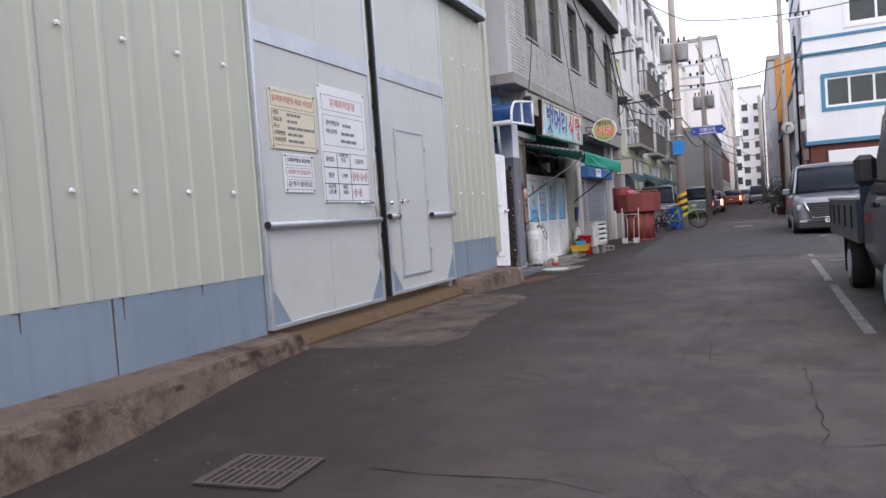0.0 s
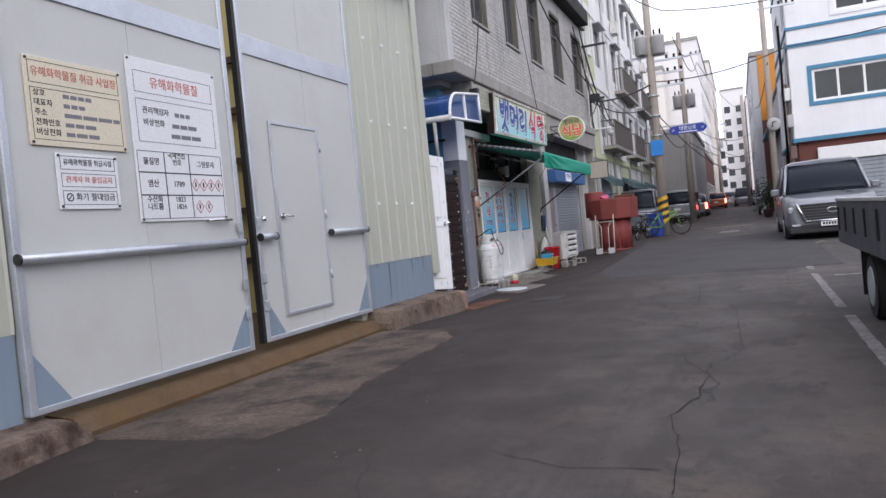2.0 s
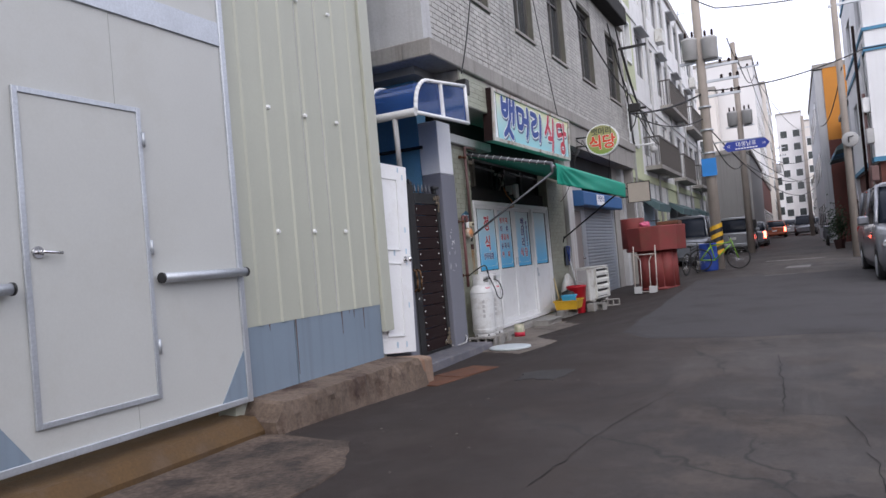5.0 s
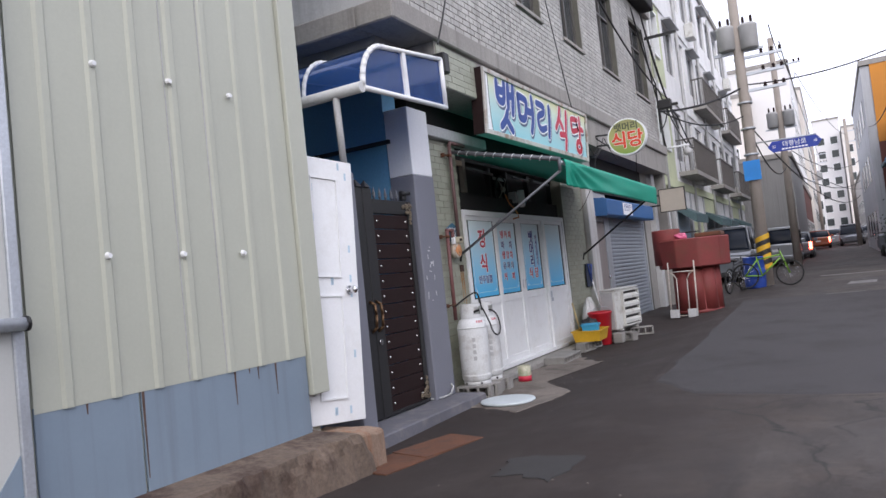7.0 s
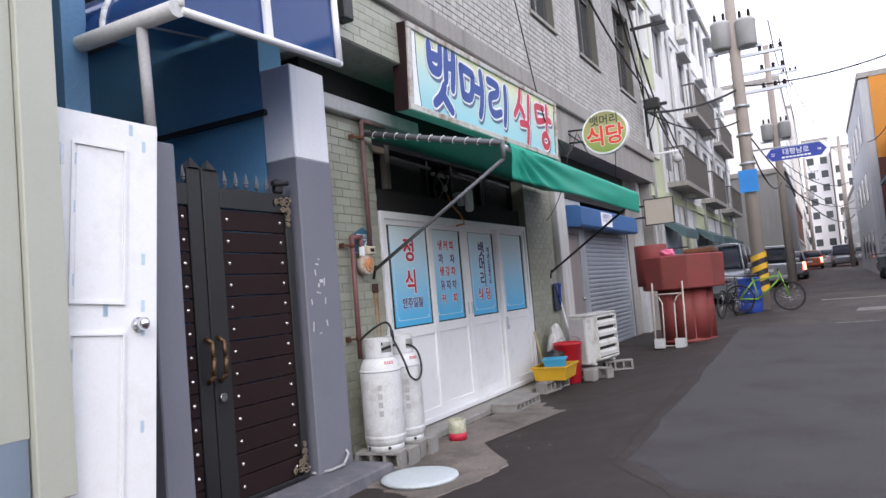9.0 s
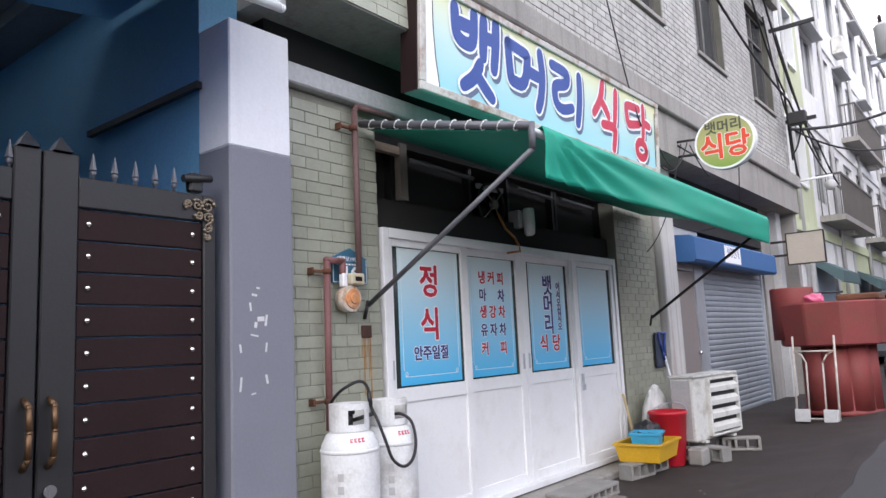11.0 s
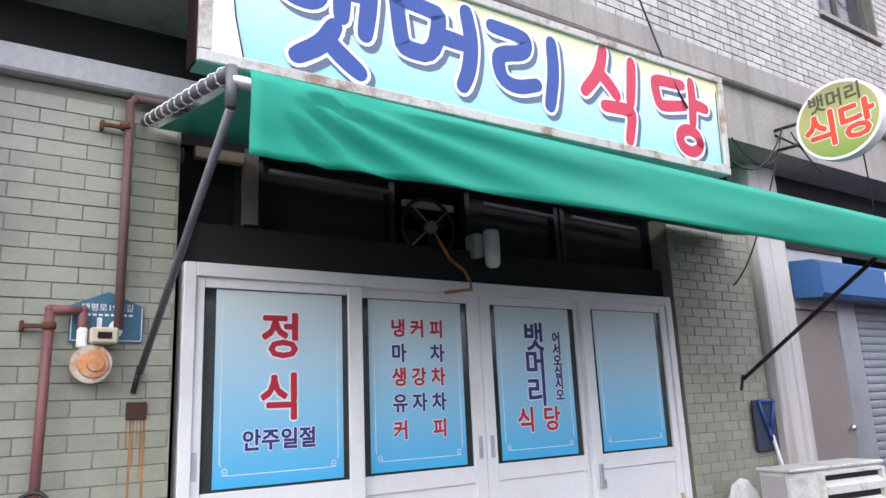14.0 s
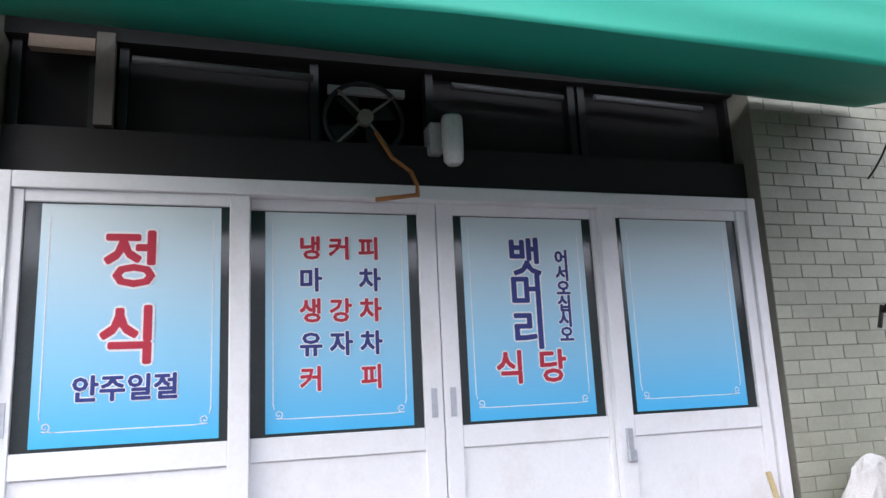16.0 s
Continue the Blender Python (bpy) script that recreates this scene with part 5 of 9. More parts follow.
def gate_half(y0, y1, name_label, knob_side):
    g = thing("iron_gate_leaf", name_label, "gate", Matrix.Translation((GX, y0, 0.03)), group="leaves of the brown gate")
    w = y1 - y0
    H = 2.05
    wa, wb = (0.07, 0.11) if knob_side > 0 else (0.15, 0.07)
    for a, b in ((0.0, wa), (w - wb, w)):
        tall = 0.10 if (b > w / 2) == (knob_side > 0) else 0.0
        box_part("stile", (-0.025, 0.025, a, b, 0.0, H + tall), M_BLACK, g, bev=0.006)
        if tall:
            bm1 = bmesh.new()
            bmesh.ops.create_cone(bm1, cap_ends=True, segments=4, radius1=0.06, radius2=0.004, depth=0.07, matrix=Matrix.Translation((0, (a + b) / 2, H + tall + 0.037)) @ Matrix.Rotation(radians(45), 4, "Z"))
            part("cap", bm1, M_BLACK, g)
    for c, d in ((0.0, 0.028), (1.912, H)):
        box_part("rail", (-0.024, 0.024, wa + 0.002, w - wb - 0.002, c, d), M_BLACK, g, bev=0.005)
    nb = 13
    hb = 0.1447
    for k in range(nb):
        z = 0.03 + hb * k
        bd = box_part("board", (-0.018, 0.012, wa + 0.003, w - wb - 0.003, z, z + hb - 0.007), M_BROWNGATE, g, bev=0.004)
        for y in (wa + 0.05, w - wb - (0.06 if knob_side < 0 else 0.05)):
            bm1 = bmesh.new()
            bmesh.ops.create_uvsphere(bm1, u_segments=10, v_segments=6, radius=0.0135, matrix=Matrix.Translation((0.014, y, z + hb / 2)))
            part("stud", bm1, M_STUD, bd)
    ns = max(2, int((w - 0.2) / 0.085))
    for k in range(ns):
        y = 0.12 + (w - 0.24) * k / (ns - 1)
        bm1 = bmesh.new()
        tube(bm1, (0, y, H), (0, y, H + 0.05), 0.008, seg=8)
        bmesh.ops.create_cone(bm1, cap_ends=True, segments=6, radius1=0.018, radius2=0.002, depth=0.08, matrix=Matrix.Translation((0, y, H + 0.085)))
        bmesh.ops.create_uvsphere(bm1, u_segments=8, v_segments=6, radius=0.016, matrix=Matrix.Translation((0, y, H + 0.03)))
        part("spearhead", bm1, M_ARM, g)
    for cz, cy in ((H - 0.06, w - 0.05), (0.08, w - 0.05)) if knob_side < 0 else ((H - 0.06, 0.05), (0.08, 0.05)):
        bm1 = bmesh.new()
        s = -1 if cy > w / 2 else 1
        q = -1 if cz > 1 else 1
        for u, v, r in ((0, 0, 0.035), (s * 0.06, 0, 0.026), (s * 0.11, 0, 0.02), (0, q * 0.06, 0.026), (0, q * 0.11, 0.022), (0, q * 0.16, 0.016), (s * 0.05, q * 0.05, 0.02)):
            turn = s if abs(u) > abs(v) else -q
            curl = [(0.032, cy + u + 1.25 * r * (1 - k / 16) * math.cos(turn * (u * 40 + v * 25 + k * 0.72)), cz + v + 1.25 * r * (1 - k / 16) * math.sin(turn * (u * 40 + v * 25 + k * 0.72))) for k in range(13)]
            for k, (p1, p2) in enumerate(zip(curl, curl[1:])):
                tube(bm1, p1, p2, 0.0085 - 0.0004 * k, seg=5)
            bmesh.ops.create_uvsphere(bm1, u_segments=6, v_segments=5, radius=0.009, matrix=Matrix.Translation(curl[-1]))
        part("corner_ornament", bm1, surf("dull_bronze", (0.28, 0.23, 0.17), 0.45, metal=0.85, bump=0.1), g, "bronze scroll corner ornament")
    hy = w - 0.045 if knob_side > 0 else 0.045
    bm1 = bmesh.new()
    pipe(bm1, [(0.025, hy, 1.08), (0.075, hy, 1.05), (0.085, hy, 0.95), (0.075, hy, 0.84), (0.025, hy, 0.80)], 0.014, seg=8)
    part("pull_handle", bm1, surf("worn_brass", (0.17, 0.10, 0.055), 0.5, metal=0.8, bump=0.05), g)
    return g


gate_half(12.98, 13.42, "narrow dark brown iron gate leaf with studded boards", 1)
g2 = gate_half(13.43, 14.28, "dark brown iron gate leaf with studded boards and spearheads", -1)
bm = bmesh.new()
tube(bm, (0.025, 0.05, 0.70), (0.045, 0.05, 0.70), 0.026, seg=16)
part("lock", bm, M_CHROME, g2)
bm = bmesh.new()
bx(bm, -0.02, 0.03, 0.70, 0.78, 2.06, 2.16, bev=0.01)
tube(bm, (0.03, 0.66, 2.12), (0.03, 0.82, 2.14), 0.02)
part("door_closer", bm, M_BLACK, g2)

# blue canopy
M_CANOPY = bpy.data.materials.new("blue_polycarbonate")
M_CANOPY.use_nodes = True
nt = M_CANOPY.node_tree
nt.nodes.remove(nt.nodes["Principled BSDF"])
tr_, gl_, mx_ = node(nt, "ShaderNodeBsdfTransparent", Color=(0.10, 0.24, 0.62, 1)), node(nt, "ShaderNodeBsdfGlossy", Color=(0.8, 0.85, 1, 1), Roughness=0.06), node(nt, "ShaderNodeMixShader")
fr_ = node(nt, "ShaderNodeFresnel", IOR=1.5)
nt.links.new(fr_.outputs[0], mx_.inputs[0])
df_ = node(nt, "ShaderNodeBsdfDiffuse", Color=(0.03, 0.10, 0.34, 1))
sum_ = node(nt, "ShaderNodeMixShader", Fac=0.45)
nt.links.new(tr_.outputs[0], sum_.inputs[1])
nt.links.new(df_.outputs[0], sum_.inputs[2])
nt.links.new(sum_.outputs[0], mx_.inputs[1])
nt.links.new(gl_.outputs[0], mx_.inputs[2])
nt.links.new(mx_.outputs[0], nt.nodes["Material Output"].inputs[0])
canopy = thing("door_canopy", "curved blue polycarbonate canopy with white aluminium frame", "canopy", pose(-4.30, 12.87, 2.905, 2.0, 0, 0) @ Matrix.Diagonal((1, 1.055, 0.95, 1)))


def canopy_profile(k):
    """Edge of the curved roof: from the eave tube up and over."""
    w = math.pi / 2 * k / 8
    return (0.0 + 0.36 * (1 - math.cos(w)), 0.02 + 0.42 * math.sin(w)) if k <= 8 else (1.38, 0.54)


prof = [canopy_profile(k) for k in range(10)]
bm = bmesh.new()
lo = [bm.verts.new((-1.7, y, z)) for y, z in prof]
hi = [bm.verts.new((0.0, y, z)) for y, z in prof]
for i in range(len(prof) - 1):
    bm.faces.new((lo[i], lo[i + 1], hi[i + 1], hi[i])).smooth = True
part("roof_sheet", bm, M_CANOPY, canopy)
bm = bmesh.new()
extruded(bm, [(0.02, 0.0)] + prof + [(1.38, 0.0)], "x", -0.004, 0.0)
part("front_pane", bm, M_CANOPY, canopy)
bm = bmesh.new()
pipe(bm, [(0.01, y, z) for y, z in prof], 0.024, seg=8)
pipe(bm, [(0.01, 1.38, 0.54), (0.01, 1.38, 0.02), (0.01, 0.0, 0.0)], 0.026, seg=8)
part("front_frame", bm, M_WHITE, canopy)
box_part("mullion", (-0.012, 0.025, 0.645, 0.70, 0.02, 0.47), M_WHITE, canopy)
for x in (-0.62, -1.25):
    bm = bmesh.new()
    pipe(bm, [(x, y, z + 0.01) for y, z in prof], 0.02, seg=8)
    part("rib", bm, M_WHITE, canopy)
bm = bmesh.new()
tube(bm, (-1.7, -0.03, 0.0), (0.02, -0.03, 0.0), 0.05, seg=14)
part("gutter_tube", bm, surf("dull_white_pvc", (0.55, 0.56, 0.55), 0.5), canopy)
bm = bmesh.new()
tube(bm, (-0.26, -0.03, -0.02), (-0.26, -0.03, -0.68), 0.030, seg=14)
part("post", bm, M_GREYBOX, canopy)
cam_box = thing("wall_speaker", "small dark box on the facade above the canopy", "box", Matrix.Translation((-4.45, 14.6, 3.45)))
box_part("case", (-0.1, 0.06, 0.0, 0.12, -0.02, 0.2), M_BLACK, cam_box, bev=0.012)


# ---- gas bottles and what stands before the shop ----
M_LPG = surf("white_bottle_enamel", (0.66, 0.67, 0.67), 0.45, var=0.06, scale=3, bump=0.04, dirt=(0.3, 0.26, 0.22), dirt_amount=0.45, dirt_scale=5)


def hollow_block(m, label="grey hollow cement block on the ground"):
    b = thing("cement_block", label, "block", m, group="cement blocks along the shop")
    bm1 = bmesh.new()
    bx(bm1, -0.195, 0.195, -0.07, -0.045, 0, 0.14, bev=0.004)
    bx(bm1, -0.195, 0.195, 0.045, 0.07, 0, 0.14, bev=0.004)
    for a, c in ((-0.195, -0.165), (-0.07, -0.045), (0.045, 0.07), (0.165, 0.195)):
        bx(bm1, a, c, -0.046, 0.046, 0, 0.14)
    bmesh.ops.rotate(bm1, verts=bm1.verts, matrix=Matrix.Rotation(radians(90), 3, "X"))
    bmesh.ops.translate(bm1, verts=bm1.verts, vec=(0, 0.07, 0.07))
    part("body", bm1, M_CEMENTBLOCK, b)
    return b


def gas_bottle(m, label):
    b = thing("gas_bottle", label, "gas bottle", m, group="gas bottles")
    bm1 = bmesh.new()
    lathe(bm1, [(0.10, 0.035), (0.150, 0.05), (0.166, 0.09), (0.166, 0.66), (0.160, 0.70), (0.135, 0.755), (0.09, 0.785), (0.05, 0.795)], seg=32)
    body = part("body", bm1, M_LPG, b)
    bm1 = bmesh.new()
    lathe(bm1, [(0.168, 0.105), (0.169, 0.11), (0.169, 0.125), (0.168, 0.13)], seg=32)
    part("weld_seam", bm1, M_LPG, body)
    bm1 = bmesh.new()
    lathe(bm1, [(0.168, 0.655), (0.170, 0.66), (0.170, 0.67), (0.168, 0.675)], seg=32)
    part("weld_seam", bm1, M_LPG, body)
    bm1 = bmesh.new()
    lathe(bm1, [(0.145, 0.0), (0.150, 0.0), (0.150, 0.06), (0.145, 0.06)], seg=32)
    part("foot_ring", bm1, M_LPG, b)
    for w in (0.4, 1.4, 2.6, 3.8, 5.0):
        bm1 = bmesh.new()
        c = Vector((0.151 * math.cos(w), 0.151 * math.sin(w), 0.032))
        tube(bm1, c, c + Vector((0.002 * math.cos(w), 0.002 * math.sin(w), 0)), 0.014, seg=10)
        part("drain_hole", bm1, M_BLACK, b)
    bm1 = bmesh.new()
    segs = 28
    ring = []
    for k in range(segs + 1):
        w = 2 * math.pi * k / segs
        cut = 0.10 if (0.5 < w < 1.5 or 3.7 < w < 4.7) else 0.0
        ring.append((w, cut))
    for (w0, c0), (w1, c1) in zip(ring, ring[1:]):
        for za, zb in ((0.775, 0.815), (0.90, 0.935)) if c0 else ((0.775, 0.935),):
            v = [bm1.verts.new((r * math.cos(w), r * math.sin(w), z)) for r in (0.111, 0.115) for w in (w0, w1) for z in (za, zb)]
            for q in ((0, 1, 3, 2), (4, 6, 7, 5), (1, 5, 7, 3), (0, 2, 6, 4)):
                bm1.faces.new([v[i] for i in q])
    bmesh.ops.remove_doubles(bm1, verts=bm1.verts, dist=0.0005)
    part("valve_guard", bm1, M_LPG, b)
    bm1 = bmesh.new()
    tube(bm1, (0, 0, 0.79), (0, 0, 0.87), 0.022, seg=12)
    tube(bm1, (0, 0, 0.87), (0, 0, 0.90), 0.034, seg=12)
    tube(bm1, (0, 0, 0.83), (0.05, 0.02, 0.83), 0.014)
    part("valve", bm1, M_BLACK, b)
    bm1 = bmesh.new()
    for k in range(4):
        w = -2.35 + 0.15 * k
        c = Vector((0.1468 * math.cos(w), 0.1468 * math.sin(w), 0.73))
        for dy, dz, hh in ((-0.004, 0.0, 0.026), (0.004, 0.009, 0.009), (0.004, -0.008, 0.008)):
            bmesh.ops.create_cube(bm1, size=1, matrix=Matrix.Translation(c) @ Matrix.Rotation(w, 4, "Z") @ Matrix.Rotation(radians(-24), 4, "Y") @ Matrix.Translation((0, dy, dz)) @ Matrix.Diagonal((0.003, 0.006, hh, 1)))
    part("red_marks", bm1, M_RED, b)
    for k in range(4):
        bm1 = bmesh.new()
        w = -2.75
        c = Vector((0.1665 * math.cos(w), 0.1665 * math.sin(w), 0.32 + 0.07 * k))
        bmesh.ops.create_cube(bm1, size=1, matrix=Matrix.Translation(c) @ Matrix.Rotation(w, 4, "Z") @ Matrix.Diagonal((0.003, 0.035, 0.045, 1)))
        part("grey_stencil", bm1, M_GREYBOX, b)
    return b


for x, y in ((-4.62, 15.02), (-4.64, 15.37)):
    hollow_block(pose(x, y - 0.075, ground_z(x, y), 0, 0, 8))
    hollow_block(pose(x + 0.03, y + 0.075, ground_z(x, y), 0, 0, 3))
gas_bottle(pose(-4.62, 15.03, 0.06, 0, 0, 95) @ Matrix.Diagonal((1, 1, 0.95, 1)), "white steel gas bottle on cement blocks, scuffed")
gas_bottle(pose(-4.64, 15.38, 0.055, 0, 0, 112) @ Matrix.Diagonal((1, 1, 0.95, 1)), "white steel gas bottle on cement blocks beside the door")


def hose(bm1, pts, r, steps=7):
    """A bent tube that glides through its points."""
    p = [Vector(q) for q in pts]
    p = [2 * p[0] - p[1]] + p + [2 * p[-1] - p[-2]]
    line = []
    for a, b, c, d in zip(p, p[1:], p[2:], p[3:]):
        for k in range(steps):
            f = k / steps
            line.append(0.5 * (2 * b + (c - a) * f + (2 * a - 5 * b + 4 * c - d) * f * f + (3 * b - a - 3 * c + d) * f ** 3))
    pipe(bm1, line + [p[-2]], r, seg=8)


bm = bmesh.new()
hose(bm, [(-4.83, 15.08, 0.93), (-4.74, 15.03, 0.975), (-4.63, 15.0, 1.03), (-4.56, 15.06, 1.068), (-4.54, 15.105, 1.03), (-4.53, 15.115, 0.93), (-4.50, 15.14, 0.84), (-4.46, 15.16, 0.72), (-4.45, 15.20, 0.62), (-4.44, 15.28, 0.57), (-4.44, 15.36, 0.60), (-4.455, 15.41, 0.69), (-4.50, 15.43, 0.80), (-4.55, 15.40, 0.85), (-4.61, 15.39, 0.85)], 0.009)
tube(bm, (-4.535, 15.11, 1.0), (-4.53, 15.115, 0.93), 0.014, seg=10)
tube(bm, (-4.52, 15.12, 0.88), (-4.61, 15.05, 0.85), 0.012, seg=10)
tagged(part("rubber_hose", bm, M_BLACK), "black rubber gas hose joining the bottles to the pipe", "hose")

tin = thing("paint_tin", "used tin can with a green and red label", "tin", pose(-4.44, 15.93, ground_z(-4.44, 15.93), 0, 0, 0))
bm = bmesh.new()
lathe(bm, [(0.078, 0.0), (0.08, 0.004), (0.08, 0.19), (0.076, 0.192), (0.074, 0.17)], seg=24)
part("can", bm, surf("printed_tin", (0.42, 0.40, 0.30), 0.4, var=0.35, scale=9, dirt=(0.12, 0.22, 0.10), dirt_amount=0.9, dirt_scale=10), tin)
bm = bmesh.new()
lathe(bm, [(0.0812, 0.01), (0.0812, 0.075)], seg=24)
part("red_band", bm, M_RED, tin)

lid = thing("round_lid", "pale round plastic lid lying on the ground", "lid", pose(-4.12, 14.68, ground_z(-4.12, 14.68) + 0.006, 0, 0, 0))
bm = bmesh.new()
lathe(bm, [(0.27, 0.0), (0.285, 0.012), (0.28, 0.026), (0.24, 0.032), (0.05, 0.034), (0.02, 0.034)], seg=40)
part("disc", bm, surf("pale_blue_plastic", (0.50, 0.55, 0.57), 0.6, var=0.12, bump=0.1), lid)

stepb = thing("door_step_block", "low concrete step block with hollow front before the door", "step", pose(-4.52, 17.55, ground_z(-4.5, 17.55), 0, 0, 0))
bm = bmesh.new()
bx(bm, -0.16, 0.14, -0.36, 0.36, 0.07, 0.10, bev=0.006)
part("slab", bm, M_CEMENTBLOCK, stepb)
box_part("base", (-0.16, 0.14, -0.36, 0.36, 0.0, 0.02), M_CEMENTBLOCK, stepb)
for k in range(7):
    y = -0.36 + 0.115 * k
    box_part("web", (-0.155, 0.135, y, y + 0.03, 0.02, 0.07), M_CEMENTBLOCK, stepb)

# crate with basin and bag
for y in (18.60, 18.92):
    hollow_block(pose(-4.52, y, ground_z(-4.5, y) + 0.0, 0, 0, 80))
M_YELLOW = surf("yellow_plastic", (0.62, 0.36, 0.02), 0.5, var=0.1, bump=0.06)
M_SKY = surf("sky_blue_plastic", (0.05, 0.36, 0.58), 0.45, var=0.1, bump=0.05)
M_REDPLASTIC = surf("red_plastic", (0.52, 0.015, 0.03), 0.45, var=0.1, bump=0.05)


def open_tub(name, w, d, h, flare, material, label, m, t=0.012, category="tub"):
    """An open rectangular tub with flaring sides and a rim."""
    tb = thing(name, label, category, m)
    bm1 = bmesh.new()

    def ringv(s, z):
        return [bm1.verts.new((x * (w / 2 + s), y * (d / 2 + s), z)) for x, y in ((-1, -1), (1, -1), (1, 1), (-1, 1))]
    rings = [ringv(-t, t), ringv(flare - t, h), ringv(flare + 0.015, h), ringv(flare + 0.015, h - 0.02), ringv(flare * 0.9, h - 0.02), ringv(0, 0)]
    bm1.faces.new(rings[0])
    for p, q in zip(rings, rings[1:]):
        for i in range(4):
            bm1.faces.new((p[i], p[(i + 1) % 4], q[(i + 1) % 4], q[i]))
    bm1.faces.new(rings[-1])
    part("shell", bm1, material, tb)
    return tb


crate = open_tub("yellow_crate", 0.38, 0.52, 0.17, 0.03, M_YELLOW, "yellow plastic crate on cement blocks", pose(-4.50, 18.83, ground_z(-4.5, 18.8) + 0.14, 0, 0, 4), category="crate")
open_tub("blue_basin", 0.22, 0.22, 0.18, 0.02, M_SKY, "sky-blue plastic basin standing in the yellow crate", pose(-4.46, 18.74, ground_z(-4.5, 18.8) + 0.22, 0, 0, 12), category="basin")
bag = thing("black_bag", "crumpled black plastic bag in the crate", "bag", pose(-4.52, 18.96, ground_z(-4.5, 18.8) + 0.21))
bm = bmesh.new()
bmesh.ops.create_icosphere(bm, subdivisions=4, radius=0.15)
for v in bm.verts:
    v.co = Vector((v.co.x * 0.9, v.co.y * 0.95, v.co.z * 0.85 + 0.13)) * (1 + 0.25 * noise.noise(v.co * 9) + 0.10 * noise.noise(v.co * 25))
part("bag", bm, M_PLASTICBLACK, bag)
bucket = thing("red_bucket", "red plastic bucket with a lid", "bucket", pose(-4.47, 19.31, ground_z(-4.47, 19.3)))
bm = bmesh.new()
lathe(bm, [(0.13, 0.0), (0.14, 0.01), (0.185, 0.50), (0.195, 0.505), (0.195, 0.53), (0.18, 0.535), (0.165, 0.45)], seg=28)
part("pail", bm, M_REDPLASTIC, bucket)
bm = bmesh.new()
ring = [(0.0 + 0.19 * math.cos(w), 0.19 * math.sin(w), 0.50 + 0.10 * math.sin(w)) for w in [k * math.pi / 12 for k in range(13)]]
pipe(bm, ring, 0.006, seg=6)
part("handle", bm, M_GALV, bucket)
sack = thing("white_sack", "crumpled white woven sack leaning on the pier", "sack", pose(-4.72, 19.62, ground_z(-4.72, 19.62) - 0.002))
bm = bmesh.new()
bmesh.ops.create_icosphere(bm, subdivisions=4, radius=1.0)
for v in bm.verts:
    p = v.co
    taper = 1.0 - 0.25 * max(0, p.z)
    v.co = Vector((p.x * 0.13 * taper, p.y * 0.24 * taper, (p.z + 1) * 0.385)) + 0.022 * Vector((noise.noise(p * 4), noise.noise(p * 4 + Vector((5, 0, 0))), 0.5 * noise.noise(p * 5)))
    v.co.z = max(0.0, v.co.z)
part("cloth", bm, surf("white_woven_plastic", (0.68, 0.68, 0.67), 0.7, var=0.08, grain=120, bump=0.3), sack)

# outdoor unit of an air conditioner
ac = thing("air_conditioner_unit", "white outdoor air-conditioner unit on cement blocks", "air conditioner", pose(-4.55, 19.52, 0.09, 0, 0, -8) @ Matrix.Diagonal((1, 1.2, 1, 1)))
M_ACWHITE = surf("aged_white_enamel", (0.60, 0.60, 0.57), 0.5, var=0.08, bump=0.04, dirt=(0.28, 0.24, 0.19), dirt_amount=0.6, dirt_scale=5)
bm = bmesh.new()
bx(bm, 0.05, 0.30, 0.0, 0.80, 0.06, 0.70, bev=0.014, seg=2)
part("case", bm, M_ACWHITE, ac)
box_part("top_cover", (0.038, 0.325, -0.012, 0.812, 0.70, 0.722), M_ACWHITE, ac, bev=0.005)
box_part("side_grille", (0.07, 0.27, -0.006, 0.001, 0.09, 0.67), M_GREYBOX, ac)
box_part("dark_mouth", (0.299, 0.304, 0.24, 0.77, 0.11, 0.66), M_BLACK, ac)
for k in range(4):
    z = 0.13 + 0.135 * k
    bm = bmesh.new()
    extruded(bm, [(0.300, z + 0.015), (0.35, z), (0.353, z + 0.05), (0.305, z + 0.085)], "y", 0.25, 0.76)
    part("louvre", bm, M_ACWHITE, ac)
bm = bmesh.new()
for p in ((0.225, 0.25, 0.09, 0.68), (0.765, 0.79, 0.09, 0.68), (0.25, 0.765, 0.66, 0.685), (0.25, 0.765, 0.085, 0.11)):
    bx(bm, 0.295, 0.345, *p, bev=0.004)
part("louvre_frame", bm, M_ACWHITE, ac)
for y in (0.14, 0.66):
    box_part("foot", (-0.02, 0.33, y - 0.03, y + 0.03, 0.035, 0.06), M_ACWHITE, ac, bev=0.004)
for k, (x, y) in enumerate(((-4.42, 19.70), (-4.20, 19.76), (-4.36, 20.34), (-4.08, 20.38))):
    hollow_block(pose(x, y - 0.07, ground_z(x, y), 0, 0, (10, -20, 5, 24)[k]))
open_box = thing("grey_stone", "grey cement lump beside the red bucket", "block", pose(-4.22, 19.40, ground_z(-4.22, 19.4)))
bm = bmesh.new()
bx(bm, -0.08, 0.08, -0.1, 0.1, 0, 0.17, bev=0.02)
part("lump", bm, M_CEMENTBLOCK, open_box)

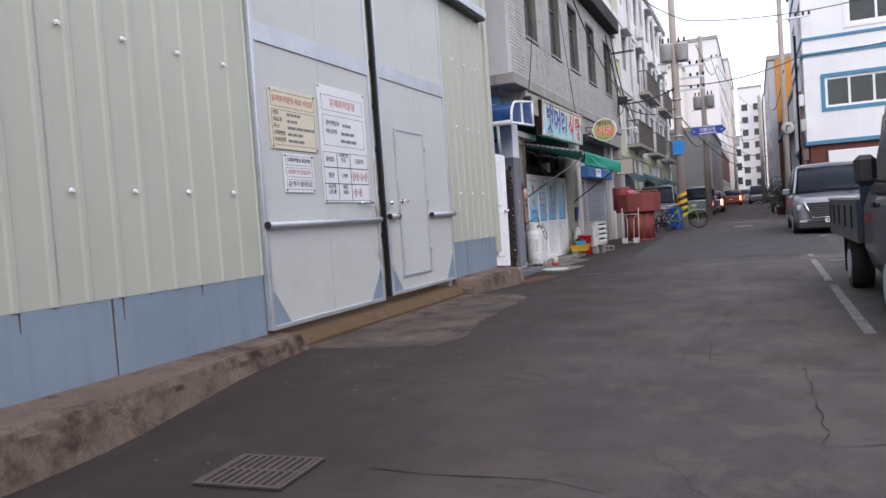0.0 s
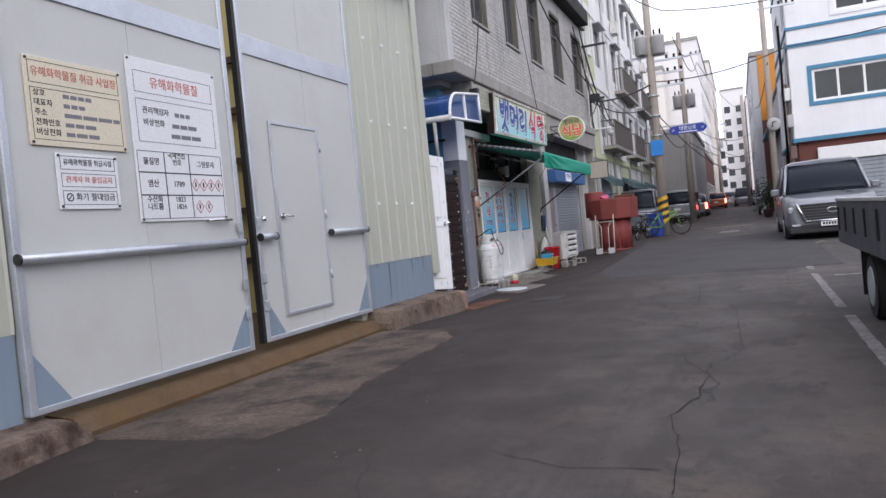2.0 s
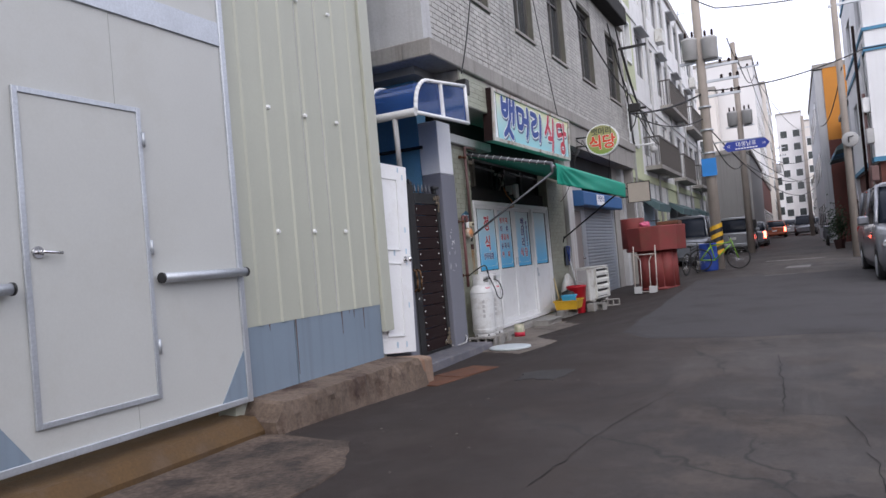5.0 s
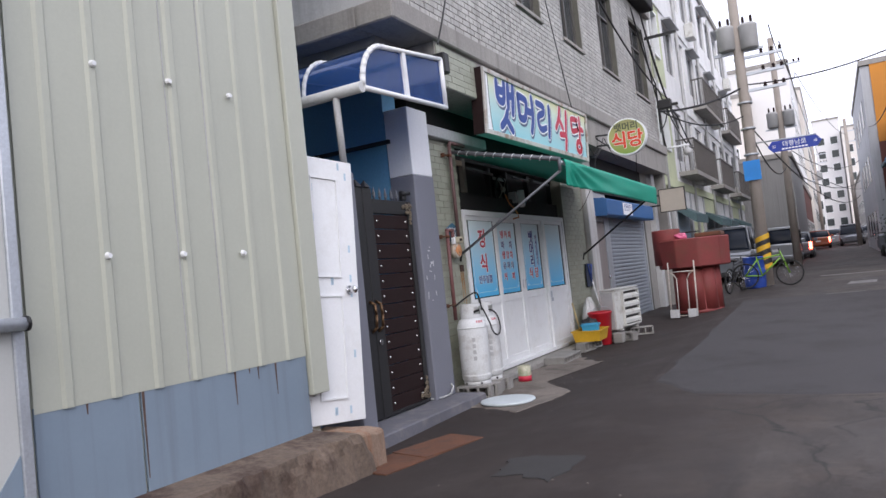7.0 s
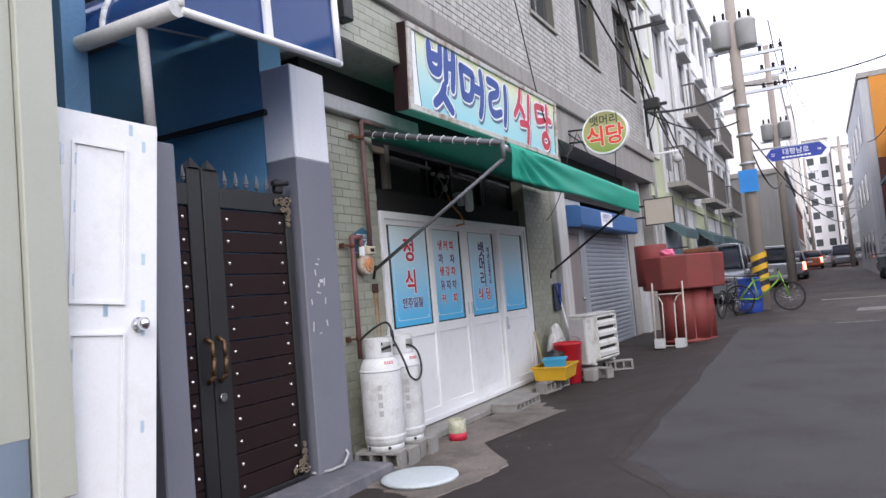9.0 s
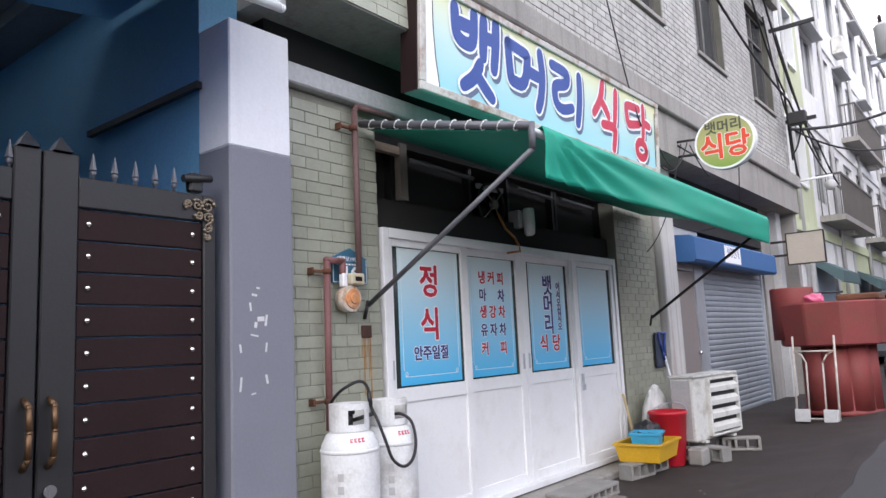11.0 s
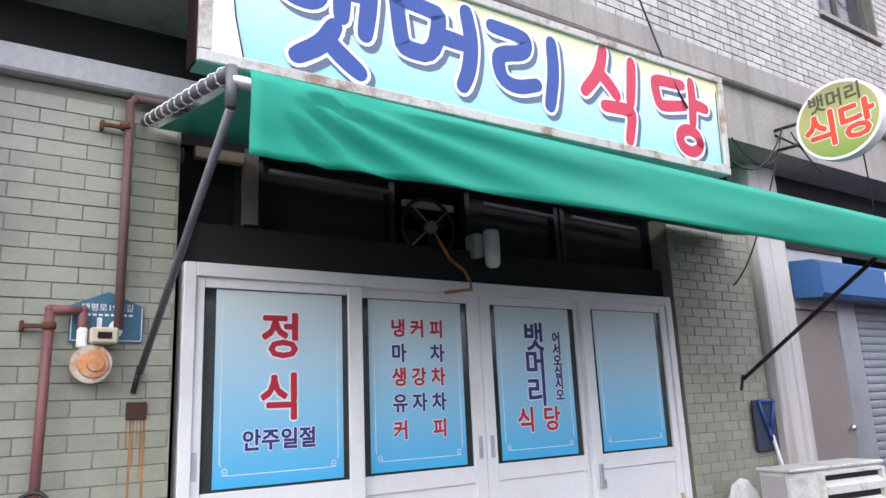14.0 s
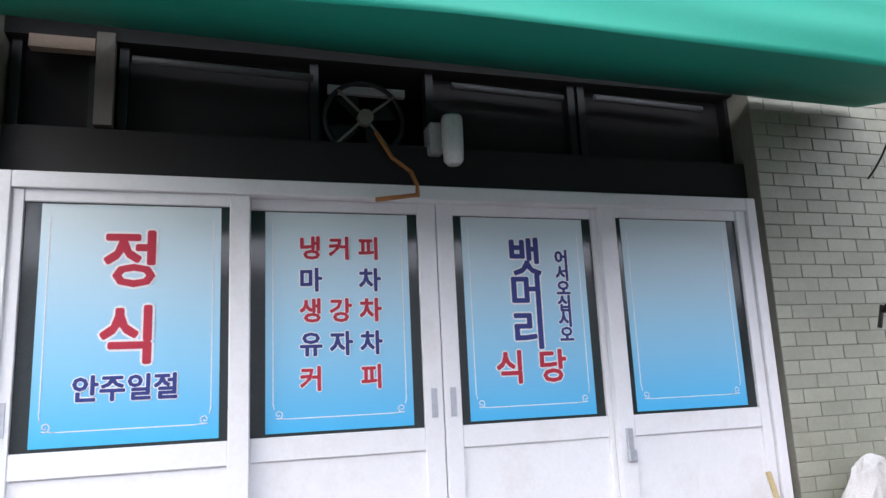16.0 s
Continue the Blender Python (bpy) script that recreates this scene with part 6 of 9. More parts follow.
# dustpan-broom on the pier, stick beside the door
broom = thing("blue_squeegee", "blue plastic squeegee with a pale handle, hung head up", "broom", pose(SX + 0.02, 20.25, 0.29, 0, 0, 0))
bm = bmesh.new()
bx(bm, 0.002, 0.03, -0.15, 0.14, 0.58, 0.98, bev=0.008)
part("dark_pad", bm, surf("dark_blue_rubber", (0.03, 0.04, 0.07), 0.7), broom)
bm = bmesh.new()
for a, b in (((0.04, -0.10, 0.97), (0.04, 0.11, 0.97)), ((0.04, -0.10, 0.97), (0.04, -0.01, 0.74)), ((0.04, 0.11, 0.97), (0.04, 0.03, 0.74)), ((0.04, -0.01, 0.76), (0.05, 0.02, 0.66))):
    tube(bm, a, b, 0.014)
part("bracket", bm, surf("blue_plastic", (0.03, 0.07, 0.30), 0.4, bump=0), broom)
bm = bmesh.new()
tube(bm, (0.05, 0.02, 0.70), (0.20, 0.10, -0.30), 0.014)
part("handle", bm, M_WHITE, broom)
stick = thing("straw_broom", "old straw broom leaning on the white door", "broom", pose(SX + 0.06, 19.10, 0.0))
bm = bmesh.new()
tube(bm, (0.0, 0.0, 0.66), (0.06, 0.07, 0.20), 0.014)
part("handle", bm, surf("pale_bamboo", (0.48, 0.38, 0.2), 0.6, bump=0.1), stick)
bm = bmesh.new()
for k in range(26):
    a = rnd.uniform(-0.05, 0.07)
    tube(bm, (0.06 + rnd.uniform(-0.01, 0.01), 0.07 + a * 0.25, 0.22), (0.085 + rnd.uniform(-0.02, 0.03), 0.09 + a, 0.0), 0.005, seg=5)
part("bristles", bm, surf("straw", (0.40, 0.27, 0.12), 0.8), stick)

# ---- shutter shop ----
shutter = thing("roller_shutter", "closed grey steel roller shutter", "shutter", pose(SX - 0.06, 22.03, 0.0))
SHW = 3.06
for k in range(28):
    z = 0.04 + 0.078 * k
    bm = bmesh.new()
    sheet(bm, [(0.0, z), (0.012, z + 0.012), (0.016, z + 0.038), (0.012, z + 0.062), (0.0, z + 0.077)], "y", 0.06, SHW - 0.06)
    bmesh.ops.rotate(bm, verts=bm.verts, matrix=Matrix.Identity(3))
    part("slat", bm, M_SHUTTER, shutter)
for a, b in ((0.0, 0.07), (SHW - 0.07, SHW)):
    box_part("guide_rail", (-0.03, 0.04, a, b, -0.05, 2.24), M_GALV, shutter)
box_part("threshold", (-0.2, 0.20, -0.1, SHW + 0.1, -0.25, 0.035), M_APRON, shutter)
hood = thing("shutter_hood", "blue cloth-covered shutter hood with a small white sign", "awning", pose(SX, 21.02, 2.13))
bm = bmesh.new()
extruded(bm, [(0.0, 0.36), (0.22, 0.34), (0.28, 0.30), (0.28, 0.03), (0.25, 0.0), (0.0, 0.02)], "y", 0.0, 3.83)
part("hood", bm, surf("blue_tarpaulin", (0.035, 0.12, 0.30), 0.55, var=0.12, bump=0.1), hood)
box_part("sign_plate", (0.281, 0.286, 1.15, 1.86, 0.05, 0.29), M_WHITEPRINT, hood, "small white name plate")
lettering("lettering", "신명전기", 0.16, M_NAVY, wall_pose(0.288, 1.505, 0.19), hood, 0.95, 0.001)
bdoor = thing("side_door", "closed brown-grey steel side door", "door", pose(SX - 0.03, 20.92, 0.0))
M_BDOOR = surf("brown_grey_door", (0.24, 0.21, 0.20), 0.55, var=0.1)
box_part("leaf", (-0.05, 0.0, 0.0, 0.82, 0.02, 2.05), M_BDOOR, bdoor, bev=0.004)
box_part("frame", (-0.06, 0.02, 0.821, 1.09, 0.0, 2.12), M_GALV, bdoor)
bm = bmesh.new()
bmesh.ops.create_uvsphere(bm, u_segments=12, v_segments=8, radius=0.03, matrix=Matrix.Translation((0.04, 0.73, 0.98)))
part("knob", bm, M_CHROME, bdoor)
box_part("wall_over_door", (SX - 0.3, SX - 0.02, 20.85, 22.02, 2.06, 2.62), M_CONCPALE, shop)
box_part("wall_by_door", (SX - 0.3, SX - 0.02, 20.85, 20.915, -0.2, 2.06), M_CONCPALE, shop)
sq = thing("blank_sign_board", "blank square projecting sign board in a dark frame", "sign", pose(-4.62, 25.55, 2.32))
box_part("board", (0.05, 0.62, -0.02, 0.02, 0.02, 0.54), surf("faded_cream_board", (0.42, 0.38, 0.32), 0.6, var=0.12), sq)
bm = bmesh.new()
for a, b, c, d in ((0.03, 0.05, 0.0, 0.56), (0.62, 0.64, 0.0, 0.56), (0.05, 0.62, 0.0, 0.02), (0.05, 0.62, 0.54, 0.56)):
    bx(bm, a, b, -0.025, 0.025, c, d)
bx(bm, -0.22, 0.03, -0.015, 0.015, 0.16, 0.2)
bx(bm, -0.22, 0.03, -0.015, 0.015, 0.40, 0.44)
part("frame", bm, M_BLACK, sq)

# ---- red steel tank, hand truck, barrel, bicycles ----
tank = thing("red_steel_tank", "red-oxide painted steel tank with a wide head on a column", "tank", pose(-3.58, 23.2, ground_z(-3.58, 23.2) + 0.01))
bm = bmesh.new()
lathe(bm, [(0.50, 0.0), (0.50, 0.05), (0.44, 0.07), (0.43, 0.95)], seg=28)
part("column", bm, M_RUSTRED, tank)
for w in (-2.2, -1.45, -0.7, 0.05, 0.8):
    bm = bmesh.new()
    c = (0.30 * math.cos(w), 0.30 * math.sin(w), 0)
    lathe(bm, [(0.19, 0.03), (0.19, 0.93)], c, seg=16)
    part("column_lobe", bm, M_RUSTRED, tank)
bm = bmesh.new()
bmesh.ops.create_cone(bm, cap_ends=True, segments=10, radius1=0.70, radius2=0.72, depth=0.58, matrix=Matrix.Translation((0.0, 0.05, 1.20)) @ Matrix.Rotation(radians(18), 4, "Z"))
bmesh.ops.bevel(bm, geom=list(bm.edges), offset=0.02, segments=1, affect="EDGES")
part("head", bm, M_RUSTRED, tank)
bm = bmesh.new()
lathe(bm, [(0.27, 1.0), (0.28, 1.0), (0.28, 1.70), (0.27, 1.72), (0.25, 1.70), (0.25, 1.3)], (-0.46, -0.12, 0), seg=26)
part("drum", bm, M_RUSTRED, tank, "open red steel drum")
bm = bmesh.new()
bx(bm, 0.12, 0.62, -0.3, 0.3, 1.49, 1.58, bev=0.02)
part("lid", bm, M_RUST, tank, "rusty brown cover")
bm = bmesh.new()
pipe(bm, [(-0.15, -0.2, 1.5), (-0.15, -0.2, 1.62), (0.2, -0.2, 1.62)], 0.015, seg=6)
part("handle", bm, M_BLACK, tank)
pink = thing("pink_bag", "crumpled pink plastic bag lying on the red tank", "bag", pose(-3.72, 22.95, ground_z(-3.58, 23.2) + 1.50))
bm = bmesh.new()
bmesh.ops.create_icosphere(bm, subdivisions=3, radius=0.11)
for v in bm.verts:
    q = v.co.copy()
    v.co = Vector((q.x * 1.2, q.y, max(-0.01, q.z * 0.7 + 0.05))) * (1 + 0.3 * noise.noise(q * 14))
part("bag", bm, surf("pink_plastic", (0.62, 0.13, 0.24), 0.5, var=0.2, scale=8, bump=0.1), pink)
htruck = thing("hand_truck", "rusty white steel-tube hand truck leaning on the tank", "hand truck", pose(-3.72, 22.36, ground_z(-3.7, 22.36), -7, 0, -4))
bm = bmesh.new()
for s in (-1, 1):
    pipe(bm, [(s * 0.25, 0, 0.02), (s * 0.25, 0, 1.10)], 0.014, seg=8)
    pipe(bm, [(s * 0.10, 0, 0.02), (s * 0.10, 0, 0.75), (s * 0.15, 0, 0.85), (s * 0.23, 0, 0.90)], 0.011, seg=8)
for z in (0.90, 0.04):
    pipe(bm, [(-0.25, 0, z), (0.25, 0, z)], 0.012, seg=8)
part("frame", bm, surf("chipped_white_tube", (0.48, 0.44, 0.40), 0.6, var=0.2, dirt=(0.25, 0.12, 0.06), dirt_amount=0.6, dirt_scale=10), htruck)
for s in (-1, 1):
    box_part("toe_plate", (s * 0.17 - 0.08, s * 0.17 + 0.08, -0.10, 0.0, 0.0, 0.16), M_CONCPALE, htruck, bev=0.006)

barrel = thing("blue_barrel", "blue plastic barrel standing by the pole", "barrel", pose(-2.95, 28.3, ground_z(-2.95, 28.3)))
bm = bmesh.new()
lathe(bm, [(0.24, 0.0), (0.25, 0.02), (0.265, 0.22), (0.255, 0.25), (0.268, 0.28), (0.268, 0.5), (0.255, 0.53), (0.265, 0.56), (0.25, 0.78), (0.26, 0.80), (0.25, 0.82), (0.22, 0.80)], seg=28)
part("shell", bm, surf("royal_blue_plastic", (0.02, 0.06, 0.32), 0.45, var=0.12, bump=0.04), barrel)


def bicycle(m, colour, label):
    b = thing("bicycle", label, "bicycle", m, group="bicycles by the pole")
    for cx in (-0.52, 0.52):
        bm1 = bmesh.new()
        ring1 = [(cx + 0.31 * math.cos(w), 0, 0.33 + 0.31 * math.sin(w)) for w in [k * math.pi / 14 for k in range(28)]]
        for p, q in zip(ring1, ring1[1:] + ring1[:1]):
            tube(bm1, p, q, 0.022, seg=6)
        wh = part("wheel", bm1, M_TYRE, b)
        bm1 = bmesh.new()
        for k in range(12):
            w = k * math.pi / 6
            tube(bm1, (cx, 0, 0.33), (cx + 0.29 * math.cos(w), 0, 0.33 + 0.29 * math.sin(w)), 0.003, seg=4)
        part("spokes", bm1, M_CHROME, wh)
    bm1 = bmesh.new()
    for a, c in (((-0.52, 0, 0.33), (-0.12, 0, 0.30)), ((-0.12, 0, 0.30), (-0.22, 0, 0.82)), ((-0.12, 0, 0.30), (0.34, 0, 0.72)), ((-0.20, 0, 0.72), (0.34, 0, 0.80)), ((-0.52, 0, 0.33), (-0.20, 0, 0.72)), ((0.52, 0, 0.33), (0.34, 0, 0.90))):
        tube(bm1, a, c, 0.018, seg=8)
    part("frame", bm1, surf("bicycle_paint", colour, 0.4, bump=0), b)
    bm1 = bmesh.new()
    tube(bm1, (0.33, -0.28, 0.95), (0.33, 0.28, 0.95), 0.014, seg=8)
    tube(bm1, (0.34, 0, 0.88), (0.33, 0, 0.96), 0.014, seg=8)
    part("handlebar", bm1, M_BLACK, b)
    bm1 = bmesh.new()
    bx(bm1, -0.34, -0.10, -0.07, 0.07, 0.82, 0.88, bev=0.025)
    part("saddle", bm1, M_BLACK, b)
    return b


bicycle(pose(-2.62, 27.95, ground_z(-2.62, 27.95), 0, 0, 3), (0.16, 0.34, 0.03), "green mountain bicycle leaning by the barrel")
bicycle(pose(-3.42, 28.1, ground_z(-3.42, 28.1), 6, 0, 78), (0.03, 0.03, 0.035), "black bicycle parked beside the barrel")

# ---- on the ground ----
drain = thing("drain_grate", "rusty dark cast-iron drain grate with two rows of slots", "grate", pose(-2.36, 2.52, ground_z(-2.36, 2.52) + 0.012, 0, 0, 4), kind="")
box_part("plate", (-0.235, 0.235, -0.20, 0.20, -0.03, -0.004), M_DARK, drain)
M_IRON = surf("rusted_cast_iron", (0.075, 0.058, 0.05), 0.85, var=0.3, scale=5, bump=0.4)
for a, b in ((-0.235, -0.215), (0.215, 0.235)):
    box_part("side_bar", (a, b, -0.20, 0.20, -0.004, 0.006), M_IRON, drain, bev=0.002)
for c in (-0.20, -0.012, 0.18):
    box_part("cross_bar", (-0.214, 0.214, c, c + 0.022, -0.004, 0.006), M_IRON, drain, bev=0.002)
for k in range(10):
    x = -0.214 + 0.0445 * k
    for c, d in ((-0.177, -0.013), (0.011, 0.179)):
        box_part("slot_bar", (x, x + 0.022, c, d, -0.004, 0.005), M_IRON, drain)
for x0, x1, y0, y1, rz in ((-0.20, 0.20, -0.28, 0.28, -12), (-0.17, 0.22, -0.36, 0.30, -16)):
    k = 0 if rz == -12 else 1
    pl = thing("rusty_cover_plate", "rusty steel cover plate lying on the road edge", "plate", pose((-4.08, -3.98)[k], (12.45, 12.98)[k], ground_z(-4.03, 12.7) + 0.01 + 0.008 * k, 0, 0, rz), group="rusty cover plates")
    box_part("plate", (x0, x1, y0, y1, -0.02, 0.006), M_RUST, pl, bev=0.003)
patch("dark_patch", [(-3.02, 11.85), (-2.55, 11.75), (-2.55, 12.25), (-3.0, 12.35)], surf("dark_iron_cover", (0.03, 0.028, 0.028), 0.8, bump=0.4), "dark iron manhole cover set in the road", "manhole", lift=0.006)
patch("pale_patch", [(-4.68, 14.75), (-3.75, 14.2), (-3.62, 14.95), (-4.1, 15.7), (-3.95, 17.3), (-4.65, 18.1)], surf("pale_cement_patch", (0.175, 0.150, 0.130), 0.95, var=0.35, scale=2, gvar=0.3, bump=0.5, dirt=(0.060, 0.048, 0.042), dirt_amount=0.9, dirt_scale=1.8), "pale worn cement patch before the restaurant", "pavement", lift=0.008, ragged=1.9)
patch("asphalt_patch", [(-2.64, 14.8), (-2.2, 14.2), (-1.2, 14.1), (1.2, 14.3), (1.3, 24.5), (-2.82, 24.0)], surf("newer_dark_asphalt", (0.047, 0.043, 0.045), 0.9, var=0.3, scale=1.3, grain=120, gvar=0.35, bump=0.4, dirt=(0.026, 0.022, 0.022), dirt_amount=0.7, dirt_scale=1.1), "darker square of relaid asphalt", "road", lift=0.008, ragged=0.35)
for pts in ([(0.58, 6.3), (0.67, 6.3), (0.70, 9.6), (0.61, 9.6)], [(0.61, 10.1), (0.70, 10.1), (0.72, 13.2), (0.63, 13.2)], [(0.65, 13.8), (0.74, 13.8), (0.78, 15.6), (0.69, 15.6)], [(0.88, 12.8), (1.9, 12.85), (1.9, 12.95), (0.88, 12.9)], [(1.02, 18.5), (1.1, 18.5), (1.45, 19.7), (1.37, 19.7)], [(-1.3, 23.8), (-0.6, 23.9), (-0.6, 24.3), (-1.3, 24.2)], [(-1.5, 31.0), (0.2, 31.1), (0.2, 31.4), (-1.5, 31.3)], [(-0.9, 26.6), (-0.3, 26.7), (-0.25, 27.6), (-0.8, 27.5)]):
    patch("road_marking", pts, M_PAINTWHITE, "worn white painted line on the asphalt", "road marking", lift=0.005, ragged=0.12)


def road_crack(pts, width=0.008, material=None, label="dark wandering crack in the asphalt", name="road_crack", category="crack"):
    """A wandering line: a thin band laid on the road."""
    bmc = bmesh.new()
    line = []
    for (xa, ya), (xb, yb) in zip(pts, pts[1:]):
        n = max(2, int(math.hypot(xb - xa, yb - ya) / 0.06))
        for k in range(n):
            f = k / n
            px, py = xa + (xb - xa) * f, ya + (yb - ya) * f
            line.append(Vector((px + 0.035 * noise.noise((px * 5, py * 5, 2.0)) + 0.012 * noise.noise((px * 21, py * 21, 4.0)), py + 0.035 * noise.noise((px * 5, py * 5, 9.0)), 0)))
    prev = None
    for i, p in enumerate(line):
        d = (line[min(i + 1, len(line) - 1)] - line[max(i - 1, 0)]).normalized()
        s = Vector((-d.y, d.x, 0)) * width * (0.35 + 0.65 * abs(noise.noise((p.x * 7, p.y * 7, 0.5)) * 2)) * 0.5
        a, b = p + s, p - s
        row = [bmc.verts.new((q.x, q.y, ground_z(q.x, q.y) + 0.0045)) for q in (a, b)]
        if prev:
            bmc.faces.new((prev[0], prev[1], row[1], row[0]))
        prev = row
    return tagged(part(name, bmc, material or M_CRACK), label, category, kind="structure")


M_CRACK = surf("crack_shadow_dirt", (0.012, 0.011, 0.011), 1.0, bump=0)
for pts in ([(-0.66, 7.98), (-0.62, 7.73), (-0.45, 7.3), (-0.48, 6.75), (-0.6, 6.3), (-0.56, 5.92), (-0.52, 5.45), (-0.5, 5.1)], [(-1.5, 7.9), (-1.15, 8.0), (-0.62, 8.05), (-0.2, 8.15)], [(-0.3, 9.85), (-0.27, 9.0), (-0.24, 8.16)], [(-0.77, 12.87), (-0.72, 11.6), (-0.70, 10.64), (-0.34, 10.6), (-0.29, 9.9)], [(0.08, 5.0), (0.09, 3.35), (0.46, 3.49), (0.9, 3.5)], [(-1.86, 2.69), (-1.58, 2.66), (-1.04, 2.71), (-0.7, 2.6)], [(-1.46, 11.34), (-1.72, 10.2), (-1.85, 9.0)], [(-1.42, 5.6), (-1.0, 5.42), (-0.52, 5.45)], [(-2.72, 14.8), (-2.8, 17.4), (-2.88, 20.22)], [(-2.70, 14.75), (-2.22, 14.12), (-1.15, 14.02), (0.6, 14.15)], [(-2.0, 11.0), (-1.7, 11.3), (-1.3, 11.2)], [(0.3, 12.0), (0.35, 13.5), (0.2, 15.5)]):
    road_crack(pts)

bm = bmesh.new()
for k in range(90):
    x, y = rnd.uniform(-3.75, -2.1), rnd.uniform(1.6, 12.0)
    if rnd.random() < 0.35:
        x, y = rnd.uniform(-4.3, -3.3), rnd.uniform(14.0, 19.5)
    r = rnd.uniform(0.004, 0.011)
    bmesh.ops.create_icosphere(bm, subdivisions=1, radius=r, matrix=Matrix.Translation((x, y, ground_z(x, y) + 0.3 * r)) @ Matrix.Rotation(rnd.uniform(0, 3), 4, "Z") @ Matrix.Diagonal((1.3, 0.9, 0.6, 1)))
tagged(part("grit", bm, surf("pale_grit", (0.12, 0.105, 0.095), 0.95, var=0.3, per_island=0.4, bump=0.2)), "scattered pale grit along the gutter", "grit", kind="stuff")

# ---- notices on the gate ----
M_NOTICE = surf("white_notice_board", (0.72, 0.73, 0.75), 0.5, var=0.05, bump=0.02)
M_CREAMNOTICE = surf("cream_notice_board", (0.66, 0.60, 0.46), 0.5, var=0.06, bump=0.02)
M_FAINTINK = surf("faint_ink", (0.17, 0.17, 0.19), 0.6, bump=0)
M_INK = surf("black_ink", (0.03, 0.03, 0.035), 0.6, bump=0)
M_FADEDRED = surf("faded_red_ink", (0.50, 0.16, 0.12), 0.6, bump=0)
NX = WX + 0.004


def notice(y0, y1, z0, z1, material, label):
    nb = thing("notice_board", label, "notice", Matrix.Translation((NX, y0, z0)), group="notices on the gate")
    box_part("board", (-0.006, 0.006, 0.0, y1 - y0, 0.0, z1 - z0), material, nb, bev=0.002)
    for a in (0.02, y1 - y0 - 0.02):
        for c in (0.02, z1 - z0 - 0.02):
            bm1 = bmesh.new()
            tube(bm1, (0.006, a, c), (0.012, a, c), 0.010, seg=10)
            part("bolt", bm1, M_BLACK, nb)
    return nb


def lines(nb, rects, material=None, t=0.004, name="ruled_box"):
    for a, b, c, d in rects:
        bm1 = bmesh.new()
        for p in ((a, b, c, c + t), (a, b, d - t, d), (a, a + t, c + t, d - t), (b - t, b, c + t, d - t)):
            bx(bm1, 0.0062, 0.0072, *p)
        part(name, bm1, material or M_INK, nb)


def bars(nb, y, z, widths, h=0.024, material=None):
    bm1 = bmesh.new()
    for w in widths:
        bx(bm1, 0.0062, 0.0072, y, y + w, z - h / 2, z + h / 2)
        y += w + 0.012
    part("unreadable_writing", bm1, material or M_FAINTINK, nb)


def word(nb, body, size, y, z, material=None, align="LEFT", stretch=1.0):
    lettering("writing", body, size, material or M_INK, wall_pose(0.0074, y, z), nb, stretch, 0.0006, align, bold=size * 0.01)


na = notice(5.59, 6.39, 1.955, 2.555, M_CREAMNOTICE, "cream hazard notice with red heading bolted to the gate")
lines(na, [(0.03, 0.77, 0.42, 0.57), (0.03, 0.77, 0.04, 0.39)])
word(na, "유해화학물질 취급 사업장", 0.072, 0.40, 0.495, M_FADEDRED, "CENTER", 0.92)
for k, (t, ws) in enumerate((("상호", (0.05, 0.05, 0.05, 0.05)), ("대표자", (0.05, 0.05, 0.05)), ("주소", (0.14, 0.12, 0.12, 0.06)), ("전화번호", (0.07, 0.07, 0.09)), ("비상전화", (0.07, 0.09, 0.09)))):
    word(na, t, 0.052, 0.05, 0.355 - 0.066 * k)
    bars(na, 0.28, 0.352 - 0.066 * k, ws, 0.028)
nc = notice(5.76, 6.28, 1.525, 1.915, M_NOTICE, "small white rule notice bolted to the gate")
lines(nc, [(0.03, 0.49, 0.275, 0.37), (0.03, 0.49, 0.155, 0.25), (0.03, 0.49, 0.03, 0.13)])
word(nc, "유해화학물질 취급시설", 0.048, 0.26, 0.325, None, "CENTER", 0.9)
word(nc, "관계자 외 출입금지", 0.05, 0.26, 0.205, M_FADEDRED, "CENTER")
word(nc, "화기 절대엄금", 0.058, 0.30, 0.083, None, "CENTER")
bm = bmesh.new()
ring = [(0.0068, 0.085 + 0.026 * math.cos(w), 0.083 + 0.026 * math.sin(w)) for w in [k * math.pi / 8 for k in range(16)]]
for p, q in zip(ring, ring[1:] + ring[:1]):
    tube(bm, p, q, 0.004, seg=4)
tube(bm, (0.0068, 0.067, 0.065), (0.0068, 0.103, 0.101), 0.004, seg=4)
part("no_fire_mark", bm, M_INK, nc)
nd = notice(6.46, 7.46, 1.42, 2.71, M_NOTICE, "large white chemical notice with a ruled table bolted to the gate")
lines(nd, [(0.06, 0.94, 1.02, 1.19), (0.06, 0.94, 0.63, 0.97)])
word(nd, "유해화학물질", 0.10, 0.50, 1.105, M_FADEDRED, "CENTER")
word(nd, "관리책임자", 0.062, 0.12, 0.88)
bars(nd, 0.47, 0.875, (0.05, 0.05, 0.05), 0.034)
word(nd, "비상전화", 0.062, 0.12, 0.785)
bars(nd, 0.43, 0.78, (0.08, 0.08, 0.10), 0.034)
bars(nd, 0.41, 0.695, (0.10, 0.11, 0.11), 0.034)
for ya, yb in ((0.02, 0.30), (0.30, 0.58), (0.58, 0.98)):
    lines(nd, [(ya, yb, 0.02, 0.21), (ya, yb, 0.21, 0.39), (ya, yb, 0.39, 0.56)], t=0.005)
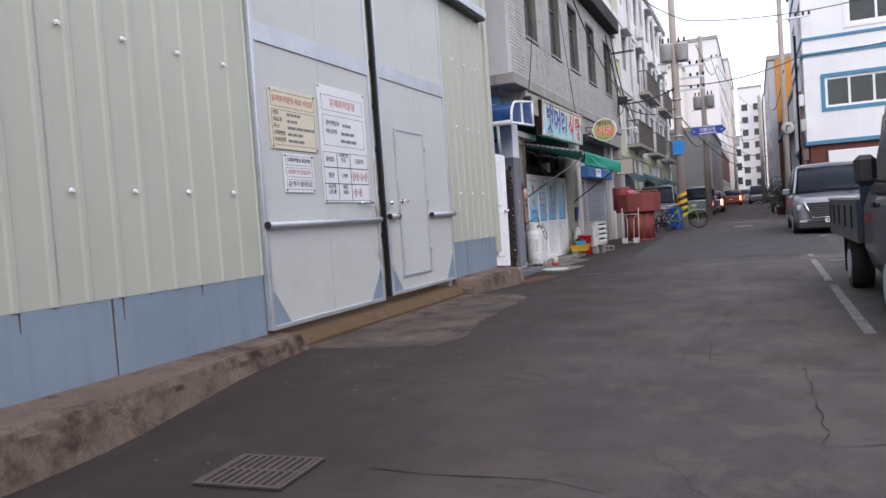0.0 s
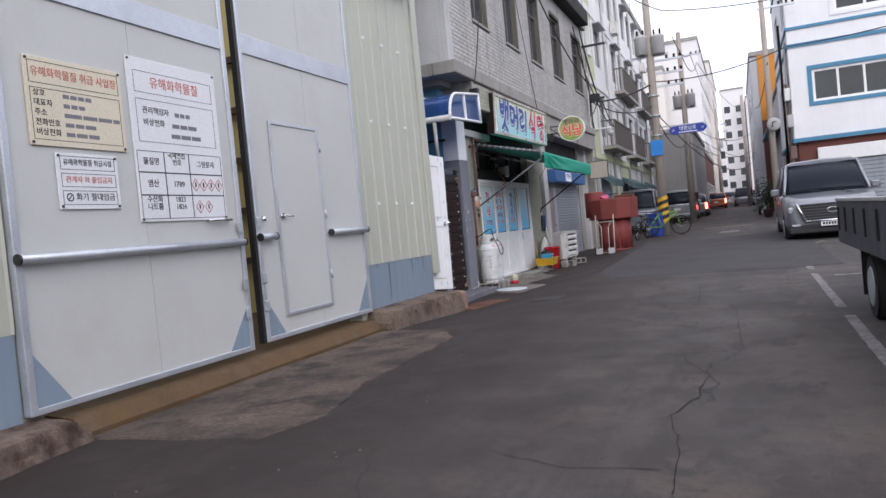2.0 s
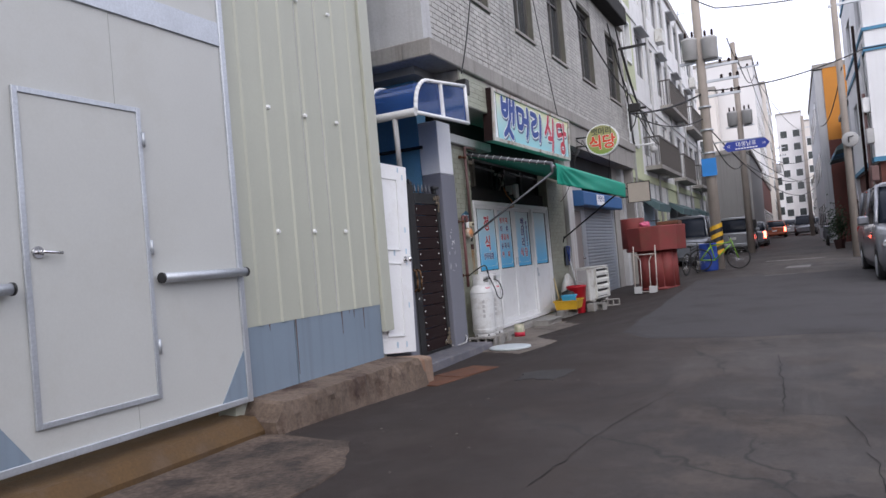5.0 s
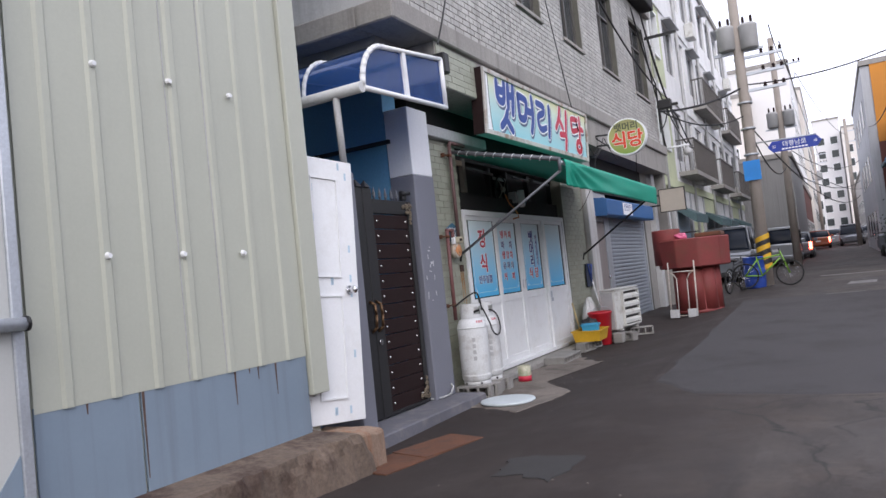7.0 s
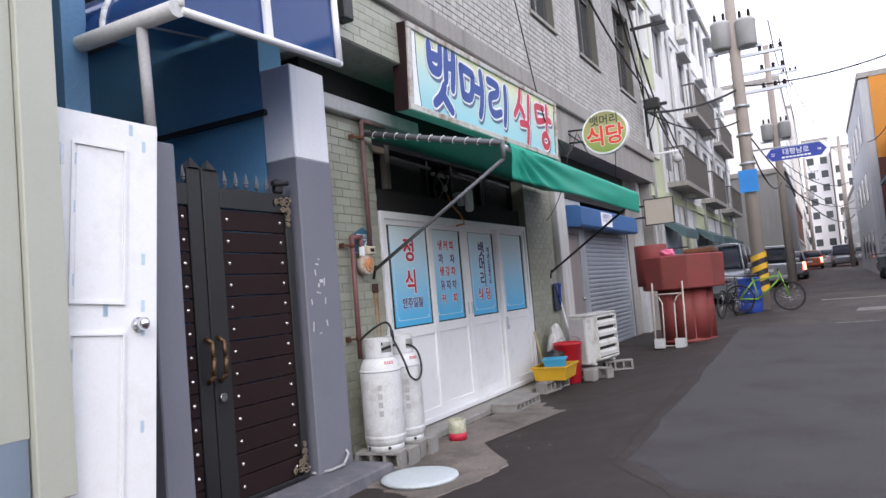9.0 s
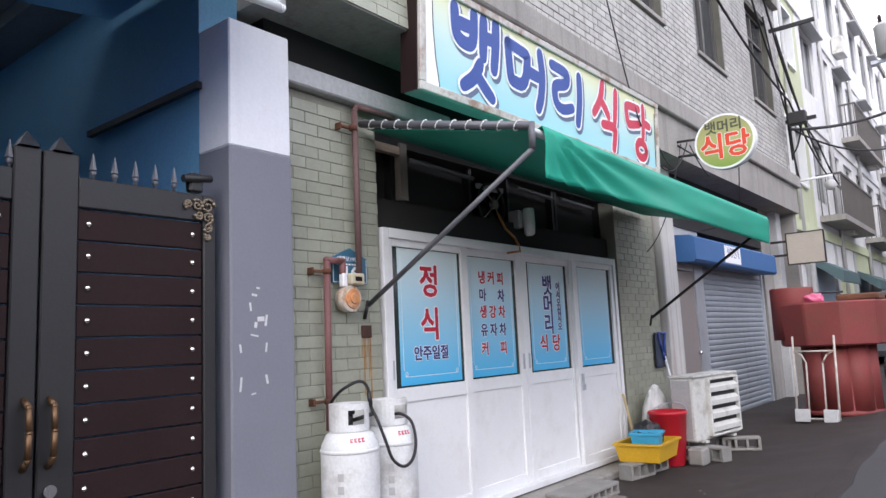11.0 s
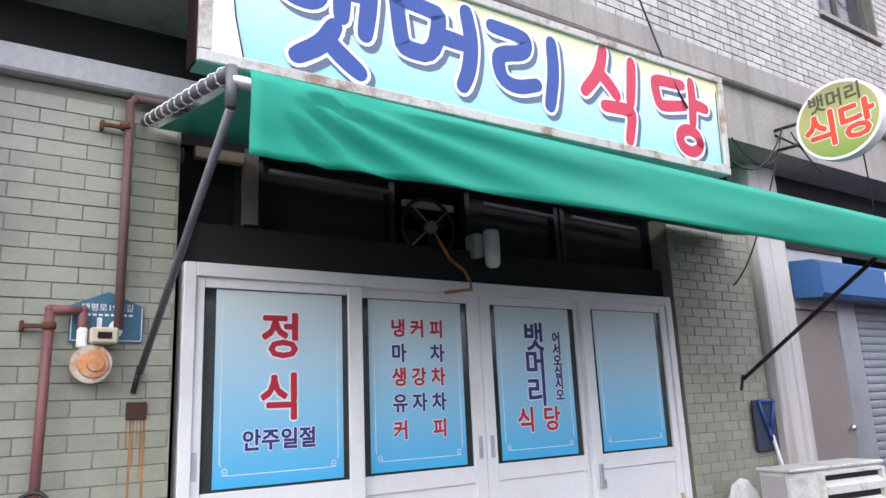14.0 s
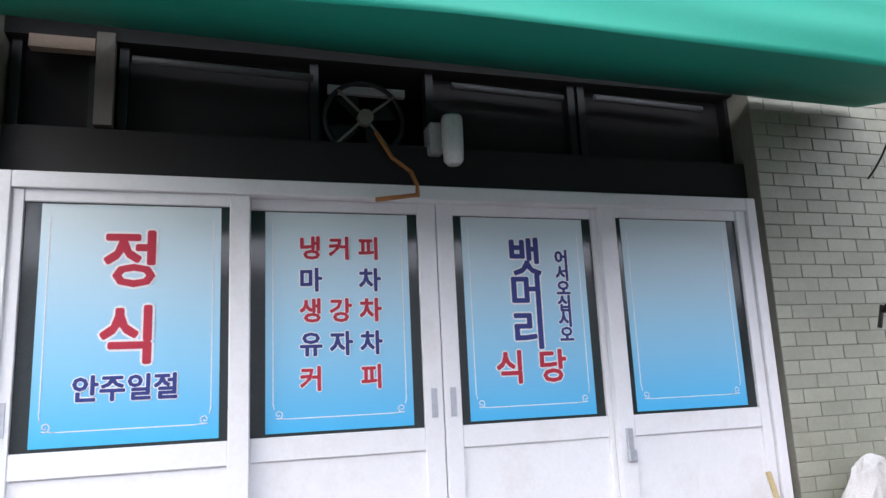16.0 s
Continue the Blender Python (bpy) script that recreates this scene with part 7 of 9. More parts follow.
for body, y, z, s in (("물질명", 0.16, 0.475, 0.062), ("국제연합\n번호", 0.44, 0.505, 0.055), ("그림문자", 0.78, 0.475, 0.06), ("염산", 0.16, 0.30, 0.065), ("1789", 0.44, 0.30, 0.065), ("수산화\n나트륨", 0.16, 0.145, 0.06), ("1823\n1824", 0.44, 0.145, 0.06)):
    word(nd, body, s, y, z, None, "CENTER")
for y, z in ((0.635, 0.30), (0.73, 0.30), (0.825, 0.30), (0.92, 0.30), (0.66, 0.115), (0.77, 0.115)):
    bm = bmesh.new()
    pts = [(0.0068, y + a, z + b) for a, b in ((0, 0.052), (0.045, 0), (0, -0.052), (-0.045, 0))]
    for p, q in zip(pts, pts[1:] + pts[:1]):
        tube(bm, p, q, 0.0035, seg=4)
    part("pictogram", bm, M_FADEDRED, nd)
    box_part("pictogram_mark", (0.0062, 0.0072, y - 0.008, y + 0.008, z - 0.02, z + 0.022), M_INK, nd)


# ---- apartment block with balconies, beyond the restaurant ----
M_B3WHITE = surf("stained_white_render", (0.79, 0.79, 0.785), 0.85, var=0.12, scale=0.7, bump=0.2, streak=0.3, dirt=(0.24, 0.23, 0.22))
M_B3GREEN = surf("pale_green_render", (0.56, 0.60, 0.40), 0.85, var=0.12, scale=0.8, bump=0.2, streak=0.4, dirt=(0.22, 0.22, 0.18))
M_ALU = surf("dull_aluminium", (0.42, 0.43, 0.45), 0.5, metal=0.4, var=0.1, bump=0)
M_SHADE = surf("grey_shop_awning", (0.07, 0.12, 0.13), 0.7, var=0.15)
block = thing("apartment_block", "stained white and pale green four-storey block with barred balconies", "building")
BX, BY0, BY1, BH = -5.0, 26.7, 48.5, 12.0
NEAR = 30.6
wy = [(27.25, 29.95)]
y = NEAR + 0.45
while y + 1.5 < BY1 - 0.3:
    wy.append((y, y + 1.45))
    y += 2.05
M_TEALGLASS = surf("teal_window_glass", (0.04, 0.10, 0.10), 0.12, var=0.2, scale=0.6, bump=0, spec=0.8)
M_GREYBAR = surf("brown_grey_bars", (0.11, 0.10, 0.095), 0.6, var=0.15, bump=0)


def barred_balcony(a, b, c, deep, parent):
    """A shallow slab with upright bars and a top rail."""
    bal = box_part("balcony", (BX, BX + deep, a, b, c - 0.14, c), M_CONC, parent)
    n = int((b - a) / 0.16)
    for q in range(n + 1):
        yy = a + 0.02 + (b - a - 0.04) * q / n
        box_part("baluster", (BX + deep - 0.035, BX + deep - 0.012, yy - 0.011, yy + 0.011, c, c + 0.95), M_GREYBAR, bal)
    for q in range(4):
        xx = BX + 0.06 + (deep - 0.12) * q / 3
        box_part("baluster", (xx - 0.011, xx + 0.011, a + 0.005, a + 0.028, c, c + 0.95), M_GREYBAR, bal)
    bm1 = bmesh.new()
    bx(bm1, BX + deep - 0.045, BX + deep, a, b, c + 0.95, c + 1.0)
    bx(bm1, BX, BX + deep - 0.046, a, a + 0.03, c + 0.95, c + 1.0)
    part("railing", bm1, M_GREYBAR, bal)
    return bal


for k, z0 in enumerate((3.4, 6.2, 9.0)):
    top = z0 + 2.8 if k < 2 else BH
    wall_with_holes(BX - 0.25, BX, BY0, NEAR, z0, top, [(wy[0][0], wy[0][1], z0 + 0.95, z0 + 2.35)], M_B3GREEN, "near_storey_wall", block)
    wall_with_holes(BX - 0.25, BX, NEAR, BY1, z0, top, [(a, b, z0 + 0.85, z0 + 2.45) for a, b in wy[1:]], M_B3WHITE, "storey_wall", block)
    box_part("floor_band", (BX, BX + 0.05, BY0, BY1, z0 - 0.12, z0 + 0.12), M_B3GREEN if k < 1 else M_B3WHITE, block)
    for j, (a, b) in enumerate(wy):
        c, d = (z0 + 0.95, z0 + 2.35) if j == 0 else (z0 + 0.85, z0 + 2.45)
        near = j == 0
        bm = bmesh.new()
        for q in ((a, a + 0.06, c, d), (b - 0.06, b, c, d), (a + 0.06, b - 0.06, c, c + 0.06), (a + 0.06, b - 0.06, d - 0.06, d), ((a + b) / 2 - 0.03, (a + b) / 2 + 0.03, c + 0.06, d - 0.06)):
            bx(bm, BX - 0.14, BX + (0.06 if near else -0.07), *q)
        wf = part("window", bm, M_WHITE if near or (j + k) % 3 == 0 else M_ALU, block)
        for u, v in ((a + 0.06, (a + b) / 2 - 0.03), ((a + b) / 2 + 0.03, b - 0.06)):
            box_part("pane", (BX - 0.12, BX - 0.11, u, v, c + 0.06, d - 0.06), M_TEALGLASS if near else M_GLASSDARK, wf)
        if not near and (j + 2 * k) % 5 == 2:
            bm = bmesh.new()
            bx(bm, BX + 0.02, BX + 0.32, a + 0.3, a + 1.0, c - 0.62, c - 0.10, bev=0.015)
            part("outdoor_unit", bm, M_ACWHITE, block)
        if not near and k > 0 and j % 2:
            box_part("rain_hood", (BX, BX + 0.28, a - 0.05, b + 0.05, d + 0.03, d + 0.07), M_ALU, wf)
barred_balcony(31.0, 35.6, 3.85, 0.55, block)
barred_balcony(37.4, 41.0, 3.85, 0.5, block)
barred_balcony(43.2, 47.6, 3.85, 0.5, block)
barred_balcony(35.4, 40.4, 6.65, 0.45, block)
barred_balcony(42.2, 46.8, 6.65, 0.45, block)
for yy, h in ((29.0, 1.3), (33.5, 0.8), (37.2, 1.6), (42.0, 1.0), (46.4, 1.4)):
    bm = bmesh.new()
    tube(bm, (BX - 0.3, yy, BH + 0.2), (BX - 0.3, yy, BH + 0.2 + h), 0.03, seg=6)
    bx(bm, BX - 0.7, BX + 0.1, yy - 0.015, yy + 0.015, BH + h, BH + h + 0.03)
    part("roof_aerial", bm, M_GALV, block)
box_part("end_wall", (-14.0, BX - 0.0, BY0 - 0.0, BY0 + 0.25, -0.2, BH), M_B3GREEN, block)
box_part("far_end_wall", (-14.0, BX - 0.25, BY1 - 0.25, BY1, -0.2, BH), M_B3WHITE, block)
box_part("back_wall", (-14.2, -14.0, BY0, BY1, -0.2, BH), M_B3WHITE, block)
box_part("roof", (-14.2, BX + 0.1, BY0, BY1, BH, BH + 0.25), M_CONC, block)
M_BLUEFILM = surf("pale_blue_window_film", (0.36, 0.50, 0.62), 0.4, var=0.12, bump=0)
for k in range(8):
    a = BY0 + 0.15 + k * 2.7
    m = (M_B3WHITE, M_BLUEFILM, M_B3GREEN, M_SHUTTER, M_B3WHITE, M_GLASSDARK, M_SHUTTER, M_B3WHITE)[k]
    sf = box_part("shop_front", (BX - 0.25, BX - 0.04, a + 0.25, a + 2.5, -0.2, 2.6), m, block)
    box_part("shop_pier", (BX - 0.25, BX + 0.02, a, a + 0.25, -0.2, 3.28), M_CONCPALE, block)
    box_part("shop_lintel", (BX - 0.25, BX, a + 0.25, a + 2.7, 2.6, 3.28), M_B3WHITE if k % 3 else M_B3GREEN, block)
    if k in (1, 3, 4, 6):
        bm = bmesh.new()
        extruded(bm, [(BX, 2.75), (BX + 0.55, 2.45), (BX + 0.55, 2.2), (BX + 0.5, 2.2), (BX, 2.6)], "y", a + 0.25, a + 2.4)
        part("shop_awning", bm, M_SHADE, block)
for k in range(5):
    bm = bmesh.new()
    yy = BY0 + 2.1 + 4.4 * k
    tube(bm, (BX + 0.06, yy, 0.0), (BX + 0.06, yy, BH - 0.3), 0.05, seg=8)
    part("downpipe", bm, M_GREYBOX, block)

# ---- white and blue corner building ----
corner = thing("corner_building", "white rendered corner building with blue bands over a red base", "building")
CX, CY = 1.80, 31.0
M_BLUEBAND = surf("mid_blue_band", (0.06, 0.22, 0.36), 0.6, var=0.1)


def wall_front_holes(x0, x1, y0, y1, z0, z1, holes, material, name, parent):
    za, zb = holes[0][2], holes[0][3]
    box_part(name, (x0, x1, y0, y1, z0, za), material, parent)
    box_part("lintel_wall", (x0, x1, y0, y1, zb, z1), material, parent)
    edge = x0
    for a, b in [h[:2] for h in holes] + [(x1, x1)]:
        box_part("wall_pier", (edge, a, y0, y1, za, zb), material, parent)
        edge = b


CH = 10.6
wall_front_holes(CX, 14.0, CY, CY + 0.25, 3.05, 6.6, [(2.5, 5.75, 4.42, 5.56), (8.0, 11.0, 4.42, 5.56)], M_WHITEWALL, "front_wall", corner)
wall_front_holes(CX, 14.0, CY, CY + 0.25, 6.6, CH, [(3.35, 6.2, 7.45, 8.7), (8.0, 11.0, 7.45, 8.7)], M_WHITEWALL, "front_wall", corner)
SIDEW = [(31.6, 33.2, 4.4, 5.6), (35.6, 37.2, 4.4, 5.6)]
wall_with_holes(CX, CX + 0.25, CY + 0.25, 39.0, 3.05, 6.6, SIDEW, M_WHITEWALL, "side_wall", corner)
wall_with_holes(CX, CX + 0.25, CY + 0.25, 39.0, 6.6, CH, [(a, b, 7.45, 8.7) for a, b, _, _ in SIDEW], M_WHITEWALL, "side_wall", corner)
box_part("red_base", (CX + 0.12, 14.0, CY + 0.15, 39.0, -0.2, 3.05), M_BRICKRED, corner)
box_part("back_wall", (CX, 14.0, 39.0, 39.2, -0.2, CH), M_WHITEWALL, corner)
box_part("right_wall", (14.0, 14.2, CY, 39.2, -0.2, CH), M_WHITEWALL, corner)
box_part("roof", (CX - 0.1, 14.3, CY - 0.1, 39.2, CH, CH + 0.3), M_BLUEBAND, corner)
for z, h in ((3.05, 0.14), (6.42, 0.13), (7.05, 0.10), (9.6, 0.12)):
    bm = bmesh.new()
    bx(bm, CX - 0.05, 14.0, CY - 0.05, CY - 0.001, z, z + h)
    bx(bm, CX - 0.05, CX - 0.001, CY, 39.0, z, z + h)
    part("blue_band", bm, M_BLUEBAND, corner)
for a, b, c, d, n in ((2.5, 5.75, 4.42, 5.56, 4), (8.0, 11.0, 4.42, 5.56, 4), (3.35, 6.2, 7.45, 8.7, 3), (8.0, 11.0, 7.45, 8.7, 3)):
    wf = thing("window", "", "")
    wf.parent = corner
    wf["label"] = "white-framed window in a blue surround"
    bm = bmesh.new()
    for p in ((a - 0.14, a, c - 0.14, d + 0.14), (b, b + 0.14, c - 0.14, d + 0.14), (a, b, d, d + 0.14), (a, b, c - 0.14, c)):
        bx(bm, p[0], p[1], CY - 0.03, CY - 0.001, p[2], p[3])
    part("surround", bm, M_BLUEBAND if d < 6 else M_WHITEWALL, wf)
    bm = bmesh.new()
    for p in ((a, a + 0.09, c, d), (b - 0.09, b, c, d), (a + 0.09, b - 0.09, d - 0.09, d), (a + 0.09, b - 0.09, c, c + 0.09)):
        bx(bm, p[0], p[1], CY + 0.03, CY + 0.10, p[2], p[3])
    for k in range(1, n):
        x = a + (b - a) * k / n
        bx(bm, x - 0.04, x + 0.04, CY + 0.03, CY + 0.10, c + 0.09, d - 0.09)
    part("frame", bm, M_WHITE, wf)
    for k in range(n):
        box_part("pane", (a + (b - a) * k / n + 0.05, a + (b - a) * (k + 1) / n - 0.05, CY + 0.06, CY + 0.07, c + 0.09, d - 0.09), M_GLASSDARK, wf)
for a, b, c, d in SIDEW + [(a, b, 7.45, 8.7) for a, b, _, _ in SIDEW]:
    box_part("side_pane", (CX + 0.08, CX + 0.09, a, b, c, d), M_GLASSDARK, corner)
box_part("shutter_housing", (2.5, 7.0, CY + 0.0, CY + 0.14, 2.28, 2.78), M_WHITE, corner, bev=0.02)
for k in range(16):
    box_part("shutter_slat", (2.55, 6.95, CY + 0.10, CY + 0.14, 0.05 + 0.139 * k, 0.05 + 0.139 * k + 0.125), M_SHUTTER, corner, bev=0.004)
for k, (z0, z1, x) in enumerate(((0.2, 5.2, 1.66), (0.2, 6.8, 1.74), (2.0, 7.5, 1.6))):
    bm = bmesh.new()
    tube(bm, (x, CY + 0.3 + 0.35 * k, z0), (x, CY + 0.3 + 0.35 * k, z1), 0.045, seg=8)
    part("downpipe", bm, (M_PIPE, M_GREYBOX, M_BROWNGATE)[k], corner)
for k, (z, yy) in enumerate(((2.45, 30.4), (3.6, 30.7), (4.6, 31.1))):
    box_part("meter_box", (CX - 0.2, CX - 0.002, yy, yy + 0.35, z, z + 0.45), (M_PIPE, M_GREYBOX, M_WHITE)[k], corner, bev=0.015)


# ---- plainer buildings further along ----
def far_building(name, label, x0, x1, y0, y1, h, material, fronts, wx=2.4, wz=2.9, wall_z=0.0, win=(1.3, 1.5), first=1.0):
    """A block with recessed windows, built as real openings in front of a dark core."""
    fb = thing(name, label, "building")
    box_part("wall", (x0, x1, y0, y1, -0.3, h), material, fb)
    box_part("roof", (x0 - 0.1, x1 + 0.1, y0 - 0.1, y1 + 0.1, h, h + 0.4), M_CONC, fb)
    for fr in fronts:
        a, b = (x0, x1) if fr == "y" else (y0, y1)
        n = max(1, int((b - a) / wx))
        rows = max(1, int((h - first) / wz))
        bmw, bmf = bmesh.new(), bmesh.new()
        for i in range(n):
            for j in range(rows):
                c = a + (b - a) * (i + 0.5) / n
                z = first + wz * j + 0.5
                u0, u1, v0, v1 = c - win[0] / 2, c + win[0] / 2, z, z + win[1]
                for bmx, g, dd in ((bmf, 0.10, 0.03), (bmw, 0.0, 0.05)):
                    if fr == "y":
                        bx(bmx, u0 - g, u1 + g, y0 - dd, y0 - 0.002, v0 - g, v1 + g)
                    else:
                        q = x1 if fr == "+x" else x0
                        s = 1 if fr == "+x" else -1
                        bx(bmx, q + s * 0.002, q + s * dd, u0 - g, u1 + g, v0 - g, v1 + g)
        part("window_frames", bmf, M_WHITE, fb)["kind"] = "stuff"
        part("window_panes", bmw, M_GLASSDARK, fb)["kind"] = "stuff"
    return fb


M_GREYCLAD = surf("grey_ribbed_cladding", (0.27, 0.265, 0.26), 0.7, var=0.1, scale=0.6, bump=0.1, streak=0.3)
M_TOWER = surf("pale_tower_paint", (0.72, 0.71, 0.71), 0.8, var=0.06, scale=0.1, bump=0.05)
M_TOWERWARM = surf("warm_tower_paint", (0.70, 0.66, 0.62), 0.8, var=0.06, scale=0.1, bump=0.05)
M_ORANGE = surf("orange_wall_paint", (0.55, 0.22, 0.03), 0.7, var=0.1, scale=0.8)
M_PALEGREY = surf("pale_grey_wall", (0.45, 0.46, 0.48), 0.8, var=0.12, scale=0.6, streak=0.35)
grey = thing("grey_clad_building", "windowless grey ribbed-clad building", "building")
box_part("wall", (-12.0, -2.6, 50.0, 66.0, -0.3, 5.9), M_GREYCLAD, grey)
bm = bmesh.new()
for k in range(36):
    bx(bm, -12.0 + 0.26 * k, -12.0 + 0.26 * k + 0.05, 49.96, 49.999, -0.2, 5.85)
part("cladding_ribs", bm, M_GREYCLAD, grey)["kind"] = "stuff"
box_part("parapet", (-12.1, -2.5, 49.9, 66.1, 5.9, 6.15), M_CONC, grey)
box_part("dark_base", (-12.0, -2.55, 49.93, 49.958, -0.3, 2.0), M_DARK, grey)
far_building("dark_building", "dark brown low building along the lane", -12.0, -2.7, 68.0, 90.0, 5.6, M_BRICKRED, ("+x",))
far_building("apartment_tower", "pale high-rise apartment tower with rows of windows", -15.0, -3.4, 92.0, 118.0, 20.5, M_TOWER, ("+x",), wx=3.2)
far_building("apartment_tower", "pale slab apartment tower with rows of windows", -9.8, -2.9, 118.5, 150.0, 22.5, M_TOWERWARM, ("y", "+x"), wx=2.6)
far_building("apartment_tower", "warm grey tower behind the roofs", -11.5, -7.2, 88.0, 91.5, 17.0, M_TOWERWARM, ("y",), wx=2.2)
far_building("apartment_tower", "distant pale tower at the end of the lane", -2.6, 2.4, 182.0, 200.0, 27.0, M_TOWER, ("y",), wx=1.7)
far_building("apartment_tower", "distant pale tower at the end of the lane", 2.6, 9.0, 176.0, 200.0, 24.0, M_TOWERWARM, ("y",), wx=1.8)
far_building("far_apartment_block", "distant low pale block closing the lane", -5.5, -2.0, 160.0, 178.0, 14.0, M_TOWER, ("y",), wx=1.7)
far_building("row_house", "cream low house along the far lane", 2.5, 9.0, 66.0, 90.0, 7.0, M_TOWERWARM, ("-x",))
far_building("row_house", "pale low house along the far lane", 2.6, 9.0, 92.0, 150.0, 9.0, M_TOWER, ("-x",))
orange = thing("orange_white_building", "pale grey building with an orange front corner", "building")
box_part("grey_wall", (0.95, 9.0, 48.0, 64.0, -0.2, 9.4), M_PALEGREY, orange)
box_part("orange_panel", (1.35, 9.0, 47.93, 47.999, 5.7, 9.45), M_ORANGE, orange)
box_part("brown_panel", (1.35, 9.0, 47.94, 47.998, -0.2, 5.69), M_BRICKRED, orange)
box_part("roof_edge", (0.9, 9.0, 47.9, 64.0, 9.451, 9.7), M_CONC, orange)
for yy in (50.0, 53.0, 56.0, 59.0):
    for z in (1.2, 4.0, 6.8):
        box_part("window", (0.93, 0.948, yy, yy + 1.4, z, z + 1.3), M_GLASSDARK, orange)
low = thing("low_shop_row", "row of low shops with blue awnings", "building")
box_part("wall", (1.95, 9.0, 39.3, 47.5, -0.2, 6.5), M_PALEGREY, low)
box_part("roof", (1.85, 9.0, 39.3, 47.5, 6.5, 6.7), M_CONC, low)
for yy in (39.8, 42.4, 45.0):
    box_part("shop_window", (1.92, 1.948, yy, yy + 1.8, 0.3, 2.3), M_GLASSDARK, low)
    bm = bmesh.new()
    extruded(bm, [(1.94, 4.9), (1.25, 4.5), (1.25, 4.35), (1.94, 4.45)], "y", yy - 0.2, yy + 2.1)
    part("awning", bm, (M_BLUETRIM, M_SHADE)[int(yy) % 2], low)
# made-up unseen blocks behind and right of the walker, to limit sky light
right_row = thing("unseen_right_blocks", "made-up plain grey blocks, unseen, right of the lane", "building")
box_part("wall", (13.0, 20.0, -12.0, 29.6, -0.3, 4.5), M_PALEGREY, right_row)
box_part("roof", (12.9, 20.0, -12.0, 29.6, 4.5, 4.8), M_CONC, right_row)
far_building("unseen_block_behind", "made-up plain block, unseen, at the near end of the lane", -4.0, 16.0, -22.0, -13.0, 7.0, M_PALEGREY, ())


# ---- poles, signs, cables ----
def utility_pole(m, h, label, r0=0.168, r1=0.105, drums=((-0.27, 6.72), (0.30, 6.68)), arms=(6.1, 5.65, 5.2), band=True):
    p = thing("utility_pole", label, "utility pole", m, group="utility poles")
    bm1 = bmesh.new()
    tube(bm1, (0, 0, -0.1), (0, 0, h), r0, r1, seg=20)
    part("shaft", bm1, M_POLE, p)
    for x, z in drums:
        bm1 = bmesh.new()
        lathe(bm1, [(0.18, -0.34), (0.225, -0.31), (0.23, 0.24), (0.24, 0.26), (0.24, 0.29), (0.19, 0.34), (0.1, 0.36)], (x, -0.08, z), seg=22)
        d = part("transformer", bm1, M_GREYBOX, p)
        for k in (-0.1, 0.1):
            bm1 = bmesh.new()
            lathe(bm1, [(0.03, 0.33), (0.045, 0.37), (0.03, 0.40), (0.045, 0.43), (0.03, 0.46), (0.04, 0.50), (0.02, 0.56)], (x + k, -0.08, z), seg=10)
            part("bushing", bm1, M_BROWNGATE, d)
    if drums:
        box_part("transformer_bracket", (-0.62, 0.62, -0.03, 0.05, drums[0][1] - 0.42, drums[0][1] - 0.35), M_GALV, p)
    for z in arms:
        box_part("cross_arm", (-0.15, 1.05, -0.05, 0.03, z, z + 0.07), M_GALV, p)
        for x in (0.55, 0.8, 1.0):
            bm1 = bmesh.new()
            lathe(bm1, [(0.03, 0.07), (0.05, 0.10), (0.03, 0.13), (0.05, 0.16), (0.02, 0.20)], (x, 0, z), seg=8)
            part("insulator", bm1, M_BROWNGATE, p)
    if band:
        stripe = (M_YELLOW, M_BLACK)
        for k in range(7):
            bm1 = bmesh.new()
            z = 0.42 + 0.13 * k
            tube(bm1, (0, 0, z), (0, 0, z + 0.13), 0.180, 0.179, seg=20, cap=False)
            for v in bm1.verts:
                v.co.z += 0.35 * v.co.x
            part("hazard_stripe", bm1, stripe[k % 2], p)
    return p


pole_a = utility_pole(pose(-2.71, 28.8, ground_z(-2.71, 28.8)), 10.5, "concrete utility pole with transformers and a hazard band")
plate = box_part("blue_plate", (-0.22, 0.20, -0.235, -0.215, 2.82, 3.35), surf("bright_blue_plate", (0.02, 0.22, 0.62), 0.4, bump=0), pole_a, "plain bright blue plate")
for z in (2.95, 3.5, 4.2, 4.9):
    bm = bmesh.new()
    tube(bm, (0, 0, z), (0, 0, z + 0.05), 0.19, seg=18)
    part("steel_strap", bm, M_GALV, pole_a)
utility_pole(pose(-2.5, 42.3, 0.0), 10.3, "concrete utility pole with small transformers", 0.17, 0.11, ((-0.3, 6.7), (0.35, 6.7)), (9.0,), False)
utility_pole(pose(1.05, 30.5, ground_z(1.05, 30.5)), 8.6, "thin stained concrete pole at the corner", 0.12, 0.08, (), (7.6,), False)
utility_pole(pose(0.6, 70.0, 0.3), 10.0, "distant concrete utility pole", 0.17, 0.11, (), (9.0, 8.2), False)
utility_pole(pose(-1.9, 84.0, 0.4), 10.5, "distant concrete utility pole", 0.17, 0.11, ((0.3, 7.0),), (9.0, 8.2), False)
ssign = thing("street_name_sign", "blue pointed street name sign with white writing on an arm", "sign", pose(-2.42, 28.55, 3.82) @ Matrix.Diagonal((0.86, 1, 0.95, 1)))
bm = bmesh.new()
extruded(bm, [(0.30, -0.15), (1.5, -0.15), (1.64, 0.0), (1.5, 0.15), (0.30, 0.15), (0.16, 0.0)], "y", -0.02, 0.02)
part("plate", bm, surf("sign_blue", (0.015, 0.04, 0.30), 0.4, bump=0), ssign)
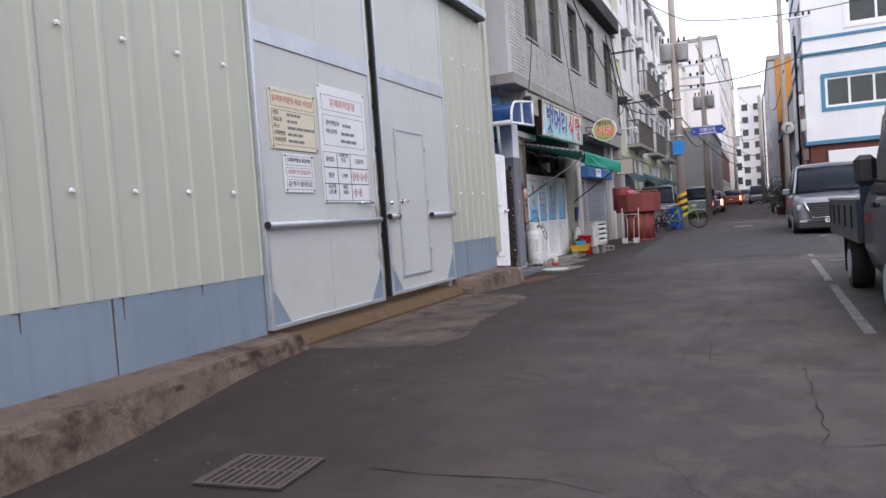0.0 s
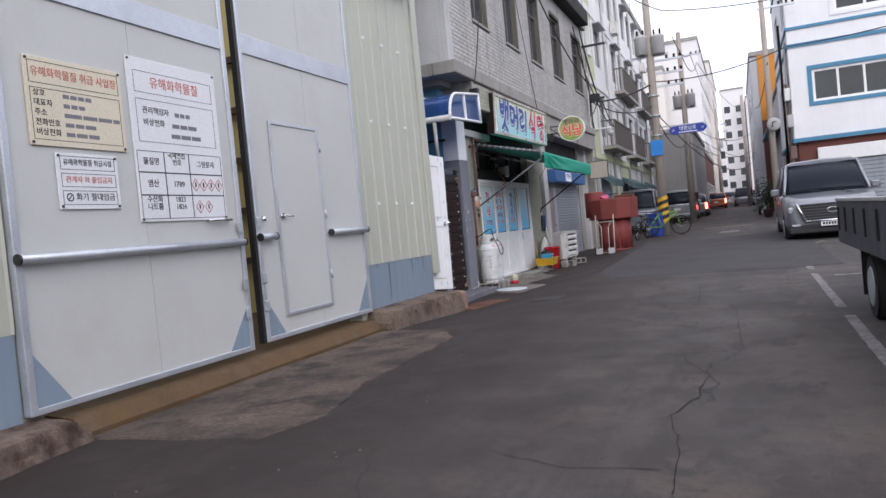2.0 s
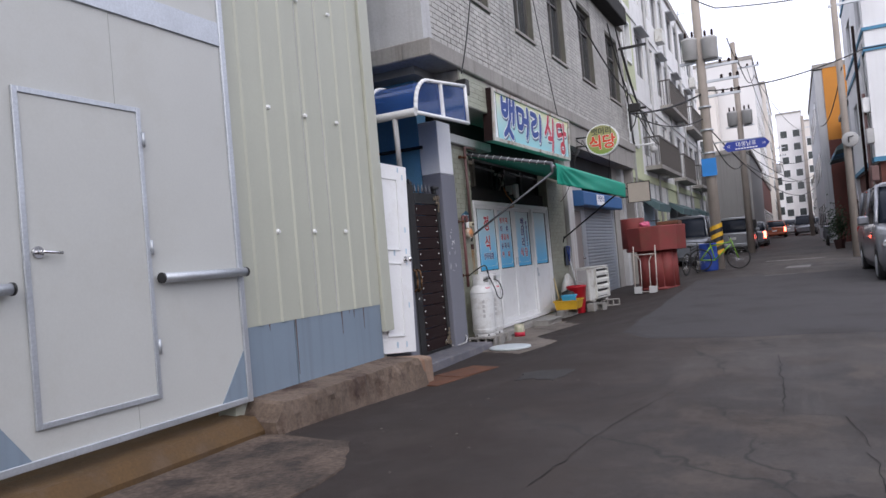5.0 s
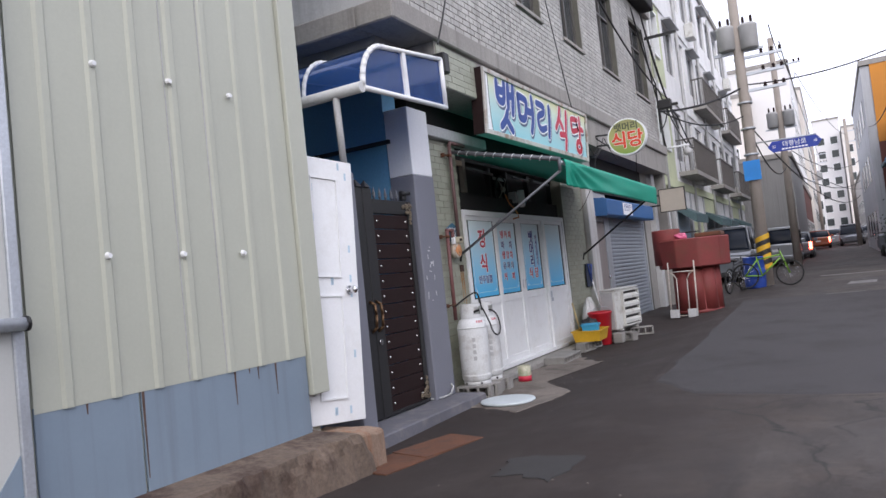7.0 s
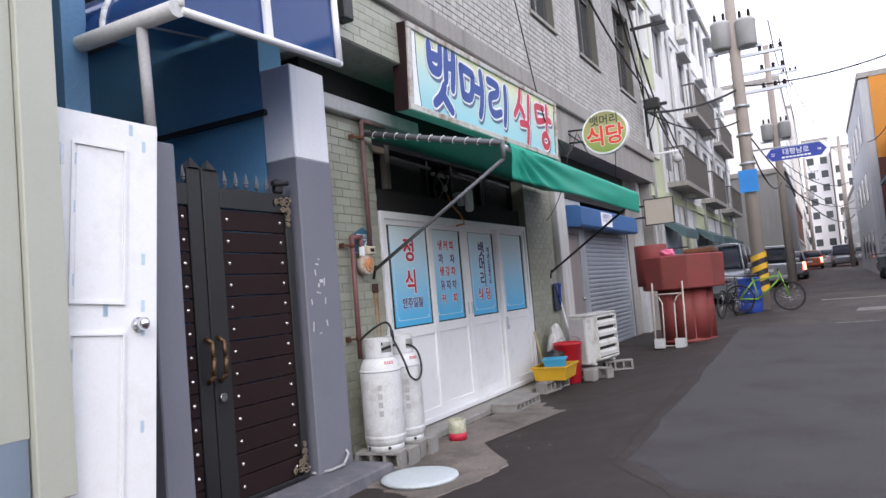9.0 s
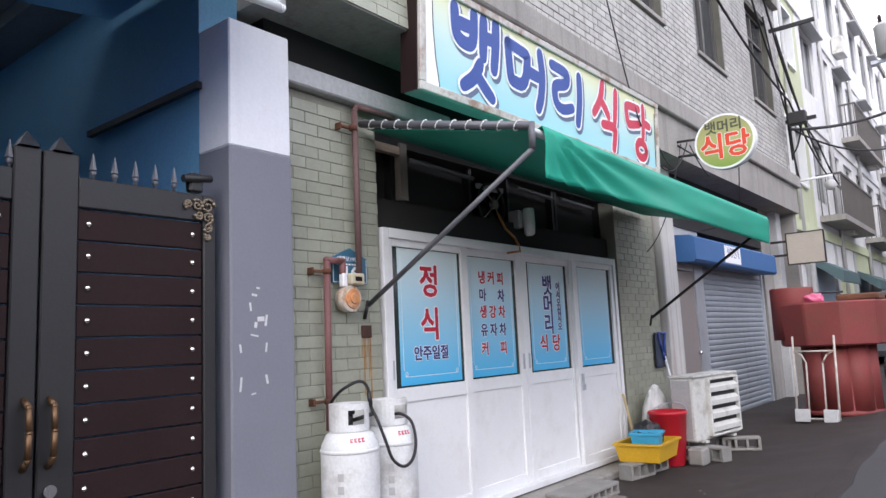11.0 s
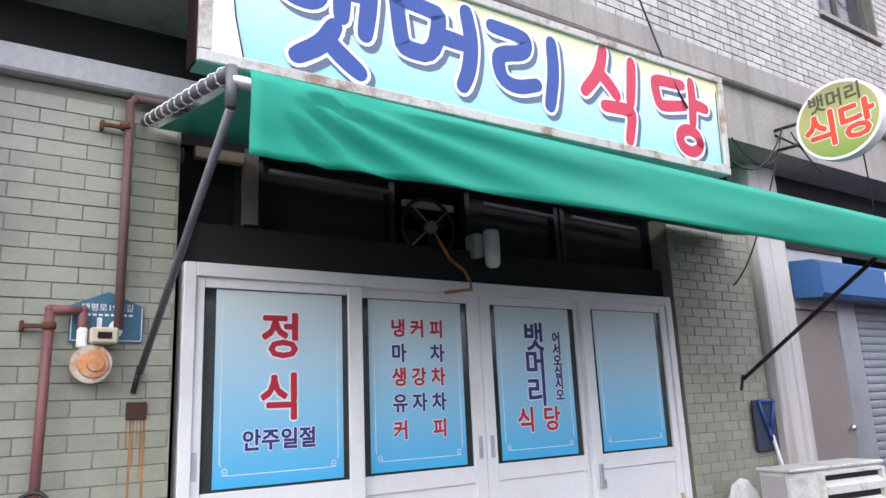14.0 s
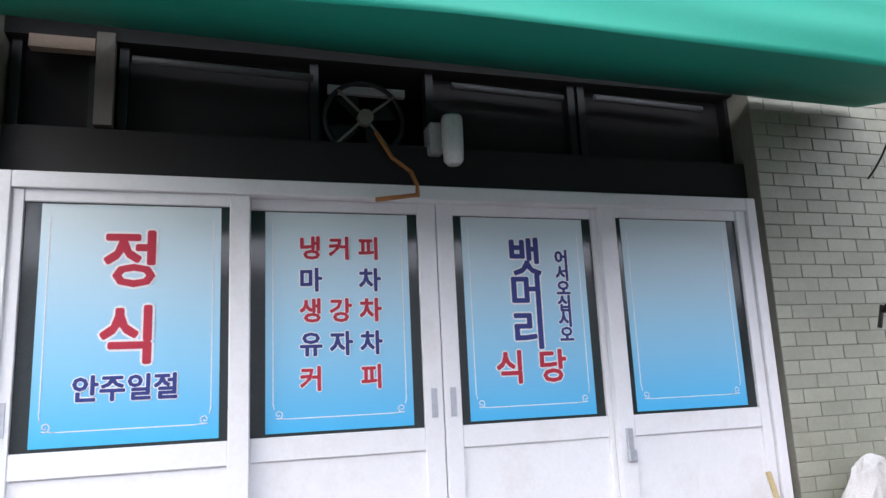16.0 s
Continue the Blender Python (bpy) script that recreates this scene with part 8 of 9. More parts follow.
lettering("street_name", "대평남로", 0.17, M_WHITEPRINT, pose(0.9, -0.022, 0.03, 90, 0, 0), ssign, 1.05, 0.001)
for k in range(8):
    box_part("small_writing", (0.55 + 0.09 * k, 0.62 + 0.09 * k, -0.022, -0.0205, -0.11, -0.075), M_WHITEPRINT, ssign)
lettering("number", "22", 0.10, M_WHITEPRINT, pose(0.34, -0.022, 0.0, 90, 0, 0), ssign, 1.0, 0.001)
lettering("number", "18", 0.10, M_WHITEPRINT, pose(1.46, -0.022, 0.0, 90, 0, 0), ssign, 1.0, 0.001)
bm = bmesh.new()
tube(bm, (-0.15, 0.0, 0.19), (1.5, 0.0, 0.17), 0.02)
part("arm", bm, M_GALV, ssign)
mirror = thing("traffic_mirror", "round convex traffic mirror back on the corner pole", "mirror", pose(1.13, 30.25, 3.75))
bm = bmesh.new()
bmesh.ops.create_uvsphere(bm, u_segments=24, v_segments=14, radius=0.23, matrix=Matrix.Diagonal((1, 0.28, 1, 1)))
part("dish", bm, surf("weathered_grey_dish", (0.38, 0.38, 0.38), 0.5, var=0.15, bump=0.05), mirror)
bm = bmesh.new()
pipe(bm, [(-0.05, -0.09, -0.1), (-0.05, -0.09, 0.06), (0.08, -0.09, 0.08)], 0.018, seg=6)
part("bracket", bm, M_BLACK, mirror)


def cable(points, r=0.012, sag=0.25, label="thin black overhead cable slung between poles"):
    cu = bpy.data.curves.new("overhead_cable", "CURVE")
    cu.dimensions, cu.bevel_depth, cu.bevel_resolution = "3D", r, 1
    for a, b in zip(points, points[1:]):
        sp = cu.splines.new("POLY")
        sp.points.add(14)
        for k in range(15):
            f = k / 14
            p = Vector(a).lerp(Vector(b), f)
            sp.points[k].co = (p.x, p.y, p.z - sag * 4 * f * (1 - f), 1)
    ob = new("overhead_cable", cu)
    cu.materials.append(M_WIRE)
    return tagged(ob, label, "cable", "overhead cables")


PA = (-2.71, 28.8)
cable([(-4.5, 26.3, 4.9), (PA[0], PA[1], 5.6)], 0.03, 0.15)
cable([(-4.5, 26.3, 4.95), (PA[0], PA[1], 4.85)], 0.018, 0.35)
cable([(PA[0], PA[1], 5.65), (1.7, 30.2, 6.35), (9.0, 29.0, 7.0)], 0.02, 0.25)
cable([(-4.7, 20.0, 9.1), (PA[0] + 0.6, PA[1] - 0.6, 7.9), (6.2, 26.0, 7.6)], 0.016, 0.45)
cable([(PA[0] + 0.8, PA[1], 7.1), (-2.0, 42.3, 9.1), (-1.4, 84.0, 9.2)], 0.015, 0.4)
cable([(PA[0] + 1.0, PA[1], 6.6), (-1.7, 42.3, 8.6), (0.6, 70.0, 9.1)], 0.015, 0.6)
cable([(PA[0], PA[1], 4.5), (-2.5, 42.3, 4.6), (1.0, 66.0, 5.2)], 0.02, 0.7)
cable([(PA[0], PA[1], 4.6), (0.9, 66.0, 4.2)], 0.02, 1.2)
cable([(-2.5, 42.3, 5.6), (1.0, 62.0, 6.3)], 0.018, 0.8)
cable([(-2.5, 42.3, 5.2), (2.6, 80.0, 5.8)], 0.018, 1.0)
cable([(1.08, 30.1, 5.9), (1.05, 48.0, 6.5)], 0.018, 0.5)
cable([(-4.35, 13.9, 6.8), (-4.42, 15.2, 5.2), (-4.40, 14.5, 3.7)], 0.010, 0.1)
cable([(-4.45, 17.6, 7.0), (-4.42, 18.8, 4.0), (-4.40, 19.1, 3.4)], 0.008, 0.05)
cable([(-4.45, 19.0, 7.2), (-4.42, 26.2, 5.4), (-4.9, 34.0, 4.9)], 0.02, 0.35)
cable([(-4.45, 25.2, 7.1), (-4.6, 29.5, 5.3), (-4.8, 36.0, 5.0)], 0.02, 0.5)
cable([(-4.85, 27.5, 7.6), (-4.85, 31.0, 5.2)], 0.02, 0.3)
cable([(SX + 0.4, 20.5, 3.5), (SX + 0.3, 20.1, 2.6), (SX + 0.05, 20.05, 2.2)], 0.006, 0.05)
cable([(-4.48, 19.62, 3.15), (-4.32, 20.2, 3.42)], 0.007, 0.22, "thin black sign cable hanging below the oval sign")
cable([(-4.46, 19.7, 3.3), (-4.45, 20.36, 3.28)], 0.006, 0.16, "thin black sign cable hanging below the oval sign")
cable([(-4.36, 20.40, 3.44), (-4.20, 20.5, 3.05)], 0.007, 0.04, "thin black sign cable hanging below the oval sign")
cable([(-3.84, 20.42, 3.08), (-3.98, 20.75, 2.62), (-4.5, 21.0, 2.5)], 0.006, 0.05, "thin black sign cable hanging below the oval sign")
cable([(-4.42, 24.1, 6.9), (-4.42, 25.9, 5.5), (-4.75, 27.6, 4.6)], 0.018, 0.18)
cable([(-4.42, 24.9, 6.6), (-4.45, 26.2, 5.0), (-4.85, 28.4, 4.3)], 0.014, 0.22)
cable([(-4.2, 26.0, 4.95), (-4.6, 27.0, 4.6), (-4.6, 27.3, 4.15)], 0.016, 0.12)
arm_b = thing("wall_bracket", "black iron cable bracket on the tiled facade", "bracket", pose(-4.45, 25.9, 4.9))
bm = bmesh.new()
bx(bm, 0.0, 0.5, -0.03, 0.03, 0.0, 0.06)
bx(bm, 0.05, 0.35, -0.09, 0.09, -0.05, 0.18, bev=0.02)
part("bracket", bm, M_BLACK, arm_b)
arm_c = thing("wall_bracket", "black iron spar projecting from the facade", "bracket", pose(-4.5, 25.6, 6.55))
box_part("spar", (0.0, 0.75, -0.03, 0.03, 0.0, 0.06), M_BLACK, arm_c)
cctv = thing("security_camera", "white security camera on a wall arm", "camera", pose(-4.95, 27.4, 4.1))
bm = bmesh.new()
pipe(bm, [(0.0, 0, 0), (0.9, 0, 0.02)], 0.025, seg=8)
part("arm", bm, M_WHITE, cctv)
bm = bmesh.new()
bmesh.ops.create_uvsphere(bm, u_segments=14, v_segments=8, radius=0.11, matrix=Matrix.Translation((0.85, 0, -0.16)))
tube(bm, (0.85, 0, 0.0), (0.85, 0, -0.1), 0.05)
part("dome", bm, M_GREYBOX, cctv)

# ---- vehicles ----
M_SILVER = surf("silver_car_paint", (0.36, 0.37, 0.39), 0.3, metal=0.6, var=0.04, bump=0, coat=0.6)
M_VANGREY = surf("mid_grey_van_paint", (0.25, 0.26, 0.29), 0.3, metal=0.4, var=0.04, bump=0, coat=0.6)
M_GREYCAR = surf("grey_car_paint", (0.17, 0.18, 0.20), 0.3, metal=0.5, var=0.04, bump=0, coat=0.6)
M_TRUCKPAINT = surf("dark_blue_truck_paint", (0.025, 0.034, 0.055), 0.35, var=0.15, bump=0.02, coat=0.3)
M_TRUCKBED = surf("scuffed_blue_grey_truck_bed", (0.042, 0.052, 0.072), 0.45, var=0.2, scale=4, bump=0.05, dirt=(0.13, 0.11, 0.10), dirt_amount=0.6, dirt_scale=3)
M_CARGLASS = surf("tinted_car_glass", (0.012, 0.016, 0.025), 0.2, var=0.1, bump=0, spec=0.13)
M_HEADLIGHT = surf("headlight_lens", (0.55, 0.57, 0.6), 0.12, metal=0.3, bump=0)
M_TAILRED = surf("red_tail_lens", (0.40, 0.01, 0.015), 0.25, bump=0)
M_TAILLIT = lit("lit_tail_lamp", (1.0, 0.10, 0.06), 14)


def loft(bm1, sections):
    """Closed cross-sections of (x, z) points at positions y, joined in order."""
    rings = [[bm1.verts.new((x, y, z)) for x, z in pts] for y, pts in sections]
    n = len(rings[0])
    for p, q in zip(rings, rings[1:]):
        for i in range(n):
            bm1.faces.new((p[i], p[(i + 1) % n], q[(i + 1) % n], q[i])).smooth = True
    bm1.faces.new(rings[0][::-1])
    bm1.faces.new(rings[-1])
    return bm1


def body_ring(hw, z0, z1, tuck=0.06, crown=0.02):
    return [(-hw + tuck, z0), (hw - tuck, z0), (hw, z0 + 0.18), (hw, z1 - 0.16), (hw - 0.05, z1), (0, z1 + crown), (-hw + 0.05, z1), (-hw, z1 - 0.16), (-hw, z0 + 0.18)]


def cabin_ring(hb, ht, zb, zt):
    return [(-hb, zb), (hb, zb), (ht, zt - 0.05), (ht - 0.08, zt), (0, zt + 0.025), (-ht + 0.08, zt), (-ht, zt - 0.05)]


def wheel(parent, x, y, r, w, name="wheel"):
    bm1 = bmesh.new()
    s = 1 if x > 0 else -1
    tube(bm1, (x - s * w, y, r), (x, y, r), r, seg=26)
    bmesh.ops.bevel(bm1, geom=[e for e in bm1.edges if abs(e.verts[0].co.x - e.verts[1].co.x) < 1e-6], offset=0.02, segments=2, affect="EDGES")
    t = part(name, bm1, M_TYRE, parent)
    bm1 = bmesh.new()
    tube(bm1, (x + s * 0.001, y, r), (x + s * 0.012, y, r), r * 0.62, r * 0.55, seg=22)
    part("rim", bm1, M_GALV, t)
    return t


def car(name, m, label, paint, L, W, H, nose, screen, roof0, roof1, tail, hood_z, belt, ride=0.22, rear_lit=False, category="car"):
    """A car that faces -y: nose .. tail along y. screen: where the windscreen meets the hood."""
    c = thing(name, label, category, m)
    hw = W / 2
    bm1 = bmesh.new()
    loft(bm1, [(0.0, body_ring(hw * 0.82, ride + 0.10, hood_z * 0.80, 0.1)), (0.10, body_ring(hw * 0.93, ride, hood_z * 0.90)), (0.45, body_ring(hw, ride - 0.02, hood_z * 0.97)), (screen, body_ring(hw, ride - 0.02, belt)), (L * 0.6, body_ring(hw, ride - 0.02, belt)), (L - 0.25, body_ring(hw, ride, belt)), (L - 0.04, body_ring(hw * 0.95, ride + 0.06, belt - 0.02)), (L, body_ring(hw * 0.88, ride + 0.14, belt - 0.08))])
    part("body", bm1, paint, c)
    bm1 = bmesh.new()
    loft(bm1, [(screen + 0.02, cabin_ring(hw * 0.92, hw * 0.86, belt - 0.02, belt + 0.08)), (roof0, cabin_ring(hw * 0.95, hw * 0.80, belt - 0.02, H - 0.03)), (roof1, cabin_ring(hw * 0.95, hw * 0.80, belt - 0.02, H - 0.03)), (tail, cabin_ring(hw * 0.92, hw * 0.80, belt - 0.02, belt + 0.12))])
    part("glasshouse", bm1, M_CARGLASS, c, "dark tinted windows")
    bm1 = bmesh.new()
    loft(bm1, [(roof0 - 0.08, cabin_ring(hw * 0.80, hw * 0.78, H - 0.09, H - 0.035)), (roof0 + 0.15, cabin_ring(hw * 0.82, hw * 0.79, H - 0.07, H)), (roof1 - 0.1, cabin_ring(hw * 0.82, hw * 0.79, H - 0.07, H)), (roof1 + 0.06, cabin_ring(hw * 0.80, hw * 0.78, H - 0.10, H - 0.04))])
    part("roof", bm1, paint, c)
    for s in (-1, 1):
        for ya, za, yb, zb in ((screen + 0.03, belt, roof0, H - 0.06), (roof0 + (roof1 - roof0) * 0.42, belt, roof0 + (roof1 - roof0) * 0.42, H - 0.05), (tail, belt, roof1, H - 0.06)):
            bm1 = bmesh.new()
            tube(bm1, (s * hw * 0.945, ya, za), (s * hw * 0.80, yb, zb), 0.038, seg=8)
            part("pillar", bm1, paint, c)
        bm1 = bmesh.new()
        bx(bm1, s * (hw + 0.02), s * (hw + 0.22), screen + 0.35, screen + 0.47, belt + 0.0, belt + 0.17, bev=0.03)
        part("side_mirror", bm1, paint, c)
        bm1 = bmesh.new()
        bx(bm1, s * hw * 0.52, s * hw * 0.94, 0.03, 0.30, hood_z * 0.66, hood_z * 0.80, bev=0.03)
        part("headlight", bm1, M_HEADLIGHT, c)
        bm1 = bmesh.new()
        bx(bm1, s * (hw - 0.16), s * (hw - 0.01), L - 0.12, L + 0.012, belt - 0.42, belt - 0.02, bev=0.02)
        part("tail_light", bm1, M_TAILLIT if rear_lit else M_TAILRED, c)
        for yw in (0.85, L - 0.95):
            wheel(c, s * (hw + 0.01), yw, 0.33, 0.22)
            bm1 = bmesh.new()
            tube(bm1, (s * (hw - 0.2), yw, 0.34), (s * (hw + 0.003), yw, 0.34), 0.385, seg=24)
            part("wheel_arch", bm1, M_PLASTICBLACK, c)
    bm1 = bmesh.new()
    bx(bm1, -hw * 0.86, hw * 0.86, -0.01, 0.12, ride - 0.02, ride + 0.16, bev=0.03)
    part("front_bumper_lip", bm1, M_PLASTICBLACK, c)
    bm1 = bmesh.new()
    bx(bm1, -hw * 0.86, hw * 0.86, L - 0.1, L + 0.03, ride + 0.05, ride + 0.24, bev=0.03)
    part("rear_bumper", bm1, paint, c)
    box_part("rear_plate", (-0.17, 0.17, L + 0.03, L + 0.045, belt - 0.36, belt - 0.24), M_WHITE, c)
    return c


van = car("parked_van", pose(1.70, 20.25, ground_z(1.7, 20.25) - 0.06, 0, 0, 0), "grey passenger van parked nose-on with a dark windscreen", M_VANGREY, 5.1, 1.90, 1.90, 0.0, 0.98, 1.75, 4.85, 5.05, 1.02, 1.10, 0.26, category="van")
bm = bmesh.new()
extruded(bm, [(-0.66, 0.86), (-0.52, 0.50), (0.52, 0.50), (0.66, 0.86)], "y", -0.045, 0.10)
part("grille", bm, M_PLASTICBLACK, van, "black mesh grille")
bm = bmesh.new()
pipe(bm, [(-0.72, -0.045, 0.885), (-0.55, -0.055, 0.475), (0.55, -0.055, 0.475), (0.72, -0.045, 0.885)], 0.03, seg=8)
part("grille_trim", bm, M_CHROME, van)
for k in range(5):
    box_part("grille_bar", (-0.54 - 0.022 * k, 0.54 + 0.022 * k, -0.052, -0.046, 0.545 + 0.062 * k, 0.553 + 0.062 * k), M_GREYCAR, van)
bm = bmesh.new()
bx(bm, -0.90, 0.90, -0.03, 0.10, 0.20, 0.345, bev=0.03)
part("dark_bumper", bm, M_PLASTICBLACK, van)
bm = bmesh.new()
ring = [(0.115 * math.cos(w), -0.065, 0.70 + 0.06 * math.sin(w)) for w in [k * math.pi / 10 for k in range(20)]]
for p, q in zip(ring, ring[1:] + ring[:1]):
    tube(bm, p, q, 0.010, seg=6)
part("badge", bm, M_CHROME, van)
box_part("number_plate", (-0.26, 0.26, -0.075, -0.055, 0.355, 0.465), M_WHITE, van)
bm = bmesh.new()
for k in range(8):
    bx(bm, -0.22 + 0.056 * k, -0.182 + 0.056 * k, -0.078, -0.0755, 0.38, 0.44)
part("plate_writing", bm, M_INK, van)
for s in (-1, 1):
    box_part("fog_lamp", (s * 0.66, s * 0.84, -0.02, 0.12, 0.37, 0.42), M_HEADLIGHT, van, bev=0.01)
    bm = bmesh.new()
    tube(bm, (s * 0.12, 0.98, 1.145), (s * 0.62, 1.04, 1.18), 0.010, seg=6)
    part("wiper", bm, M_BLACK, van)

car("parked_people_carrier", pose(-3.45, 44.6 + 4.7, ground_z(-3.45, 46.0), 0, 0, 0) @ pose(0, -4.7, 0), "silver people carrier parked along the lane, rear towards the walker", M_SILVER, 4.7, 1.85, 1.78, 0.0, 1.1, 1.9, 4.4, 4.65, 0.95, 1.02)
bpy.context.view_layer.update()
for nm, x, y, paint, litt, lab in (("dark_car", -3.0, 51.0, M_GREYCAR, True, "dark saloon car standing with lit brake lamps"), ("orange_taxi", -2.2, 72.0, surf("orange_car_paint", (0.34, 0.08, 0.03), 0.3, bump=0, coat=0.5), True, "orange taxi standing with lit brake lamps"), ("silver_car", -1.2, 80.0, M_SILVER, True, "silver saloon car with lit brake lamps"), ("dark_pickup", 0.2, 74.0, M_GREYCAR, False, "dark pickup coming down the lane"), ("far_car", 2.0, 92.0, M_SILVER, True, "pale car far along the lane")):
    z = ground_z(x, y)
    cc = car(nm, pose(x, y, z, 0, 0, 0), lab, paint, 4.5, 1.78, 1.48 if nm != "dark_pickup" else 1.75, 0.0, 1.15, 1.85, 3.3, 4.1, 0.86, 0.92, rear_lit=litt)
# cars that show their backs are turned round
for o in list(scene.collection.objects):
    if o.parent is None and o.name in ("parked_people_carrier", "dark_car", "orange_taxi", "silver_car", "far_car"):
        o.matrix_world = o.matrix_world @ pose(0, 4.5, 0, 0, 0, 180)
gvan = car("parked_minibus", pose(-4.35, 33.6, ground_z(-4.35, 33.6)), "grey minibus parked behind the red tank", M_GREYCAR, 4.6, 1.7, 1.9, 0, 0.6, 1.2, 4.4, 4.55, 1.0, 1.05, category="van")

# dropside truck, facing the walker
truck = thing("dropside_truck", "dark blue dropside truck parked at the lane's edge", "truck", pose(1.645, 5.62, ground_z(1.6, 7.5)))
hw = 0.84
bm = bmesh.new()
loft(bm, [(0.0, body_ring(hw * 0.94, 0.42, 1.05)), (0.12, body_ring(hw, 0.36, 1.12)), (1.6, body_ring(hw, 0.36, 1.12)), (2.25, body_ring(hw, 0.40, 1.12))])
part("cab_body", bm, M_TRUCKPAINT, truck)
bm = bmesh.new()
loft(bm, [(0.06, cabin_ring(hw * 0.96, hw * 0.94, 1.10, 1.22)), (0.62, cabin_ring(hw * 0.98, hw * 0.86, 1.10, 1.88)), (1.55, cabin_ring(hw * 0.98, hw * 0.86, 1.10, 1.90)), (1.86, cabin_ring(hw * 0.97, hw * 0.82, 1.10, 1.84)), (2.05, cabin_ring(hw * 0.96, hw * 0.78, 1.10, 1.62))])
part("cab_top", bm, M_TRUCKPAINT, truck)
for s in (-1, 1):
    bm = bmesh.new()
    v = [bm.verts.new(p) for p in ((s * (hw * 0.985), 0.42, 1.16), (s * (hw * 0.985), 1.45, 1.16), (s * (hw * 0.90), 1.40, 1.76), (s * (hw * 0.90), 0.72, 1.76))]
    w = [bm.verts.new((p.co.x + s * 0.012, p.co.y, p.co.z)) for p in v]
    bm.faces.new(v)
    bm.faces.new(w)
    for i in range(4):
        bm.faces.new((v[i], v[(i + 1) % 4], w[(i + 1) % 4], w[i]))
    part("side_window", bm, M_CARGLASS, truck)
    bm = bmesh.new()
    bx(bm, s * (hw + 0.05), s * (hw + 0.21), 0.90, 1.02, 1.17, 1.42, bev=0.04)
    mir = part("side_mirror", bm, M_PLASTICBLACK, truck)
    bm = bmesh.new()
    pipe(bm, [(s * hw * 0.95, 0.7, 1.18), (s * (hw + 0.12), 0.96, 1.22)], 0.015, seg=6)
    part("mirror_arm", bm, M_BLACK, mir)
    box_part("door_handle", (s * (hw + 0.002), s * (hw + 0.03), 1.42, 1.58, 0.98, 1.02), M_BLACK, truck)
    box_part("side_lamp", (s * (hw - 0.02), s * (hw + 0.012), 1.95, 2.05, 0.84, 0.90), M_TAILRED, truck)
    side = box_part("dropside", (s * (hw - 0.03), s * (hw + 0.03), 2.52, 5.38, 0.60, 1.04), M_TRUCKBED, truck, bev=0.008)
    box_part("top_rail", (s * (hw - 0.04), s * (hw + 0.04), 2.52, 5.38, 1.04, 1.075), M_GREYBOX, side, bev=0.006)
    for yy in (2.9, 3.5, 4.1, 4.7, 5.2):
        box_part("latch", (s * (hw + 0.03), s * (hw + 0.045), yy, yy + 0.05, 0.74, 0.98), M_BLACK, side)
    for yw, rr in ((1.15, 0.32), (3.78, 0.29)):
        wheel(truck, s * (hw - 0.02), yw, rr, 0.22)
    box_part("mud_flap", (s * (hw - 0.28), s * (hw - 0.02), 4.28, 4.30, 0.16, 0.62), M_BLACK, truck)
box_part("bed_floor", (-hw + 0.03, hw - 0.03, 2.45, 5.38, 0.62, 0.68), M_GREYBOX, truck)
box_part("headboard", (-hw, hw, 2.44, 2.50, 0.66, 1.30), M_TRUCKPAINT, truck, bev=0.008)
box_part("tailgate", (-hw, hw, 5.385, 5.43, 0.66, 1.04), M_TRUCKPAINT, truck, bev=0.008)
for s in (-0.36, 0.30):
    box_part("chassis_rail", (s, s + 0.07, 0.6, 5.2, 0.42, 0.60), M_BLACK, truck)
bm = bmesh.new()
tube(bm, (-hw + 0.25, 3.78, 0.29), (hw - 0.25, 3.78, 0.29), 0.06)
part("axle", bm, M_BLACK, truck)
bm = bmesh.new()
loft(bm, [(0.03, cabin_ring(hw * 0.90, hw * 0.88, 1.16, 1.20)), (0.54, cabin_ring(hw * 0.90, hw * 0.80, 1.16, 1.80))])
part("windscreen", bm, M_CARGLASS, truck)
box_part("roof_lamp", (-0.3, -0.2, 0.9, 1.1, 1.90, 2.0), M_BLACK, truck, bev=0.02)

# bush and scooter far along the right side
bush = thing("potted_shrub", "dark green shrub in a pot at the lane's edge", "shrub", pose(0.98, 38.5, ground_z(0.98, 38.5)))
bm = bmesh.new()
lathe(bm, [(0.16, 0.0), (0.22, 0.35), (0.24, 0.36)], seg=16)
part("pot", bm, M_PIPE, bush)
bm = bmesh.new()
for k in range(900):
    c = Vector((rnd.gauss(0, 0.20), rnd.gauss(0, 0.20), 0.95 + rnd.gauss(0, 0.34)))
    if c.z < 0.35:
        continue
    n1 = Vector((rnd.uniform(-1, 1), rnd.uniform(-1, 1), rnd.uniform(-1, 1))).normalized()
    t1 = n1.orthogonal().normalized() * 0.05
    t2 = n1.cross(t1).normalized() * 0.025
    bm.faces.new([bm.verts.new(c + d) for d in (t1, t2, -t1, -t2)])
fo = part("leaves", bm, surf("dark_leaf", (0.03, 0.06, 0.025), 0.6, var=0.2, per_island=0.4, bump=0), bush)
bm = bmesh.new()
for w in (0, 2, 4):
    tube(bm, (0, 0, 0.3), (0.15 * math.cos(w), 0.15 * math.sin(w), 1.2), 0.015, 0.006, seg=6)
part("stems", bm, M_PIPE, bush)
